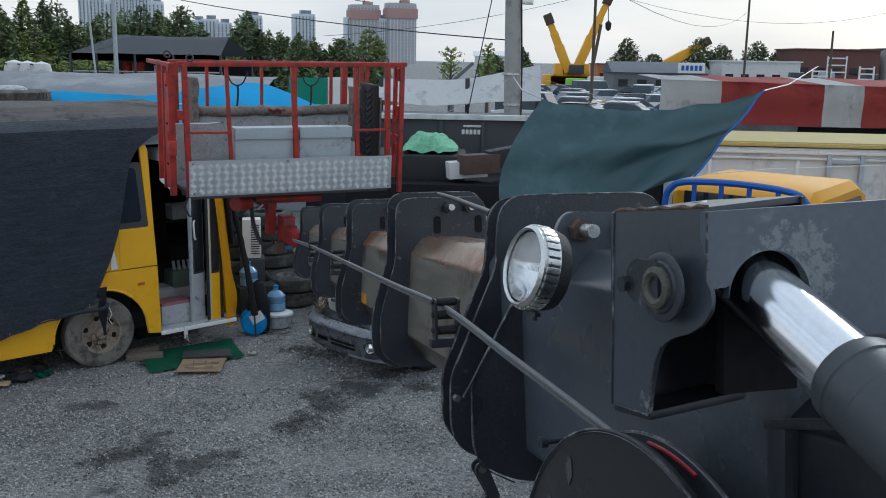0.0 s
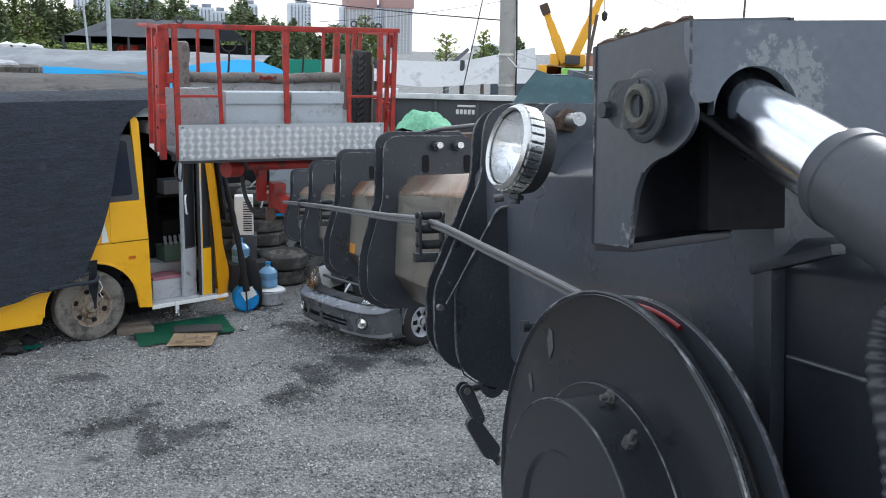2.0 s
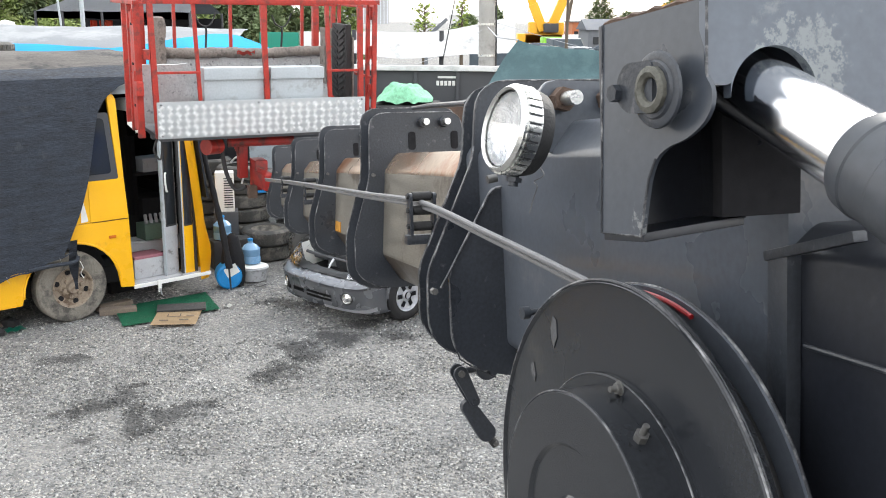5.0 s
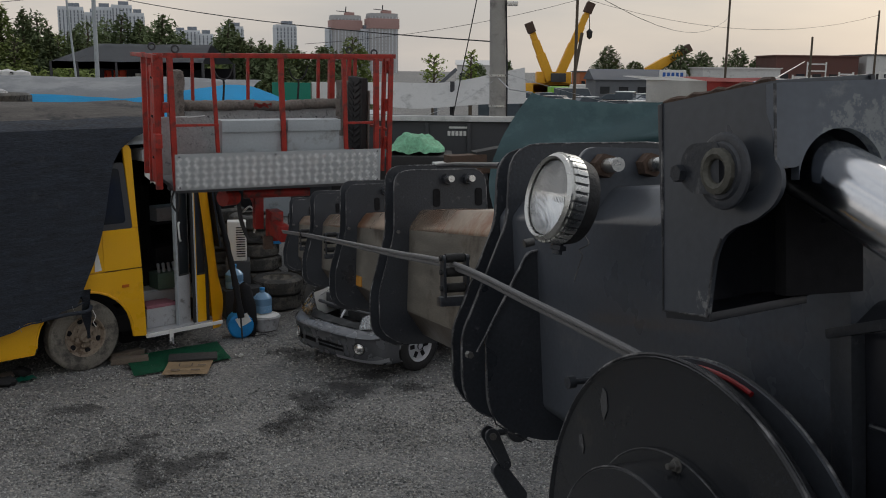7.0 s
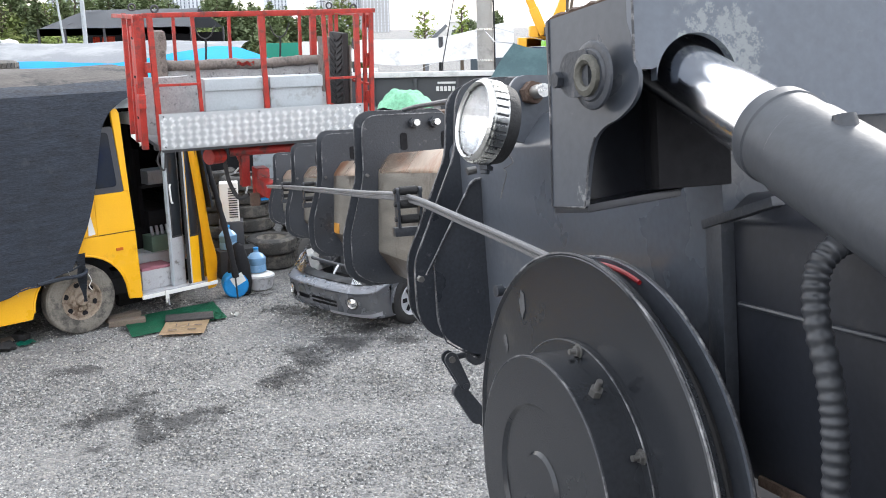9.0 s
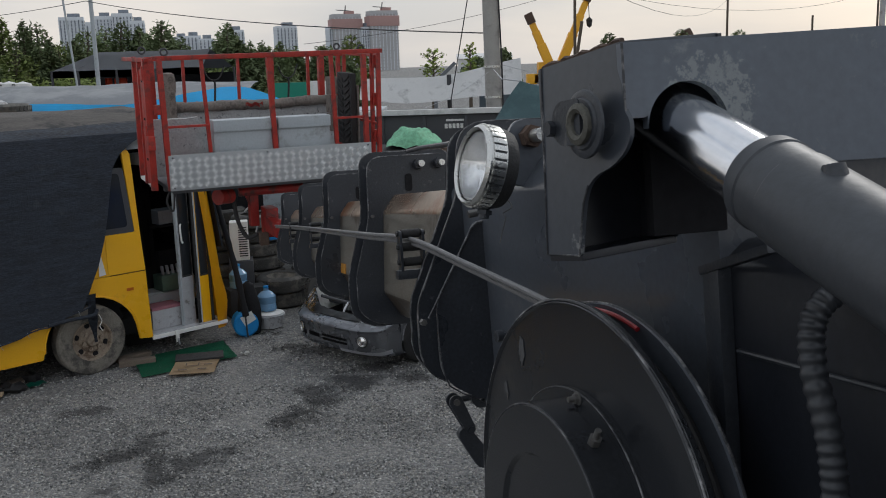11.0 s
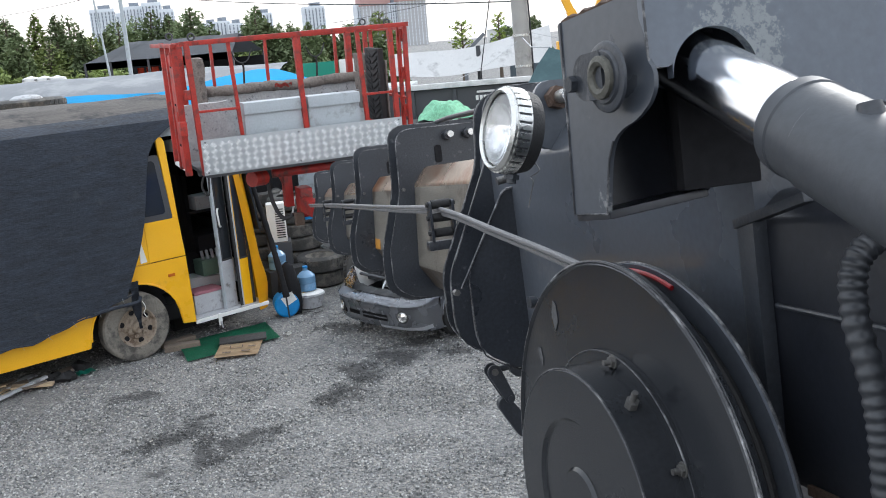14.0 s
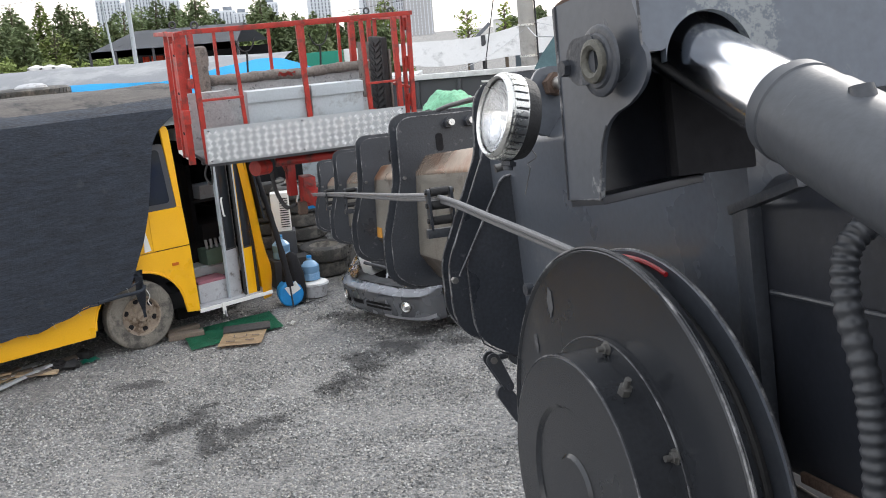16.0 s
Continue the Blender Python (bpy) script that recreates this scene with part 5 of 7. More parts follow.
def net_cover():
    """The shade net over the bus: over the roof and down the near side with a ragged edge."""
    def right_edge(z):
        pts = [(0.55, -0.10), (0.82, 0.05), (1.0, 0.13), (1.38, 0.242), (1.65, 0.30), (2.02, 0.365), (2.31, 0.43), (2.49, 0.53), (2.64, 0.70), (2.75, 1.0), (3.2, 1.30)]
        for (z0, x0), (z1, x1) in zip(pts, pts[1:]):
            if z <= z1:
                return x0 + (x1 - x0) * max(0, (z - z0)) / (z1 - z0)
        return pts[-1][1]

    def bottom(x):
        return 0.58 + 0.03 * noise.noise(Vector((x * 1.7, 0, 0))) + 0.26 * max(0, min(x, 0.05) + 1.05) + 0.014 * math.sin(x * 17)

    def fn(u, v):
        if v < 0.62:
            s = v / 0.62
            x = -5.2 + (right_edge(0.55 + 2.25 * s) + 5.2) * u
            lo = bottom(x)
            z = lo + (2.78 - lo) * s
            out = 0.055 + 0.03 * noise.noise(Vector((x * 1.3, z * 0.5, 1))) + 0.012 * noise.noise(Vector((x * 5, z * 2, 4))) + 0.03 * (1 - s)
            return (x, -out - 0.02 + 0.10 * s ** 6, z)
        s = (v - 0.62) / 0.38
        edge = right_edge(2.8) + (1.30 - right_edge(2.8)) * min(1, s / 0.35)
        x = -5.2 + (edge + 5.2) * u
        z = 2.78 + 0.22 * math.sin(min(1, s * 2.2) * math.pi / 2) - 0.25 * max(0, s - 0.75) * 4 * 0.4 + 0.018 * noise.noise(Vector((x * 1.5, s * 5, 2)))
        return (x, 0.06 + 1.98 * s, z)

    th = thing("shade_net", BUS, "black shade net cover draped over the bus with ragged hem", "cover")
    part("drape", sheet(90, 40, lambda u, v: fn(u, v * 0.66)), M_NET, th)
    part("top_cloth", sheet(90, 20, lambda u, v: fn(u, 0.655 + v * 0.345)), M_NETTOP, th, "dusty brown sun-bleached top")
    pts = [(x, -0.115 - 0.02 * math.sin(x * 9), bottom(x)) for x in (-5.2 + 0.1 * k for k in range(53))]
    part("hem_cord", sweep(pts, 0.009, 6), M_NET, th)
    part("hanging_strip", sheet(4, 12, lambda u, v: (-0.06 + 0.13 * u * (1 - 0.6 * v) + 0.05 * v + 0.012 * math.sin(9 * v + 3 * u), -0.10 - 0.01 * math.sin(8 * v), 0.98 - 0.56 * v), 0.006), M_NET, th)
    part("hem_roll", sweep([(-0.5, -0.12, 0.72), (-0.25, -0.13, 0.74), (0.0, -0.13, 0.74), (0.06, -0.12, 0.80)], 0.022, 8, smooth_steps=6), M_NET, th)
    for k in range(6):
        x = -1.6 + k * 0.29
        part("tie", sweep([(x, -0.11, bottom(x) + 0.02), (x + 0.01, -0.12, bottom(x) - 0.03), (x + 0.03, -0.10, bottom(x) - 0.05)], 0.0022, 5), M_PGREY, th, "pale tie cord")


net_cover()


# ---- loose things round the bus ----
def grate_things():
    m = pose(-2.62, 10.25, 0.012, 0, 0, 30)
    b = sheet(16, 10, lambda u, v: (-0.62 + 1.16 * u + 0.06 * v, -0.42 + 0.80 * v + 0.16 * u, 0.012 + 0.018 * noise.noise(Vector((u * 4, v * 4, 2))) + 0.02 * max(0, 0.3 - u)), 0.010)
    solo("turf_mat", b, M_GREENMAT, "green artificial turf mat lying on gravel", "mat", m)
    b = box(0.56, 0.24, 0.025, (0, 0, 0), 0.008)
    solo("rubber_pad", b, M_RUBBER, "black rubber pad lying on a mat", "mat", pose(-2.46, 10.22, 0.062, 2, 0, 14))
    b = sheet(8, 5, lambda u, v: (-0.26 + 0.5 * u + 0.04 * v, -0.27 + 0.55 * v, 0.008 * noise.noise(Vector((u * 3, v * 3, 1)))), 0.006)
    card = solo("cardboard_sheet", b, M_CARD, "flattened brown cardboard box with faded print", "cardboard", pose(-2.44, 9.90, 0.045, 1, 1, 10))
    for dx, dy, w, h in ((-0.12, -0.16, 0.10, 0.035), (0.10, -0.15, 0.10, 0.035), (-0.02, -0.03, 0.13, 0.012), (-0.09, 0.02, 0.012, 0.10), (0.05, 0.02, 0.012, 0.10), (0.16, 0.0, 0.09, 0.03)):
        part("print_bar", box(w, h, 0.002, (dx, dy, 0.0155)), M_WOOD, card, "faded brown print")
    solo("paper_scrap", sheet(5, 3, lambda u, v: (0.10 * u, 0.06 * v, 0.02 * math.sin(7 * u + 4 * v)), 0.002), M_WHITE, "crumpled white paper scrap on gravel", "litter", pose(-2.0, 10.38, 0.03))


grate_things()


def crumpled(k):
    """A slack bag with creases, lying flat on the ground."""
    b = lathe([(-0.05, 0.03), (-0.045, 0.09), (0.0, 0.105), (0.035, 0.06), (0.05, 0.015)], 18, "z")
    for v in b.verts:
        v.co += 0.05 * Vector((noise.noise(v.co * 14 + Vector((k, 0, 0))), noise.noise(v.co * 14 + Vector((0, k, 3))), 0.5 * noise.noise(v.co * 18 + Vector((0, 0, k)))))
    return b


def debris():
    random.seed(5)
    kinds = (("wood_plank", M_WOOD, "weathered wooden plank under the bus", "plank"), ("metal_strip", M_PGREY, "grey metal strip lying on gravel", "scrap"), ("board_offcut", M_CARD, "brown board offcut under the bus", "plank"))
    for k in range(14):
        nm, mt, lab, cat = kinds[k % 3]
        x, y = -1.05 - 0.055 * k + random.uniform(-0.05, 0.05), 0.02 + random.uniform(0, 0.45)
        b = box(random.uniform(0.3, 0.8), random.uniform(0.05, 0.13), random.uniform(0.012, 0.03), (0, 0, 0), 0.003)
        p = BUS @ Vector((x, y, 0.03 + 0.012 * (k % 4)))
        solo(nm, b, mt, lab, cat, pose(p.x, p.y, p.z, random.uniform(-3, 3), random.uniform(-5, 5), 44 + random.uniform(-40, 30)), "scrap under the bus")
    p = BUS @ Vector((-0.72, 0.05, 0.03))
    solo("teal_rag", sheet(8, 6, lambda u, v: (0.2 * u, 0.14 * v, 0.05 * abs(noise.noise(Vector((u * 6, v * 6, 3))))), 0.004), M_TEAL, "crumpled teal rag on gravel", "rag", pose(p.x, p.y, 0.03, 0, 0, 40))
    for k, (x, y) in enumerate(((-0.95, 0.2), (-0.85, 0.1), (-0.6, 0.35))):
        p = BUS @ Vector((x, y, 0.07))
        solo("dark_bag", crumpled(k), M_RUBBER, "dark plastic bag under the bus", "bag", pose(p.x, p.y, 0.055, 0, 0, k * 40), "scrap under the bus")
    for k, (x, y) in enumerate(((0.52, -0.02), (0.58, 0.2))):
        p = BUS @ Vector((x, y, 0.04))
        solo("wheel_chock", box(0.42, 0.13, 0.07, (0, 0, 0), 0.01), M_WOOD, "weathered timber chock beside the wheel", "chock", pose(p.x, p.y, 0.045, 0, 0, 20 + 30 * k))


debris()


def door_things():
    b = thing("step_crate", BUS @ Matrix.Translation((1.05, 0.30, 0.322)), "grey plastic crate on the bus step", "crate")
    part("crate_body", box(0.42, 0.30, 0.24, (0, 0, 0.12), 0.02), M_PGREY, b)
    part("cushion", box(0.40, 0.28, 0.04, (0, 0, 0.255), 0.015), mat("faded_pink_cloth", (0.32, 0.13, 0.16), 0.9, 0, 0.2, 12, 0.3, 90), b, "faded pink cushion")
    g = thing("tool_tray", BUS @ Matrix.Translation((1.40, 0.64, 0.69)), "green metal tool tray full of odds and ends", "tool box")
    part("tray", box(0.42, 0.25, 0.20, (0, 0, 0.10), 0.01), mat("sage_green_paint", (0.10, 0.16, 0.12), 0.6, 0, 0.2, 9, 0.1, 70), g)
    for k in range(5):
        part("tool", rod((-0.15 + 0.07 * k, -0.05, 0.18), (-0.1 + 0.07 * k, 0.08, 0.28), 0.02), M_PGREY, g)
    solo("spray_bottle", lathe([(0, 0.03), (0.12, 0.032), (0.15, 0.015), (0.2, 0.014)], 16, "z"), M_WHITE, "white spray bottle on the bus floor", "bottle", BUS @ Matrix.Translation((1.66, 0.62, 0.69)))
    solo("hanging_coat", sheet(8, 14, lambda u, v: (0.9 + 0.35 * u, 0.75 + 0.06 * math.sin(u * 9), 1.0 + 1.0 * v + 0.03 * math.sin(u * 5)), 0.02), M_DARKIN, "dark coat hanging inside the bus", "coat", BUS)
    bx = thing("grey_tote", BUS @ Matrix.Translation((1.52, 0.92, 1.50)), "pale grey tote box on the bus shelf", "box")
    part("tote_body", box(0.34, 0.26, 0.16, (0, 0, 0.08), 0.015), M_PGREY, bx)
    part("tote_lid", box(0.36, 0.28, 0.02, (0, 0, 0.17), 0.006), M_GREYP, bx)
    solo("tote_shelf", box(0.6, 0.4, 0.03, (1.52, 0.95, 1.485), 0.004), M_DARKIN, "dark shelf inside the bus", "shelf", BUS)


door_things()


def corner_things():
    # leaning black pole with a bundled foot
    th = thing("folded_parasol", None, "folded black parasol leaning against the bus front", "parasol")
    part("cloth", sweep([(-2.08, 11.14, 0.30), (-2.17, 11.20, 0.82), (-2.27, 11.29, 1.23), (-2.37, 11.37, 1.60), (-2.49, 11.46, 2.04)], lambda s: 0.042 - 0.012 * s + 0.005 * math.sin(s * 40), 12, smooth_steps=5), M_DARKIN, th)
    part("pole", rod((-2.07, 11.13, 0.02), (-2.09, 11.14, 0.36), 0.012), M_BLACK2, th)
    bag = thing("black_sack", pose(-2.10, 11.42, 0.0), "black sack of rubbish beside the bus", "sack")
    b = lathe([(0.0, 0.13), (0.16, 0.16), (0.40, 0.15), (0.56, 0.12), (0.66, 0.07), (0.70, 0.02)], 24, "z")
    for v in b.verts:
        v.co += 0.045 * Vector((noise.noise(v.co * 7), noise.noise(v.co * 7 + Vector((5, 0, 0))), 0.4 * noise.noise(v.co * 9)))
    part("sack_body", b, M_DARKIN, bag)
    can = thing("blue_drum", pose(-2.14, 11.32, 0.17, 90, 0, 20), "small round blue plastic drum with paper label", "drum")
    part("shell", lathe([(-0.12, 0.001), (-0.12, 0.14), (-0.10, 0.165), (0.10, 0.165), (0.12, 0.14), (0.12, 0.001)], 32, "z"), M_BLUEP, can)
    part("paper_label", box(0.17, 0.13, 0.003, (0.03, 0.08, 0.123), 0, turn=Euler((0, 0, radians(28))).to_matrix()), M_WHITE, can, "white paper label")
    jug = thing("water_jug", pose(-1.92, 11.72, 0.228), "clear blue water jug on a grey tub", "water jug", "water jugs")
    part("jug_body", lathe([(0.0, 0.10), (0.01, 0.125), (0.09, 0.125), (0.105, 0.117), (0.12, 0.125), (0.20, 0.125), (0.25, 0.08), (0.275, 0.035), (0.31, 0.033)], 32, "z"), mat("blue_bottle_plastic", (0.16, 0.30, 0.47), 0.2, 0, 0.1, 8, 0.0, 60), jug)
    part("cap", rod((0, 0, 0.31), (0, 0, 0.335), 0.036, seg=16), M_BLUEP, jug)
    bs = thing("basin", pose(-1.88, 11.66, 0.02), "grey plastic tub with white lid on gravel", "tub")
    part("basin_body", lathe([(0.0, 0.16), (0.15, 0.19), (0.16, 0.205), (0.175, 0.205), (0.18, 0.19), (0.185, 0.002)], 28, "z"), M_PGREY, bs)
    part("lid", lathe([(0.186, 0.002), (0.190, 0.19), (0.200, 0.17), (0.205, 0.002)], 28, "z"), M_WHITE, bs, "white lid")
    for p in ((-2.42, 12.30),):
        tagged(copy_thing(jug, pose(*p, 0.42)), "clear blue water jug on a dark stand")
    solo("jug_stand", box(0.56, 0.30, 0.405, (0, 0, 0.2025), 0.02), M_RUBBER, "dark stand carrying water jugs", "stand", pose(-2.33, 12.36, 0.012, 0, 0, 30))
    solo("strap_end", sheet(12, 2, lambda u, v: (0.4 * u, 0.04 * v + 0.03 * math.sin(6 * u), 0.02 + 0.012 * math.sin(14 * u)), 0.004), M_RUBBER, "black strap lying on gravel", "strap", pose(-2.05, 11.25, 0.01, 0, 0, 10))
    # air conditioner
    ac = thing("air_conditioner", pose(-2.46, 12.72, 0.74, 0, 0, 12), "white air conditioner unit with slatted grille", "air conditioner")
    part("case", box(0.26, 0.24, 0.56, (0, 0, 0.28), 0.02), M_WHITE, ac)
    for k in range(13):
        part("slat", box(0.12, 0.012, 0.014, (0.05, -0.122, 0.07 + 0.034 * k), 0.003), M_DARKIN, ac, "dark vent slot")
    part("pipe", sweep([(0.1, -0.1, 0.7), (0.2, -0.15, 0.78), (0.28, -0.12, 0.6), (0.24, -0.12, 0.4)], 0.014, 8, smooth_steps=5), M_PGREY, ac)
    solo("steel_stand", box(0.34, 0.34, 0.725, (0, 0, 0.3625), 0.01), M_TRIM, "dark steel stand under an air conditioner", "stand", pose(-2.46, 12.74, 0.012, 0, 0, 12))


corner_things()


def loose_tyre(m, r=0.34, w=0.21, label="worn black car tyre in a stack", group="stacked tyres", rim=False):
    """A tyre lying flat: its axle is local z."""
    th = thing("tyre", m, label, "tyre", group)
    prof = [(0.06 * w, r * 0.60), (0.0, r * 0.70), (0.03 * w, r * 0.90), (0.14 * w, r * 0.985), (0.5 * w, r), (0.86 * w, r * 0.985), (0.97 * w, r * 0.90), (w, r * 0.70), (0.94 * w, r * 0.60), (0.85 * w, r * 0.66), (0.15 * w, r * 0.66)]
    body = part("carcass", lathe(prof, 40, "z", closed=True), M_TYRE, th)
    b = bmesh.new()
    for k in range(40):
        a = 2 * math.pi * k / 40
        for z, s in ((0.32, 1), (0.68, -1)):
            rot = Matrix.Rotation(a, 3, "Z") @ Matrix.Rotation(radians(25 * s), 3, "X")
            box(0.012, r * 0.11, w * 0.26, (math.cos(a) * r, math.sin(a) * r, z * w), 0, b, rot)
    tagged(part("tread", b, M_TYRE, th, smooth=False), kind="stuff")
    if rim:
        part("rim", lathe([(0.5 * w, 0.04), (0.5 * w, r * 0.3), (0.62 * w, r * 0.45), (0.90 * w, r * 0.62), (0.96 * w, r * 0.64), (0.90 * w, r * 0.60)], 32, "z"), M_TYRE2, th, "dusty steel rim")
    return th


random.seed(11)
for sx, sy, n in ((-2.36, 13.55, 6), (-1.55, 13.75, 6), (-3.05, 14.2, 6), (-0.75, 14.3, 6)):
    for k in range(n):
        loose_tyre(pose(sx + random.uniform(-0.03, 0.03), sy + random.uniform(-0.03, 0.03), 0.215 * k, random.uniform(-1.2, 1.2), 0, random.uniform(0, 90)), 0.36, 0.215)
loose_tyre(pose(-1.95, 12.95, 0.0, 0, 0, 0), 0.36, 0.23, "large worn tyre lying flat on gravel", "flat tyres")
loose_tyre(pose(-1.93, 12.92, 0.23, 1, 0, 30), 0.36, 0.23, "large worn tyre with rusty rim lying flat", "flat tyres", True)
loose_tyre(pose(-1.2, 12.4, 0.30, 78, 0, 25), 0.33, 0.2, "worn tyre leaning by the scrapped car", "flat tyres")

# ---- the scrapped car ----
CAR = axes((-0.728, 10.048, 0), (-0.68, -0.733, 0), (0.733, -0.68, 0), (0, 0, 1)) @ Matrix.Scale(0.93, 4)
M_CARBLACK = mat("scuffed_black_plastic", (0.050, 0.052, 0.056), 0.5, 0.0, 0.3, 9, 0.1, 120, (0.11, 0.11, 0.112), 0.3, 8)
M_LAMPIN = mat("headlamp_reflector", (0.62, 0.63, 0.65), 0.2, 0.9, 0.3, 14, 0.9, 34, (0.16, 0.165, 0.18), 0.42, 18)


def scrap_car():
    """Local x forward, y towards the camera's right, z up. The bonnet is gone."""
    th = thing("scrapped_car", CAR, "dark grey scrapped car with bonnet missing and bumper scuffed", "car")

    def plan(s, back=0.0):
        """The front's outline seen from above, s in -1..1 from one wheel arch round to the other."""
        a = s * math.pi / 2
        y = 0.84 * math.copysign(abs(math.sin(a)) ** 0.84, s)
        return (-0.25 + 0.43 * max(0.0, math.cos(a)) ** 0.52 - back, y * (1 - 0.25 * max(0, back)))

    PROFILE = [(0.0, 0.195, 0.10), (0.12, 0.225, 0.03), (0.22, 0.27, 0.012), (0.45, 0.40, -0.004), (0.66, 0.500, -0.012), (0.72, 0.520, -0.030), (0.76, 0.532, -0.022), (0.88, 0.566, 0.045), (1.0, 0.590, 0.125)]

    def skin(s, v, out=0.0):
        for (a, z0, d0), (b, z1, d1) in zip(PROFILE, PROFILE[1:]):
            if v <= b + 1e-9:
                t = (v - a) / (b - a)
                x, y = plan(s, d0 + (d1 - d0) * t - out)
                return (x, y, z0 + (z1 - z0) * t + 0.075 * abs(s) ** 3 * v)
        return (0, 0, 0)

    part("bumper", sheet(60, 26, lambda u, v: skin(2 * u - 1, v), 0.012), M_CAR, th, "scuffed dark grey bumper")
    for s0, s1, v0, v1 in ((-0.60, -0.36, 0.30, 0.40), (-0.08, 0.20, 0.30, 0.355), (-0.08, 0.20, 0.39, 0.445), (-0.30, -0.12, 0.33, 0.42)):
        part("air_slot", sheet(12, 3, lambda u, v, s0=s0, s1=s1, v0=v0, v1=v1: skin(s0 + (s1 - s0) * u, v0 + (v1 - v0) * v, 0.004), 0.006), M_DARKIN, th)
    part("lower_lip", sheet(30, 3, lambda u, v: skin(0.10 + 0.82 * u, 0.10 + 0.10 * v + 0.10 * max(0, u - 0.55), 0.010), 0.010), M_SILVER, th, "silver lower lip")
    for s in (-0.47, 0.42):
        x, y, z = skin(s, 0.44)
        turn = Matrix.Rotation(math.copysign(radians(22), s), 4, "Z")
        fog = part("fog_lamp", lathe([(-0.05, 0.066), (0.006, 0.066), (0.014, 0.060), (0.010, 0.050), (-0.01, 0.048)], 32, "x"), M_RUBBER, th, "round fog lamp", at=Matrix.Translation((x - 0.004, y, z)) @ turn @ Matrix.Scale(1.22, 4))
        part("chrome_ring", lathe([(0.008, 0.054), (0.016, 0.052), (0.018, 0.047), (0.008, 0.044)], 32, "x"), M_ZINC, fog)
        part("fog_lens", lathe([(0.016, 0.001), (0.012, 0.030), (0.004, 0.046)], 24, "x"), M_REFLECT, fog)
    # headlamps, each a clear cover over a bright bowl with two round reflectors
    for s in (-1, 1):
        def lamp_face(u, v, out=0.0, s=s):
            q = s * (0.34 + 0.42 * u)
            x, y = plan(q, 0.100 + 0.08 * v + 0.12 * u * v - out)
            return (x, y, 0.605 + 0.06 * u + (0.20 + 0.05 * u) * v * (1 - 0.35 * (1 - u) ** 2))

        lamp = part("headlamp", sheet(20, 8, lambda u, v: lamp_face(u, v), 0.02), M_LAMPIN, th, "clear headlamp")
        for u in (0.32, 0.66):
            c = Vector(lamp_face(u, 0.5, 0.004))
            part("reflector_bowl", lathe([(0.006, 0.050), (0.010, 0.046), (-0.012, 0.020), (-0.014, 0.001)], 24, "x"), M_REFLECT, lamp, at=Matrix.Translation(c) @ Matrix.Rotation(s * radians(24), 4, "Z") @ Matrix.Rotation(radians(-30), 4, "Y"))
        part("lamp_glass", sheet(20, 8, lambda u, v: lamp_face(u, v, 0.022), 0.004), M_CLEAR, lamp)
    # fenders with the wheel arch, rounded over at the top
    for s in (-1, 1):
        def side(u, v, s=s):
            x = -0.235 - 1.12 * u
            d = abs(x + 0.66)
            low = 0.34 + math.sqrt(max(0, 0.385 ** 2 - d * d)) if d < 0.385 else 0.30 + 0.0 * u
            top = 0.70 + 0.20 * min(1, u * 1.7) ** 0.7
            z = low + (top - low) * min(1, v / 0.8)
            inward = 0.03 * max(0, 1 - z / 0.55) + (0.17 * ((v - 0.8) / 0.2) ** 1.6 if v > 0.8 else 0)
            return (x, s * (0.845 - inward + 0.012 * math.sin(math.pi * min(1, v / 0.8))), z + (0.035 * math.sin((v - 0.8) / 0.2 * math.pi / 2) if v > 0.8 else 0))

        part("fender", sheet(48, 18, side, 0.010), M_CAR, th, "dented grey fender")
        part("arch_edge", sweep([(-0.66 + 0.385 * math.cos(a), s * 0.842, 0.34 + 0.385 * math.sin(a)) for a in (radians(v) for v in range(4, 177, 8))], 0.008, 6), M_CAR, th)
    part("bay_floor", box(1.0, 1.4, 0.05, (-0.72, 0, 0.45)), M_DARKIN, th)
    part("radiator_cover", sheet(20, 8, lambda u, v: (plan(0.62 * (2 * u - 1), 0.12)[0] - 0.15 * v, plan(0.62 * (2 * u - 1))[1] * (1 - 0.10 * v), 0.600 + 0.035 * math.sin(v * 2.2) + 0.006 * math.sin(u * 40)), 0.012), M_CARBLACK, th, "scuffed black radiator cover")
    part("lock_panel", sweep([(-0.20, -0.58, 0.74), (-0.22, -0.2, 0.72), (-0.22, 0.2, 0.72), (-0.20, 0.58, 0.74)], 0.022, 8, smooth_steps=4), M_TRIM, th, "dark upper crossmember")
    part("lock_stay", sweep([(-0.20, -0.06, 0.72), (-0.13, -0.05, 0.66), (-0.10, -0.05, 0.60)], 0.014, 6, smooth_steps=3), M_SILVER, th)
    part("engine", box(0.46, 0.62, 0.26, (-0.62, 0.05, 0.66), 0.06), M_CARBLACK, th)
    part("engine_cover", box(0.30, 0.40, 0.06, (-0.60, 0.02, 0.82), 0.02), M_TRIM, th)
    for k, (y, z) in enumerate(((-0.30, 0.80), (0.24, 0.78), (0.36, 0.72))):
        part("bay_hose", sweep([(-0.30, y, z - 0.12), (-0.40, y + 0.05, z), (-0.55, y + 0.02, z + 0.05), (-0.75, y - 0.06, z)], 0.022, 8, smooth_steps=4), M_RUBBER, th)
    part("battery", box(0.20, 0.26, 0.20, (-0.45, -0.50, 0.72), 0.02), M_TRIM, th)
    part("coolant_tank", box(0.16, 0.20, 0.16, (-0.50, 0.52, 0.74), 0.03), M_WHITE, th, "yellowed white plastic tank")
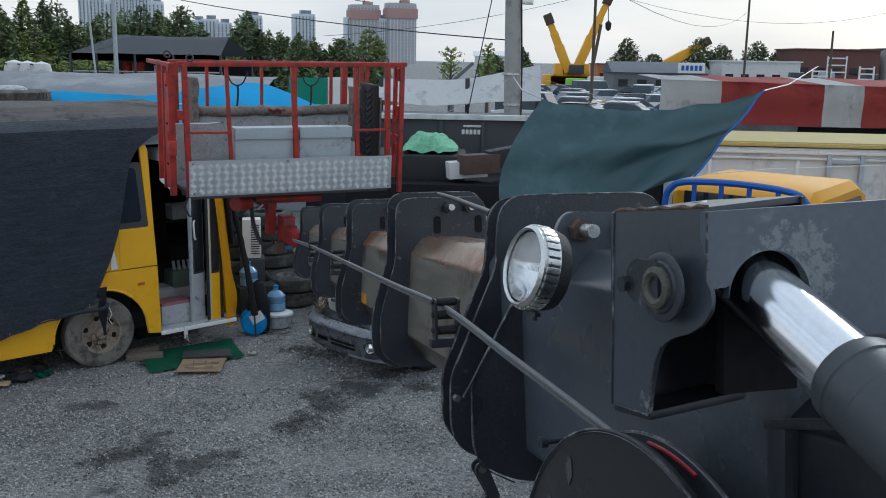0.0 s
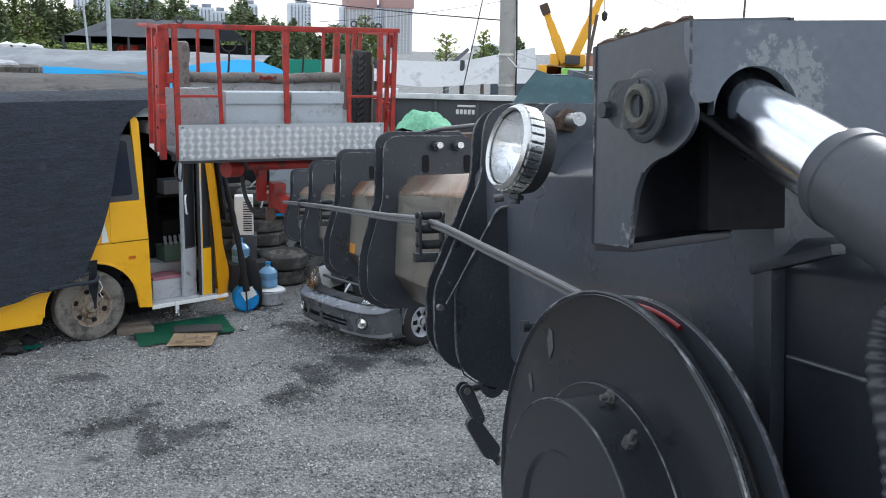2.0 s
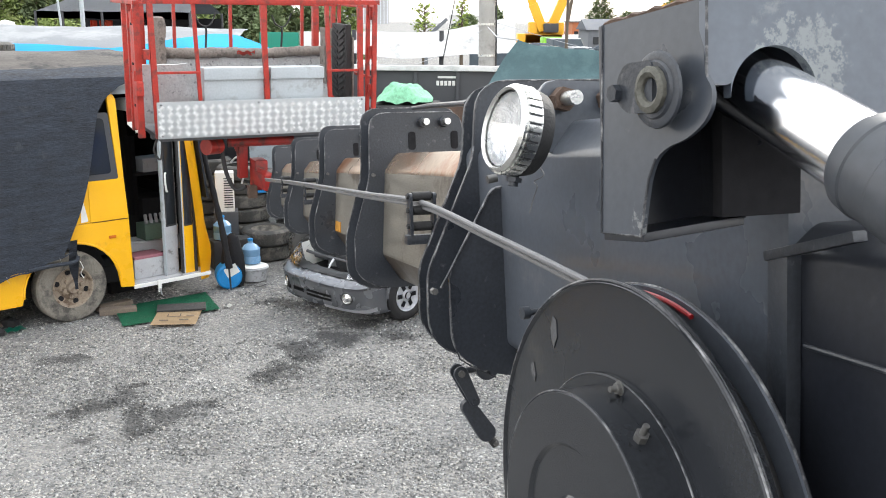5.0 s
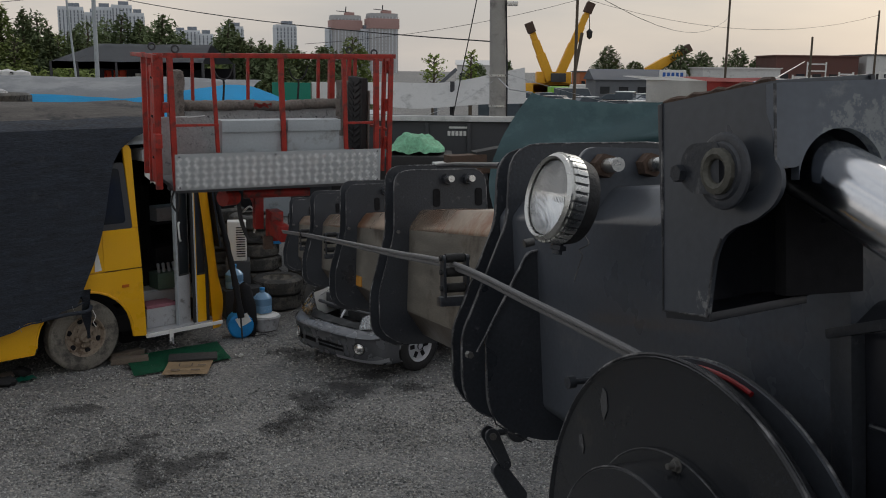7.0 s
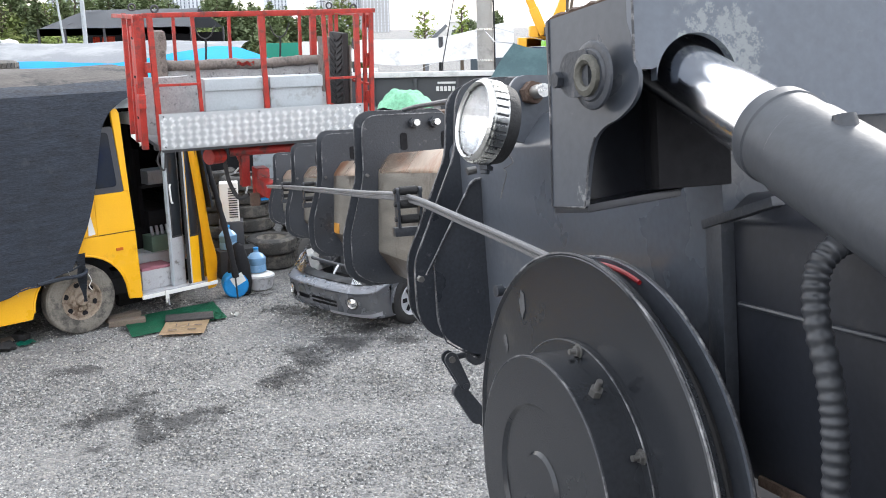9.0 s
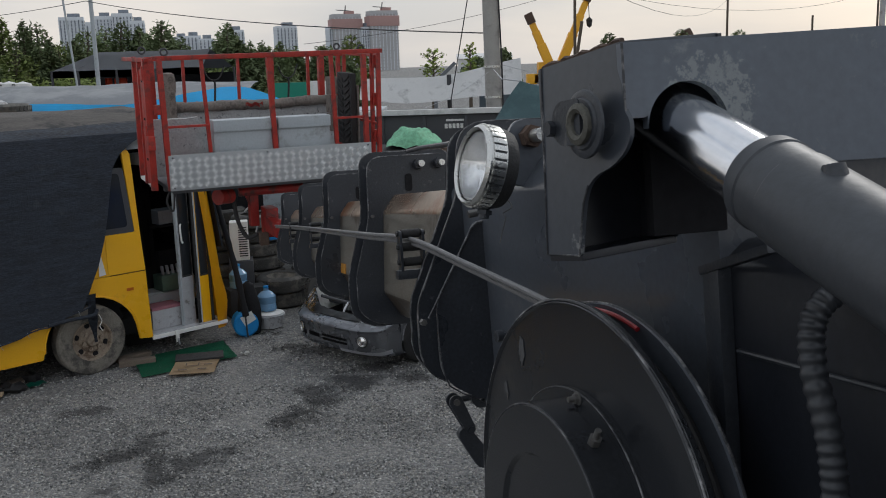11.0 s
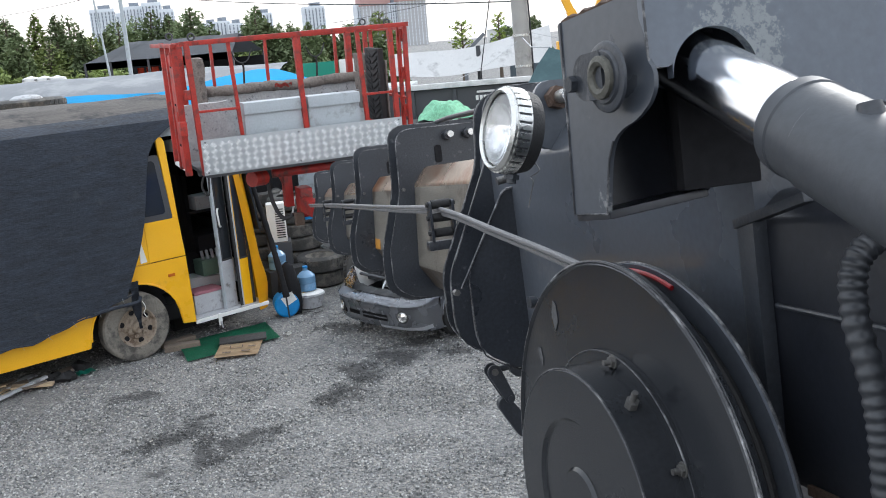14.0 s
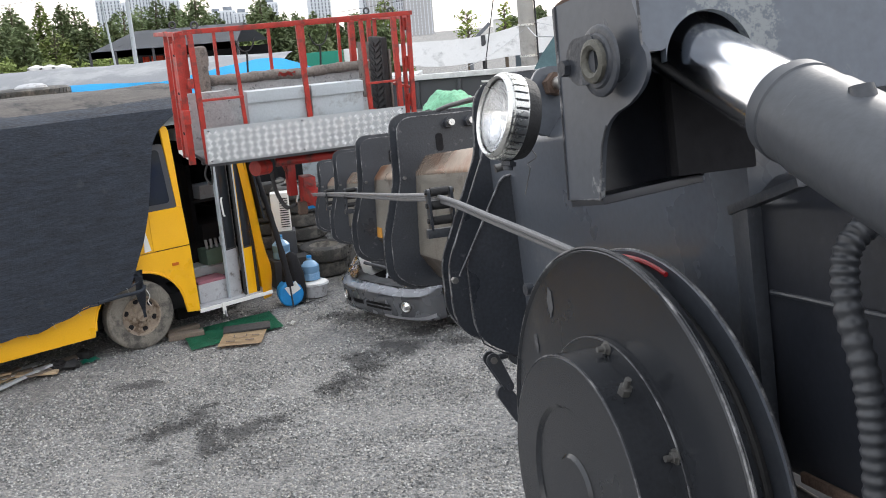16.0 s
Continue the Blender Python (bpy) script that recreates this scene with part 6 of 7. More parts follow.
    for s in (-1, 1):
        part("strut_tower", lathe([(0.45, 0.16), (0.80, 0.14), (0.86, 0.09), (0.87, 0.001)], 20, "z"), M_PGREY, th, at=Matrix.Translation((-0.72, s * 0.56, 0)))
        part("inner_fender", sheet(16, 6, lambda u, v, s=s: (-0.20 - 1.0 * u, s * (0.70 - 0.10 * v), 0.86 - 0.30 * v - 0.12 * max(0, 0.3 - u)), 0.012), M_WHITE, th, "bare white inner fender")
    part("cowl", box(0.1, 1.4, 0.45, (-1.32, 0, 0.74), 0.02), M_DARKIN, th)
    shell = [(-1.35, 0.30), (-1.35, 0.96), (-2.05, 1.50), (-3.2, 1.54), (-4.1, 1.02), (-4.15, 0.35)]
    part("cabin", plate(shell, 1.56, "xz", -0.78, bevel=0.06), M_CAR, th)
    part("windscreen", plate([(-1.40, 1.00), (-2.03, 1.485), (-2.0, 1.505), (-1.36, 1.01)], 1.36, "xz", -0.68), M_GLASSD, th)
    for y in (-0.80, 0.62):
        w = part("wheel", lathe([(0, 0.05), (0.18, 0.05)], 12, "y"), M_DARKIN, th, at=Matrix.Translation((-0.66, y + (0.20 if y > 0 else 0), 0.325)) @ (Matrix.Rotation(math.pi, 4, "Z") if y > 0 else Matrix()))
        part("tyre", lathe([(0.02, 0.20), (0.0, 0.25), (0.008, 0.295), (0.035, 0.322), (0.06, 0.326), (0.15, 0.326), (0.185, 0.31), (0.2, 0.2)], 48, "y", closed=True), M_RUBBER, w)
        part("rim", lathe([(0.02, 0.205), (0.012, 0.20), (0.05, 0.19), (0.06, 0.06), (0.02, 0.05), (0.015, 0.001)], 40, "y"), M_SILVER, w, "silver alloy rim")
        for k in range(6):
            a = 2 * math.pi * k / 6
            part("rim_gap", box(0.075, 0.006, 0.055, (0.12, 0.034, 0), 0.003), M_DARKIN, w, at=Matrix.Rotation(a, 4, "Y"))
    for y in (-0.75, 0.55):
        part("rear_tyre", lathe([(0.02, 0.20), (0.0, 0.26), (0.03, 0.32), (0.17, 0.32), (0.2, 0.26), (0.19, 0.2)], 32, "y", closed=True), M_TYRE, th, at=Matrix.Translation((-3.25, y, 0.325)))


scrap_car()


# ---- behind the bus ----
def covered_load():
    th = thing("covered_load", None, "long load under pale grey and blue tarpaulins behind the bus", "tarpaulin")

    def grey(u, v):
        x = -16 + 13.3 * u
        z = 2.84 + 0.42 * math.sin(v * math.pi / 2) + 0.05 * noise.noise(Vector((x * 0.6, v * 2, 1))) + 0.012 * noise.noise(Vector((x * 3, v * 6, 5)))
        return (x, 14.2 + 1.9 * v + 0.1 * noise.noise(Vector((x * 0.8, 0, 9))), z - 0.05 * max(0, u - 0.9) * 10)

    part("grey_sheet", sheet(110, 12, grey), M_TARPGREY, th, "pale grey tarpaulin")

    def blue(u, v):
        x = -6.6 + 5.3 * u
        hi = 2.98 + 0.16 * min(1, max(0, u - 0.40) / 0.30) + 0.03 * math.sin(u * 11) - 0.22 * max(0, 0.12 - u) / 0.12 - 0.40 * max(0, u - 0.78) / 0.22
        z = hi - (0.75 + 0.1 * math.sin(u * 7)) * v + 0.03 * noise.noise(Vector((x * 2, v * 3, 3)))
        return (x, 14.05 - 0.45 * v + 0.12 * noise.noise(Vector((x * 1.3, v * 2, 8))), z)

    part("blue_sheet", sheet(70, 14, blue), M_TARPBLUE, th, "bright blue tarpaulin")
    part("load_body", box(13.2, 2.0, 2.75, (-9.4, 15.3, 1.375), 0.05), M_DARKIN, th)
    part("tie_rope", sweep([(-7.5, 13.95, 2.82), (-6.0, 13.9, 2.80), (-4.5, 13.92, 2.84), (-2.5, 13.9, 2.86)], 0.012, 6, smooth_steps=6), M_WHITE, th)


covered_load()
th = loose_tyre(pose(-6.15, 13.4, 2.80, 0, 0, 0), 0.55, 0.24, "black tyre lying on the load behind the bus", "flat tyres")
solo("load_prop", box(1.6, 0.9, 2.79, (0, 0, 1.395), 0.02), M_DARKIN, "dark crate stack behind the bus", "crate", pose(-6.15, 13.35, 0.005))
solo("white_hood", lathe([(0.0, 0.30), (0.05, 0.28), (0.10, 0.2), (0.12, 0.002)], 24, "z"), M_PGREY, "grey plastic hood lying inside a tyre", "cover", pose(-6.15, 13.4, 3.02) @ Matrix.Diagonal((0.8, 0.8, 0.7, 1)))
solo("teal_board", box(0.9, 0.06, 0.62, (0, 0, 0), 0.01), M_TEAL, "teal green sheet panel behind the yard", "panel", pose(-3.17, 22.0, 2.80))
solo("panel_store", box(3.2, 2.2, 2.42, (0, 0, 1.21), 0.02), M_GREYP, "grey store box carrying panels", "container", pose(-2.6, 22.6, 0.01))
solo("white_board", box(0.6, 0.06, 0.7, (0, 0, 0), 0.01), M_WHITE, "white sheet panel behind the yard", "panel", pose(-2.40, 22.05, 2.78))


def tent_shed():
    th = thing("tent_shed", None, "dark grey canvas shed with open sides and orange drapes", "shed")
    x0, x1, y0, y1 = -13.8, -8.3, 34.0, 39.0

    def roof(u, v):
        s = abs(2 * v - 1)
        return (x0 + (x1 - x0) * u + (0.9 * (1 - s) if u < 0.15 else -0.3 * (1 - s) * (u > 0.85)), y0 + (y1 - y0) * v, 4.28 - 0.70 * s + 0.012 * math.sin(u * 20))

    part("roof", sheet(30, 10, roof, 0.03), M_TENTD, th)
    part("valance", sheet(30, 2, lambda u, v: (x0 + (x1 - x0) * u, y0 - 0.02, 3.6 - 0.25 * v + 0.008 * math.sin(u * 23)), 0.02), M_TENTD, th)
    for x in (x0 + 0.05, -12.8, -11.4, -10.0, x1):
        part("post", rod((x, y0, 0), (x, y0, 3.6), 0.05), M_TRIM, th)
        part("post", rod((x, y1, 0), (x, y1, 3.6), 0.05), M_TRIM, th)
    part("back_wall", box(x1 - x0, 0.05, 3.4, ((x0 + x1) / 2, y1 - 0.1, 1.7)), M_DARKIN, th)
    for x, w in ((-11.95, 0.24), (-11.62, 0.46)):
        part("drape", sheet(8, 6, lambda u, v, x=x, w=w: (x + w * u, y0 + 0.3 + 0.08 * math.sin(u * 9), 3.3 - 1.6 * v), 0.02), mat("orange_drape", (0.5, 0.07, 0.03), 0.8, 0, 0.2, 3, 0.1, 30), th, "orange red drape")

    for x, z, w, h, skin in ((-11.0, 3.05, 0.22, 0.28, M_WHITE), (-10.72, 3.0, 0.16, 0.22, M_BLUEFRAME), (-10.5, 3.08, 0.30, 0.34, M_WHITECLOTH), (-10.2, 2.9, 0.22, 0.5, M_PGREY), (-13.2, 2.85, 0.5, 0.35, M_WOOD), (-12.6, 2.8, 0.35, 0.45, M_PGREY)):
        part("hanging_cloth", sheet(4, 4, lambda u, v, x=x, z=z, w=w, h=h: (x + w * u, y0 + 0.8 + 0.05 * math.sin(u * 7 + v * 3), z + h * (0.5 - v)), 0.02), skin, th)
    part("cross_bar", rod((x0, y0 + 0.2, 2.95), (x1, y0 + 0.2, 2.98), 0.03), M_PGREY, th)


tent_shed()


def pole(name, x, y, r, h, material, label, lean=0.0):
    return solo(name, rod((0, 0, 0), (lean, 0, h), r, r * 0.75, 16), material, label, "pole", pose(x, y, 0))


pole("lamp_pole", -11.73, 33.0, 0.08, 12, M_GREYP, "tall grey steel pole beside the shed")
pole("thin_pole", -12.08, 32.5, 0.04, 11, M_GREYP, "thin steel pole beside the shed", -0.75)
th = thing("utility_pole", None, "grey concrete utility pole with wires and a clamp", "utility pole")
part("shaft", rod((1.48, 17, 0), (1.30, 17, 9), 0.165, 0.12, 24), M_CONC, th)
part("clamp", lathe([(-0.02, 0.15), (-0.02, 0.165), (0.02, 0.165), (0.02, 0.15)], 24, "z", closed=True), M_ZINC, th, at=Matrix.Translation((1.41, 17, 3.35)))
part("clamp", lathe([(-0.02, 0.15), (-0.02, 0.17), (0.02, 0.17), (0.02, 0.15)], 24, "z", closed=True), M_ZINC, th, at=Matrix.Translation((1.43, 17, 2.8)))
part("riser_cable", sweep([(1.60, 16.92, 1.5), (1.58, 16.92, 3.2), (1.56, 16.92, 3.9), (1.48, 16.92, 6)], 0.016, 6, smooth_steps=3), M_RUBBER, th)
part("bracket_arm", box(0.4, 0.08, 0.08, (1.55, 17, 4.62), 0.01), M_ZINC, th)
part("guy_wire", sweep([(1.3, 16.9, 6.2), (0.6, 16.4, 2.6)], 0.010, 6), M_RUBBER, th)
for k, (a, b) in enumerate((((1.5, 17, 3.4), (4.6, 13.8, 2.7)), ((1.4, 17, 3.3), (0.2, 15.0, 2.72)))):
    part("stay_rope", sweep([a, tuple((p + q) / 2 - (0.08 if n == 2 else 0) for n, (p, q) in enumerate(zip(a, b))), b], 0.004, 6, smooth_steps=5), M_PGREY, th, "pale stay rope")
for x, y, h, lab in ((8.4, 60, 9.0, "wooden pole beside the far cranes"), (23.5, 80, 9.5, "far wooden utility pole"), (38.0, 85, 9.0, "far wooden utility pole"), (30.5, 80, 6.5, "far thin steel pole by racks")):
    pole("far_pole", x, y, 0.11, h, M_BARK, lab)


def wires():
    for k, (a, b, sag) in enumerate((((-11.9, 33, 5.95), (1.32, 17, 3.95), 0.2), ((1.3, 17, 5.6), (8.4, 60, 8.6), 0.4), ((8.4, 60, 8.0), (38, 85, 8.6), 1.6), ((-27, 51, 6.5), (-11.9, 33, 5.95), 0.12), ((1.35, 17, 5.9), (23.5, 80, 8.0), 1.5), ((-7, 50, 4.7), (8.4, 60, 7.8), 0.4))):
        pts = []
        for i in range(13):
            s = i / 12
            p = Vector(a).lerp(Vector(b), s)
            pts.append((p.x, p.y, p.z - sag * 4 * s * (1 - s)))
        solo("overhead_wire", sweep(pts, 0.012 if Vector(a).y > 30 else 0.009, 5), M_RUBBER, "thin dark overhead wire between poles", "wire", group="overhead wires")


wires()


# ---- trees ----
def tree(x, y, h, w, material, seed, label, conifer=True, base=0.25, leaves=900, leaf=0.22, dense=False, blunt=None):
    rnd = random.Random(seed)
    th = thing("tree", pose(x, y, 0, 0, 0, rnd.uniform(0, 360)), label, "tree", "trees round the yard")
    trunk = sweep([(0, 0, 0), (rnd.uniform(-0.1, 0.1), 0.05, h * 0.4), (rnd.uniform(-0.15, 0.15), 0, h * 0.75), (0, 0, h * 0.97)], lambda s: 0.028 * h * (1 - 0.88 * s), 10, smooth_steps=3)
    part("trunk", trunk, M_BARK, th)
    limbs, tips = bmesh.new(), []
    n = 48
    for k in range(n):
        s = base + (0.97 - base) * (k // 4 * 4 + 0.8 * (k % 4)) / (n - 1)
        a = k * 2.4 + rnd.uniform(-0.4, 0.4)
        reach = w * ((1 - (s - base) / (1.02 - base)) ** 0.95 if conifer else math.sin(math.pi * min(1, (s - base) / (1 - base) * 0.85 + 0.12)) ** 0.6) * rnd.uniform(0.45, 1.15) * (0.42 if dense else 1.0) + 0.06
        z = h * s
        tip = Vector((math.cos(a) * reach, math.sin(a) * reach, z + reach * (rnd.uniform(-0.05, 0.25) if conifer else rnd.uniform(0.2, 0.7))))
        sweep([(0, 0, z), tuple(tip * 0.5 + Vector((0, 0, z * 0.5 + 0.06 * reach))), tuple(tip)], lambda s2: 0.010 * h * (1 - 0.8 * s2) * 0.6, 5, limbs, 2)
        tips.append((Vector((0, 0, z)), tip))
    tagged(part("branchwork", limbs, M_BARK, th), kind="stuff")
    verts, faces = [], []
    tier, blunt = (0.26 if blunt else 0.13), blunt or (0.85, 0.50, 0.62)[seed % 3]
    for k in range(leaves if dense else 0):
        s = base + (1.0 - base) * (1 - math.sqrt(rnd.random()))
        a = rnd.uniform(0, 2 * math.pi)
        reach = w * (((1 - s) / (1 - base)) ** blunt) * (0.78 + tier * math.sin(15 * s + 2 * math.sin(3 * a + seed)) + 0.12 * math.sin(4 * a + 2 * seed + 7 * s)) * rnd.uniform(0.35, 1.05) ** 0.5
        p = Vector((math.cos(a) * reach, math.sin(a) * reach, h * s + rnd.gauss(0, 0.05)))
        e1 = Vector((math.cos(a) + rnd.gauss(0, 0.7), math.sin(a) + rnd.gauss(0, 0.7), rnd.gauss(0.15, 0.6))).normalized()
        e2 = e1.cross(Vector((rnd.gauss(0, 0.6), rnd.gauss(0, 0.6), 1))).normalized()
        z = leaf * rnd.uniform(0.5, 1.4)
        i = len(verts)
        verts += [tuple(p - e1 * z), tuple(p + e2 * z * 0.42), tuple(p + e1 * z), tuple(p - e2 * z * 0.42)]
        faces.append((i, i + 1, i + 2, i + 3))
    for k in range(0 if dense else leaves):
        a, b = tips[rnd.randrange(n)]
        p = a.lerp(b, rnd.uniform(0.25, 1.08) ** 0.7) + Vector((rnd.gauss(0, 0.075 * w), rnd.gauss(0, 0.075 * w), rnd.gauss(0, (0.03 if conifer else 0.07) * w)))
        s = leaf * rnd.uniform(0.5, 1.3)
        e1 = Vector((rnd.gauss(0, 1), rnd.gauss(0, 1), rnd.gauss(0, 0.3 if conifer else 0.6))).normalized()
        e2 = e1.cross(Vector((rnd.gauss(0, 1), rnd.gauss(0, 1), rnd.gauss(0, 1)))).normalized()
        i = len(verts)
        verts += [tuple(p - e1 * s), tuple(p + e2 * s * 0.45), tuple(p + e1 * s), tuple(p - e2 * s * 0.45)]
        faces.append((i, i + 1, i + 2, i + 3))
    me = bpy.data.meshes.new("crown")
    me.from_pydata(verts, [], faces)
    me.materials.append(material)
    ob = new("crown", me)
    ob.parent = th
    return th


random.seed(21)
LABEL_P = "dark green pine tree behind the yard"
for k in range(62):
    x = -33 + 0.46 * k + random.uniform(-0.6, 0.6)
    hh = 5.3 + 0.5 * math.sin(k * 1.7) + random.uniform(-0.8, 0.8) + (0.7 if k < 24 else 0) - (0.7 if k > 46 else 0) - (0.5 if k > 54 else 0)
    tree(x, 51 + random.uniform(-3, 4), hh, random.uniform(2.0, 3.0), M_LEAF if k % 4 else M_LEAF2, 100 + k, LABEL_P if k % 4 else "mid green broadleaf tree behind the yard", bool(k % 4), 0.02, 7600, 0.135, True)
for x, y, h, w in ((-9.8, 47, 5.1, 2.6), (-7.6, 46, 4.7, 2.4), (-13.3, 60, 5.6, 2.4), (-4.6, 49, 3.9, 2.0), (-17.5, 46, 5.2, 1.9), (-21.5, 45, 5.6, 1.7)):
    tree(x, y, h, w, M_LEAF, int(x * 7 + 900), LABEL_P, True, 0.05, 8000, 0.15, True)
for x, y, h, w in ((-0.2, 45, 4.15, 0.6), (1.55, 45, 4.4, 0.34)):
    tree(x, y, h, w, M_SAPLING, int(x * 13 + 50), "young bright green tree with thin crown", False, 0.45, 620, 0.085)
for x, y, h, w in ((21.6, 128, 6.9, 2.5), (29.2, 120, 6.9, 2.7), (32.4, 122, 6.2, 2.4), (37.5, 124, 6.7, 3.0), (41.2, 127, 5.6, 2.6), (25.6, 131, 5.0, 2.3), (52.5, 126, 5.8, 2.9), (57.5, 124, 6.2, 3.2), (63, 126, 6.4, 3.2), (7.5, 125, 5.4, 1.9), (3.8, 120, 4.4, 2.4)):
    tree(x, y, h, w * 1.25, M_LEAF, int(x * 5 + 300), "dark pine tree beyond the car park", True, 0.16, 5200, 0.22, True, 0.55)
for k in range(7):
    tree(-27 + 2.6 * k, 43, 3.3, 1.7, M_LEAF2, 500 + k, "low bright green shrub row behind the load", False, 0.05, 2600, 0.13)


# ---- far apartment blocks ----
def tower(x, w, top, label, raw=False, y=900.0, d=16.0):
    th = thing("apartment_tower", pose(x, y, 0, 0, 0, 20), label, "apartment tower", "far apartment towers")
    wall = M_RAWCONC if raw else M_APT
    part("wall", box(w, d, top, (0, 0, top / 2)), wall, th)
    bays = max(4, int(w / 3.0))
    for k in range(bays):
        cx = -w / 2 + w * (k + 0.5) / bays
        part("window_bay", box(w / bays * (0.34 if not raw else 0.25), 0.6, top * 0.94, (cx, -d / 2 - 0.1, top * 0.48)), M_APTWIN if not raw else M_APT, th)
    for k in range(3):
        part("window_bay", box(0.6, d / 5, top * 0.94, (w / 2 + 0.1, -d / 3 + k * d / 3, top * 0.48)), M_APTWIN if not raw else M_APT, th)
    n = int(top / 2.9)
    b = bmesh.new()
    for k in range(1, n):
        box(w + 0.8, d + 0.8, 0.9, (0, 0, k * top / n), 0, b)
    tagged(part("floor_band", b, wall, th), kind="stuff")
    if raw:
        part("safety_screen", box(w + 2.5, d + 2.5, top * 0.17, (0, 0, top * 0.83), 0.4), M_NETRED, th, "red safety screen paled for haze")
        part("formwork", box(w * 0.72, d * 0.8, top * 0.09, (w * 0.08, 0, top * 0.96), 0.4), M_NETRED, th)
        part("formwork", box(w * 0.3, d * 0.6, top * 0.05, (w * 0.15, 0, top * 1.03), 0.4), M_NETRED, th)
        part("mast", rod((0, 0, top), (1, 0, top + 8), 0.5, seg=6), M_TRIM, th)
        part("jib", rod((-8, 0, top + 4), (6, 0, top + 3), 0.35, seg=6), M_TRIM, th)
    else:
        part("roof_house", box(w * 0.5, d * 0.5, 3.4, (w * 0.1, 0, top + 1.7)), M_APTWIN, th, "dark roof house")


WHITE_T = "far white apartment tower with columns of windows"
for x, w, top in ((-350, 22, 57), (-330, 14, 52), (-321, 18, 57), (-303, 18, 59), (-290, 14, 52), (-251, 14, 36), (-240, 16, 37), (-227, 14, 34), (-201, 18, 41), (-152.5, 19, 43)):
    tower(x, w, top, WHITE_T)
tower(-96.5, 26, 52, "far unfinished concrete tower with red safety screens", True)
tower(-62.5, 26, 54, "far unfinished concrete tower with red safety screens", True)
tower(-109, 9, 41, WHITE_T)
tower(-79, 9, 40, WHITE_T)


# ---- right of the basket: awning, truck bed, tarpaulin, tents ----
AWN = (-1.3, 2.15)


def awning():
    th = thing("white_awning", None, "sagging white canvas awning behind the yard", "awning")

    def cloth(u, v):
        x = AWN[0] + (AWN[1] - AWN[0]) * u
        top = 3.16 + 0.34 * u ** 2 - 0.05 * math.sin(math.pi * u)
        return (x, 20.2 - 0.6 * v + 0.05 * math.sin(u * 17), top - (0.44 + 0.30 * u ** 2 + 0.03 * math.sin(u * 5)) * v + 0.02 * math.sin(u * 9 + v * 2))

    part("cloth", sheet(60, 10, cloth), M_AWN, th)
    for x in (AWN[0] + 0.05, 0.6, AWN[1] - 0.05):
        part("post", rod((x, 20, 0), (x, 20, 3.2), 0.05), M_TRIM, th)
    part("rail", rod((AWN[0], 20, 2.45), (AWN[1], 20, 2.45), 0.03), M_BROWN, th)
    part("low_wall", box(3.4, 0.1, 2.3, (0.43, 21, 1.15)), M_DARKIN, th)


awning()


def flat_truck():
    th = thing("dark_container", None, "long dark grey skip container with white lettering", "container")
    part("side", box(5.6, 2.2, 1.96, (0.6, 16.9, 1.60), 0.02), M_TRIM, th)
    part("top_rail", box(5.7, 0.12, 0.09, (0.6, 15.78, 2.62), 0.015), M_WHITECLOTH, th, "pale top rail")
    for k in range(8):
        part("rib", box(0.06, 0.06, 1.82, (-2.0 + 0.72 * k, 15.775, 1.64), 0.008), M_TRIM, th)
    part("base", box(5.4, 2.0, 0.6, (0.6, 16.9, 0.31), 0.02), M_DARKIN, th)
    for k in range(6):
        part("letter_bar", box(0.050, 0.012, 0.08, (0.54 + 0.068 * k, 15.79, 2.37), 0.004), M_WHITE, th, "white lettering bar")
    part("letter_bar", box(0.32, 0.012, 0.035, (0.70, 15.79, 2.47), 0.004), M_WHITE, th, "white lettering bar")


flat_truck()
b = sheet(30, 20, lambda u, v: (-0.85 + 1.2 * u, 14.0 + 1.0 * v, 2.10 + 0.33 * (math.sin(math.pi * u) * (1.25 - 0.5 * u)) ** 0.7 * math.sin(math.pi * v) ** 0.5 + 0.030 * math.sin(13 * u + 9 * v) + 0.014 * math.sin(27 * u - 11 * v) + 0.09 * noise.noise(Vector((u * 4, v * 4, 2))) + 0.025 * noise.noise(Vector((u * 11, v * 11, 4)))))
solo("green_netting", b, M_GREENNET, "heap of pale green netting on a truck bed", "net", pose(0.22, 0, 0.55) @ Matrix.Diagonal((0.72, 1, 0.78, 1)))
th = thing("loaded_truck_bed", None, "truck bed loaded with dark scrap and boards", "truck bed")
part("bed", box(4.2, 1.9, 0.5, (0.9, 14.4, 1.5), 0.02), M_DARKIN, th)
part("chassis", box(4.0, 1.0, 1.2, (0.9, 14.4, 0.62), 0.02), M_DARKIN, th)
part("load_sack", box(1.5, 1.3, 0.40, (-0.15, 14.55, 1.94), 0.08), M_RUBBER, th, "dark bagged load")
for k in range(9):
    random.seed(60 + k)
    part("scrap", box(random.uniform(0.3, 0.9), random.uniform(0.2, 0.5), random.uniform(0.08, 0.3), (0.3 + 0.3 * k, 13.9 + random.uniform(-0.2, 0.4), 1.86 + 0.09 * (k % 4)), 0.015, turn=Euler((0, random.uniform(-0.2, 0.2), random.uniform(-0.6, 0.6))).to_matrix()), (M_DARKIN, M_WHITECLOTH, M_RUST, M_RUBBER)[k % 4], th)


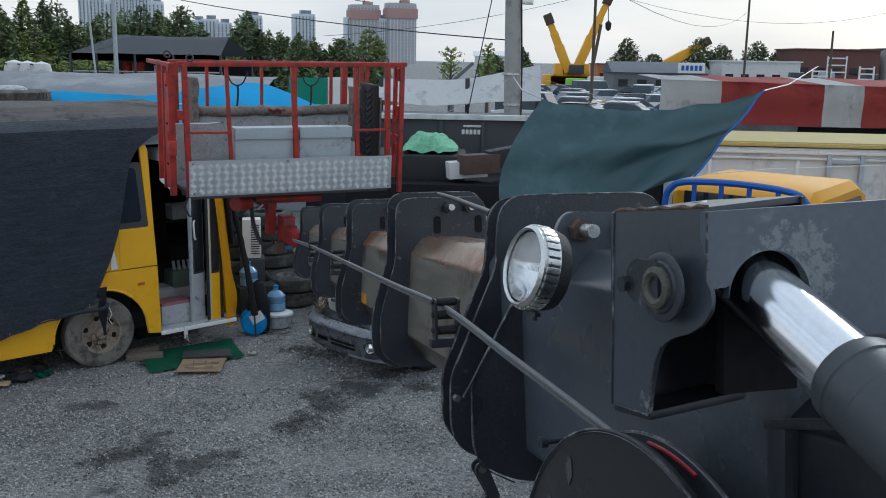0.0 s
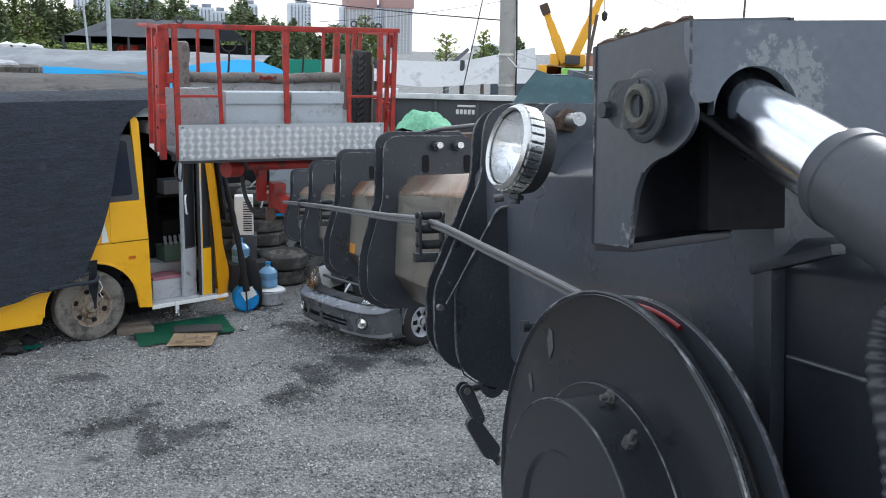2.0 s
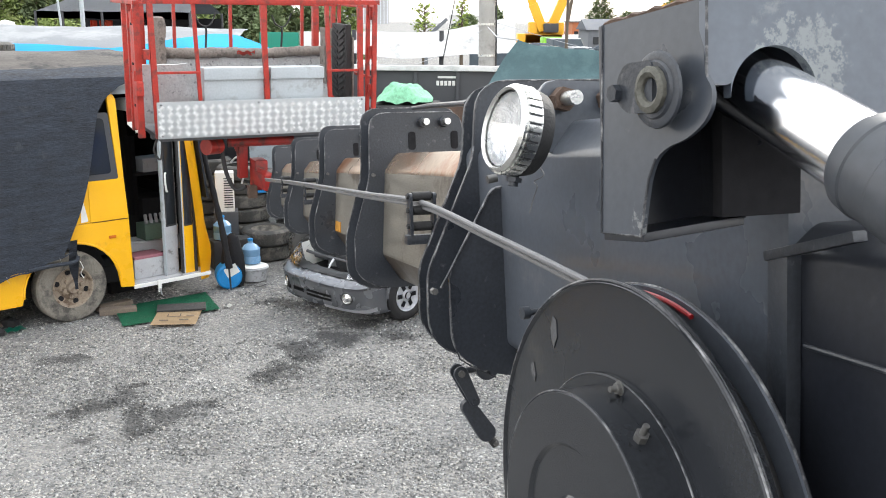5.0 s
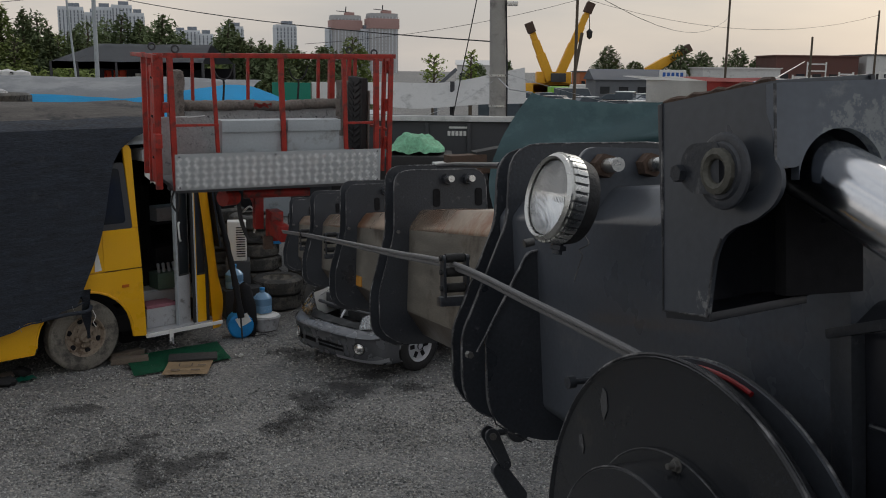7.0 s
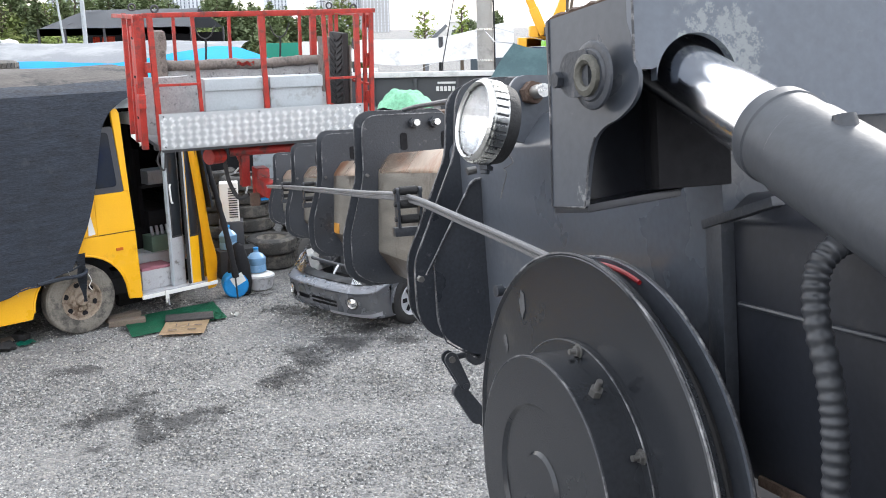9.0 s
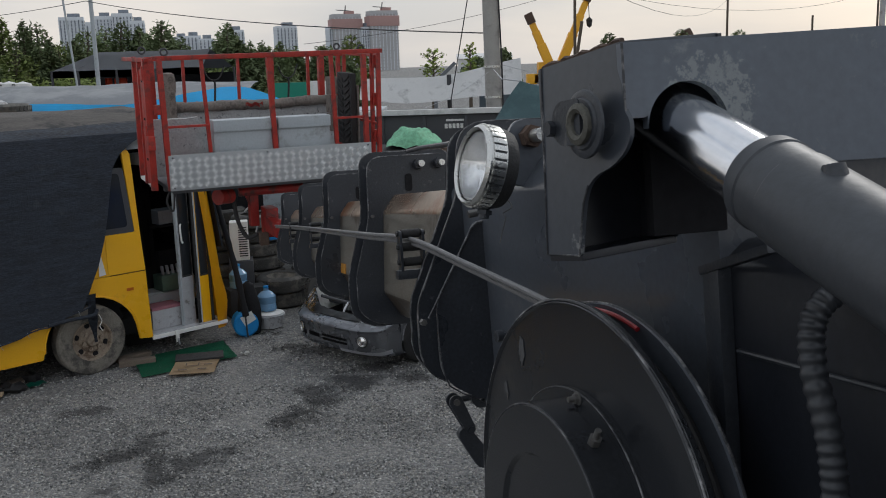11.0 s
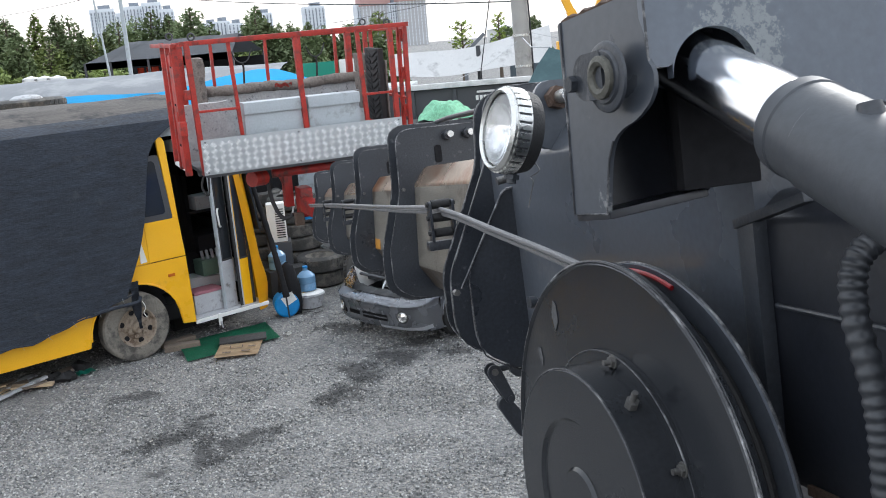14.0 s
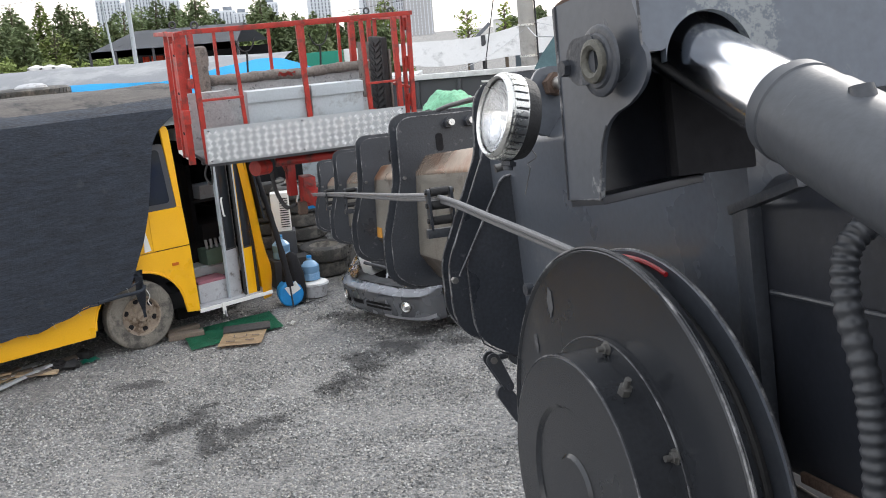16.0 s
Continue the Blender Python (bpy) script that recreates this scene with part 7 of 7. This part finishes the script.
def green_tarp():
    th = thing("green_tarpaulin", None, "dark green tarpaulin slung on ropes with blue hem", "tarpaulin")
    A, B, C, D = Vector((1.29, 8.18, 3.24)), Vector((3.21, 7.92, 3.36)), Vector((2.57, 7.63, 2.63)), Vector((0.95, 7.39, 2.15))

    def cloth(u, v):
        top, low = A.lerp(B, u), D.lerp(C, u)
        p = top.lerp(low, v)
        p.z -= 0.13 * 4 * u * (1 - u) * (1 - v) + 0.05 * math.sin(math.pi * v) * (1 - u)
        p.x -= 0.20 * math.sin(math.pi * v) * (1 - u) ** 2
        p.z += 0.05 * noise.noise(Vector((u * 3, v * 3, 1))) + 0.018 * noise.noise(Vector((u * 9 + v * 5, v * 6, 4)))
        p.y += 0.09 * noise.noise(Vector((u * 4, v * 4, 7)))
        p.z += 0.035 * math.sin(9 * v - 5 * u) * math.exp(-4 * (u - 0.5) ** 2) * v
        p.y += 0.17 * (0.5 + 0.5 * math.sin(7.5 * v + 3.2 * u + 0.6)) ** 3 * math.sin(math.pi * u) * v
        return p

    part("cloth", sheet(56, 36, cloth), M_TARPG, th)
    part("hem", sweep([tuple(cloth(1.0, k / 14) + Vector((0.006, -0.012, 0))) for k in range(15)], 0.010, 6), M_BLUEFRAME, th, "blue hem")
    part("rope", sweep([tuple(B), (3.75, 8.9, 3.40), (4.7, 10.8, 3.58)], 0.005, 6), M_WHITE, th)
    part("rope", sweep([tuple(A), (1.32, 12, 3.2), (1.42, 16.8, 3.3)], 0.008, 6), M_PGREY, th)
    part("rope", sweep([tuple(C), (3.2, 7.6, 2.70), (4.9, 8.2, 2.72)], 0.004, 6), M_WHITE, th)


green_tarp()


M_CAB = mat("truck_yellow_paint", (0.64, 0.30, 0.004), 0.5, 0.0, 0.08, 2, 0.02, 60, (0.55, 0.26, 0.02), 0.2, 3, spec=0.3)


def small_truck():
    th = thing("small_truck", pose(4.35, 10.94, 0, 0, 0, 53) @ Matrix.Scale(1.07, 4), "small yellow truck with blue ladder frame behind cab", "truck")
    cab = [(-1.0, 0.5), (-1.0, 1.98), (-0.85, 2.08), (0.45, 2.10), (0.80, 1.98), (1.25, 1.30), (1.3, 0.5)]
    part("cab", plate(cab, 1.6, "xz", -0.8, bevel=0.09), M_CAB, th)
    part("rear_window", box(0.02, 1.25, 0.42, (-1.0, 0, 1.78), 0.01), M_GLASSD, th)
    for s in (-0.81, 0.80):
        part("side_window", plate(rounded([(-0.45, 1.4), (-0.45, 1.92), (0.55, 1.92), (0.9, 1.4)], 0.06), 0.012, "xz", s), M_GLASSD, th)
        part("rear_quarter", plate(rounded([(-0.9, 1.5), (-0.9, 1.92), (-0.52, 1.92), (-0.52, 1.5)], 0.05), 0.012, "xz", s), M_GLASSD, th)
    part("bed", box(2.6, 1.6, 0.1, (-2.4, 0, 0.9), 0.01), M_BLUEFRAME, th)
    for s in (-0.78, 0.78):
        part("bed_side", box(2.6, 0.05, 0.4, (-2.4, s, 1.15), 0.01), M_BLUEFRAME, th)
        part("guard_foot", rod((-1.15, s, 0.9), (-1.15, s, 1.4), 0.035), M_BLUEFRAME, th)
    arch = [(-1.15, -0.78, 1.35), (-1.15, -0.78, 1.85), (-1.15, -0.72, 2.02), (-1.15, -0.55, 2.10), (-1.15, 0, 2.13), (-1.15, 0.55, 2.10), (-1.15, 0.72, 2.02), (-1.15, 0.78, 1.85), (-1.15, 0.78, 1.35)]
    part("guard_arch", sweep(arch, 0.036, 8, smooth_steps=4), M_BLUEFRAME, th)
    part("guard_mid", rod((-1.15, -0.78, 1.5), (-1.15, 0.78, 1.5), 0.03), M_BLUEFRAME, th)
    for y in (-0.45, -0.15, 0.15, 0.45):
        part("guard_bar", rod((-1.15, y, 0.9), (-1.15, y, 2.11), 0.026), M_BLUEFRAME, th)
    for x in (0.5, -2.6):
        for y in (-0.75, 0.55):
            part("wheel", rod((x, y, 0.32), (x, y + 0.2, 0.32), 0.32, seg=24), M_RUBBER, th)
    part("chassis", box(4.4, 0.8, 0.25, (-1.4, 0, 0.6)), M_DARKIN, th)


small_truck()
th = thing("white_container", pose(7.4, 14.2, 0, 0, 0, -3), "white box container with yellow top edge", "container")
part("body", box(7.0, 2.2, 2.41, (0, 0, 1.215), 0.02), M_WHITECLOTH, th)
part("top_edge", box(7.05, 0.08, 0.05, (0, -1.10, 2.46), 0.01), mat("faded_yellow_edge", (0.52, 0.40, 0.12), 0.7, 0, 0.2, 3, 0.1, 40), th, "faded yellow top edge")
for x in (-1.52, -1.06):
    part("ladder_rail", box(0.06, 0.06, 1.3, (x, -1.15, 1.70), 0.01), M_GREYP, th)
for k in range(4):
    part("ladder_rung", box(0.46, 0.05, 0.05, (-1.29, -1.15, 1.25 + 0.33 * k), 0.01), M_GREYP, th)
part("roof", box(7.0, 2.2, 0.05, (0, 0, 2.48), 0.01), mat("dusty_yellow_roof", (0.45, 0.37, 0.16), 0.8, 0, 0.2, 2, 0.1, 30), th, "dusty yellow roof")
part("rail", box(6.9, 0.05, 0.05, (0, -1.13, 2.36), 0.01), M_WHITE, th)
part("rail", box(6.9, 0.04, 0.03, (0, -1.125, 2.27), 0.008), M_WHITE, th)
part("hatch", box(1.0, 0.04, 0.6, (0.2, -1.12, 1.9), 0.03), M_GREYP, th)
for k in range(6):
    part("rib", box(0.05, 0.03, 2.2, (-3.2 + 1.25 * k, -1.112, 1.15), 0.006), M_WHITE, th)


def striped_tent():
    th = thing("striped_tent", None, "low tent of red and white striped canvas", "tent")
    x, k = 4.04, 0
    for w in (1.08, 1.82, 0.70, 1.9, 0.9, 2.2):
        mt = M_WHITECLOTH if k % 2 == 0 else M_REDCLOTH
        part("wall_strip", sheet(10, 8, lambda u, v, x=x, w=w: (x + w * u, 16.6 + 0.03 * math.sin(u * 9) + 0.02 * math.sin(v * 7), 2.52 + (0.79 - 0.016 * (x - 4 + w * u)) * v + 0.012 * math.sin(u * 6) * math.sin(v * 3)), 0.02), mt, th)
        part("roof_strip", sheet(10, 8, lambda u, v, x=x, w=w: (x + w * u, 16.6 + 2.4 * v, 3.31 - 0.016 * (x - 4 + w * u) + (0.05 + 0.012 * (x - 4 + w * u)) * v + 0.010 * math.sin(u * 8) * v), 0.02), mt, th)
        x += w
        k += 1
    part("inner_wall", box(8.4, 2.2, 2.5, (8.4, 17.9, 1.25)), M_DARKIN, th)
    part("loose_skirt", sheet(14, 6, lambda u, v: (5.2 + 1.3 * u, 16.52 - 0.05 * math.sin(u * 11) * v, 2.54 - 0.28 * v * (1 - 0.4 * u)), 0.012), M_TARPGREY, th, "grey cloth hanging below the stripes")


striped_tent()
pole("near_pole", 6.7, 13.0, 0.05, 4.6, M_PGREY, "grey steel post beside the white container")


# ---- far side of the yard: parked cars, cranes, sheds ----
M_CARGLASS = mat("far_car_glass", (0.09, 0.11, 0.13), 0.12, 0.0, 0.2, 3, 0.0, 40)


def far_car(x, y, turn, material, big=False):
    th = thing("parked_car", pose(x, y, 0.0, 0, 0, turn), "parked car far across the yard", "car", "far parked cars")
    h = 1.9 if big else 1.45
    low = [(-2.2, 0.3), (-2.25, 0.85), (-1.4, 0.95), (1.2, 0.95), (2.15, 0.78), (2.2, 0.3)]
    top = [(-1.75, 0.93), (-1.3, h - 0.03), (0.3, h), (1.15, 0.93)] if not big else [(-2.1, 0.9), (-2.1, h), (0.9, h), (1.5, 0.9)]
    part("body", plate(low, 1.7, "xz", -0.85, bevel=0.07), material, th)
    part("cabin", plate([(a * 0.98, b - 0.02) for a, b in top], 1.44, "xz", -0.72, bevel=0.05), M_CARGLASS, th)
    part("roof", box(1.6 if not big else 2.8, 1.4, 0.06, (-0.5, 0, h), 0.03), material, th)
    for wx in (-1.35, 1.35):
        for wy in (-0.86, 0.68):
            part("wheel", rod((wx, wy, 0.31), (wx, wy + 0.18, 0.31), 0.31, seg=14), M_RUBBER, th)


random.seed(8)
CARCOLS = [M_WHITE, M_SILVER, M_CAR, M_GLASSD, mat("navy_car_paint", (0.02, 0.04, 0.09), 0.3, 0.2, 0.1, 3, 0, 30), M_SILVER, M_WHITE]
for row, (y, x0, n) in enumerate(((52, 4.6, 3), (60, 5.2, 4), (69, 5.8, 4), (79, 6.6, 5), (91, 7.6, 5))):
    for k in range(n):
        x = x0 + k * 2.75 + random.uniform(-0.5, 0.5)
        far_car(x, y + random.uniform(-1.5, 1.5), random.choice((20, -25, 160, 15, 200, 75)), CARCOLS[(k * 3 + row * 2) % 7], (k + row) % 6 == 0)


def scaled(p, k):
    """A place k times as far from the eye's usual stand."""
    e = Vector((0.6, -0.6, 3.4))
    return e + (Vector(p) - e) * k


def mobile_crane(foot, tip, k, label, jib=1.4):
    a, b = scaled(foot, k), scaled(tip, k)
    th = thing("mobile_crane", None, label, "mobile crane", "far mobile cranes")
    d = (b - a).normalized()
    q = Vector((0, 0, 1)).rotation_difference(d)
    n = (b - a).length
    for i, (s0, s1, w) in enumerate(((0, 0.5, 1.0), (0.45, 0.75, 0.84), (0.7, 0.9, 0.7), (0.86, 1.0, 0.58))):
        part("boom_section", box(w * jib, w * jib * 1.2, n * (s1 - s0), (0, 0, n * (s0 + s1) / 2), 0.08), M_CRANE, th, at=Matrix.Translation(a) @ q.to_matrix().to_4x4())
    part("boom_head", box(jib * 0.9, jib * 1.2, jib * 1.2, (0, 0, n), 0.1), M_RUST, th, at=Matrix.Translation(a) @ q.to_matrix().to_4x4())
    part("superstructure", box(4.4, 3, 1.8, (a.x, a.y + 1, 2.5), 0.2), M_CRANE, th)
    part("carrier", box(10, 3, 1.6, (a.x + 1, a.y + 1, 0.8), 0.2), M_CRANE, th)
    part("cab", box(1.3, 1.2, 1.4, (a.x + 0.6, a.y - 0.8, 2.5), 0.2), M_TRIM, th)
    return b


mobile_crane((9.0, 80, 2.7), (7.2, 80, 6.95), 1.9, "yellow mobile crane with raised telescopic boom")
tip = mobile_crane((9.55, 80, 2.7), (12.0, 80, 8.6), 1.9, "tall yellow mobile crane with raised boom and hook")
th = thing("crane_hook", None, "black crane hook block hanging from a far boom", "hook")
part("rope", rod(tip, tip - Vector((-0.2, 0, 3.4)), 0.06, seg=6), M_RUBBER, th)
part("block", lathe([(-0.9, 0.05), (-0.6, 0.4), (0.3, 0.5), (0.7, 0.1)], 16, "z"), M_RUBBER, th, at=Matrix.Translation(tip - Vector((-0.2, 0, 3.9))))
mobile_crane((17.0, 80, 3.5), (20.1, 80, 5.3), 1.5, "orange mobile crane with low boom behind trees", 1.1)
solo("crane_stay", rod(Vector((19.3, 148, 0)), scaled((11.5, 80, 6.6), 1.85), 0.25, seg=8), M_BARK, "dark steel strut beside the tall crane", "strut")


def far_building(name, x0, x1, y, z, d, material, label, roof=None, slope=0.0, rows=1, cols=5):
    th = thing(name, None, label, "building", "far sheds")
    part("wall", box(x1 - x0, d, z, ((x0 + x1) / 2, y + d / 2, z / 2)), material, th)
    b = plate([(y - 0.3, z), (y + d / 2, z + slope), (y + d + 0.3, z)], x1 - x0 + 0.6, "yz", x0 - 0.3) if slope else box(x1 - x0 + 0.4, d + 0.4, 0.15, ((x0 + x1) / 2, y + d / 2, z + 0.07))
    part("roof", b, roof or material, th)
    for c in range(cols):
        part("window", box((x1 - x0) / cols * 0.5, 0.1, 0.8, (x0 + (x1 - x0) * (c + 0.5) / cols, y - 0.02, z * 0.55)), M_GLASSD, th)
    return th


M_SHEDROOF = mat("grey_shed_roof", (0.09, 0.10, 0.12), 0.85, 0, 0.15, 1, 0.05, 10)
M_ORANGE = mat("orange_wall", (0.42, 0.14, 0.06), 0.8, 0, 0.15, 1, 0.05, 10)
far_building("far_shed", 17.0, 27.5, 108, 2.6, 8, M_TENTD, "dark grey shed with pale roof across the yard", M_SHEDROOF, 1.2)
far_building("far_shed", 17.6, 22.5, 126, 3.4, 8, M_ORANGE, "orange walled shed across the yard", M_SHEDROOF, 0)
far_building("far_shed", 2.0, 12.5, 190, 4.5, 8, M_WHITECLOTH, "white factory hall across the yard", M_WHITECLOTH, 1.0)
far_building("far_shed", 40.5, 50.5, 118, 5.6, 8, M_BROWN, "brown walled building across the yard", M_BROWN, 0)
far_building("far_shed", 51.5, 56.5, 118, 5.8, 8, M_WHITECLOTH, "small building with a dark sign board", M_TRIM, 0)
far_building("far_shed", 30.0, 39.0, 112, 4.0, 6, M_WHITECLOTH, "white box truck bodies across the yard", M_WHITE, 0)
far_building("far_shed", 58.0, 80.0, 120, 3.8, 8, M_GREYP, "long grey shed across the yard", M_SHEDROOF, 0.8)
th = thing("sign_board", None, "white and blue sign board on a shed roof", "sign")
c = Vector((24.9, 105, 3.2))
part("board", box(2.9, 0.1, 1.1, tuple(c), 0.02), M_WHITE, th)
for k in range(5):
    part("letter_bar", box(0.32, 0.04, 0.55, (c.x - 0.95 + 0.48 * k, c.y - 0.07, c.z), 0.03), M_BLUEFRAME, th, "blue lettering bar")
part("sign_post", box(0.1, 0.1, c.z, (c.x, c.y + 0.1, c.z / 2)), M_TRIM, th)
solo("lime_truck", box(3.2, 1.9, 1.5, (0, 0, 0.75), 0.2), M_LIME, "lime green truck parked across the yard", "truck", pose(15.3, 127, 0.01, 0, 0, 8))
solo("white_van", box(4.2, 1.9, 1.9, (0, 0, 0.95), 0.25), M_WHITE, "white van parked across the yard", "van", pose(17.8, 120, 0.01, 0, 0, 8))
for k in range(9):
    random.seed(k + 70)
    th = thing("steel_rack", pose(31.5 + 3.2 * k + random.uniform(-1, 1), 88 + random.uniform(-3, 3), 0, 0, 0, random.uniform(-20, 20)), "stacked white steel rack across the yard", "rack", "far steel racks")
    hh = random.uniform(3.2, 4.6)
    for s in (-0.8, 0.8):
        part("upright", box(0.12, 0.12, hh, (s, 0, hh / 2)), M_WHITE, th)
    for j in range(7):
        part("rung", box(1.7, 0.1, 0.12, (0, 0, 0.6 + j * (hh - 0.8) / 6)), M_WHITE, th)
th = thing("blue_crane", None, "small blue crane with raised arm across the yard", "crane")
part("arm", rod((52, 92, 2.5), (57, 92, 6.6), 0.3, 0.18, 8), M_BLUEFRAME, th)
part("base", box(2.4, 1.8, 2.6, (52, 92, 1.3), 0.1), M_BLUEFRAME, th)
for k in range(11):
    random.seed(k + 90)
    th = thing("parked_machine", pose(33.5 + 3.7 * k, 98 + random.uniform(-1, 1), 0.01, 0, 0, random.uniform(-12, 12)), "dark machine parked in a row across the yard", "machinery", "far parked machines")
    hh = random.uniform(1.3, 1.9)
    part("chassis", box(3.3, 2.2, hh, (0, 0, 0.35 + hh / 2), 0.15), (M_TRIM, M_DARKIN, M_GREYP)[k % 3], th)
    part("cab", box(1.3, 1.9, 1.0, (random.uniform(-0.9, 0.9), 0, 0.30 + hh + 0.5), 0.15), (M_TRIM, M_PGREY)[k % 2], th)
    for wx in (-1.1, 1.1):
        part("wheel", rod((wx, -1.15, 0.42), (wx, -0.85, 0.42), 0.42, seg=14), M_RUBBER, th)
th = thing("white_bags", None, "white bulk bags tied on a truck behind the load", "bulk bag")
for k in range(3):
    part("bag", lathe([(0, 0.28), (0.2, 0.33), (0.44, 0.27), (0.52, 0.002)], 16, "z"), M_WHITECLOTH, th, at=Matrix.Translation((-14.40 + 0.45 * k, 31, 2.82 - 0.02 * k)))
    part("bag_strap", box(0.05, 0.62, 0.04, (-14.35 + 0.42 * k - 0.2, 31, 3.20), 0.01), M_RUBBER, th)
part("bag_truck", box(2.4, 2, 2.80, (-14.0, 31.2, 1.40), 0.05), M_TRIM, th)
solo("conveyor", box(0.14, 0.3, 2.2, (0, 0, 0), 0.02), M_TENTD, "dark steel conveyor arm beyond the awning", "conveyor", pose(0.0, 38, 2.75, 0, 48, 0))
solo("conveyor_trestle", box(0.14, 0.3, 2.75, (0, 0, 1.375), 0.02), M_TENTD, "dark steel conveyor leg beyond the awning", "conveyor", pose(0.0, 38, 0))


# ---- loose stones ----
def stones(n, x0, x1, y0, y1, s0, s1, seed):
    rng = np.random.default_rng(seed)
    px, py = rng.uniform(x0, x1, n), rng.uniform(y0, y1, n)
    size = rng.uniform(s0, s1, n) * rng.uniform(0.6, 1.0, n)
    base = np.array([(1, 0, 0), (-1, 0, 0), (0, 1, 0), (0, -1, 0), (0, 0, 0.75), (0, 0, -0.6)], float)
    tri = np.array([(0, 2, 4), (2, 1, 4), (1, 3, 4), (3, 0, 4), (2, 0, 5), (1, 2, 5), (3, 1, 5), (0, 3, 5)])
    ang = rng.uniform(0, 2 * np.pi, n)
    v = base[None] * rng.uniform(0.55, 1.2, (n, 6, 1)) + rng.normal(0, 0.12, (n, 6, 3))
    c, s = np.cos(ang)[:, None], np.sin(ang)[:, None]
    v = np.stack([v[..., 0] * c - v[..., 1] * s, v[..., 0] * s + v[..., 1] * c, v[..., 2]], -1) * size[:, None, None]
    z = np.array([ground_height(a, b) for a, b in zip(px, py)])
    v += np.stack([px, py, z + size * 0.25], -1)[:, None]
    faces = (tri[None] + 6 * np.arange(n)[:, None, None]).reshape(-1, 3)
    me = bpy.data.meshes.new("gravel_stones")
    me.from_pydata(v.reshape(-1, 3).tolist(), [], faces.tolist())
    me.materials.append(M_STONES)
    return tagged(new("gravel_stones", me), "loose angular grey stones lying on the yard", "gravel", kind="stuff")


stones(95000, -6.0, 2.6, 2.6, 8.8, 0.008, 0.021, 3)
stones(26000, -6.6, 2.2, 8.8, 13.4, 0.010, 0.023, 4)
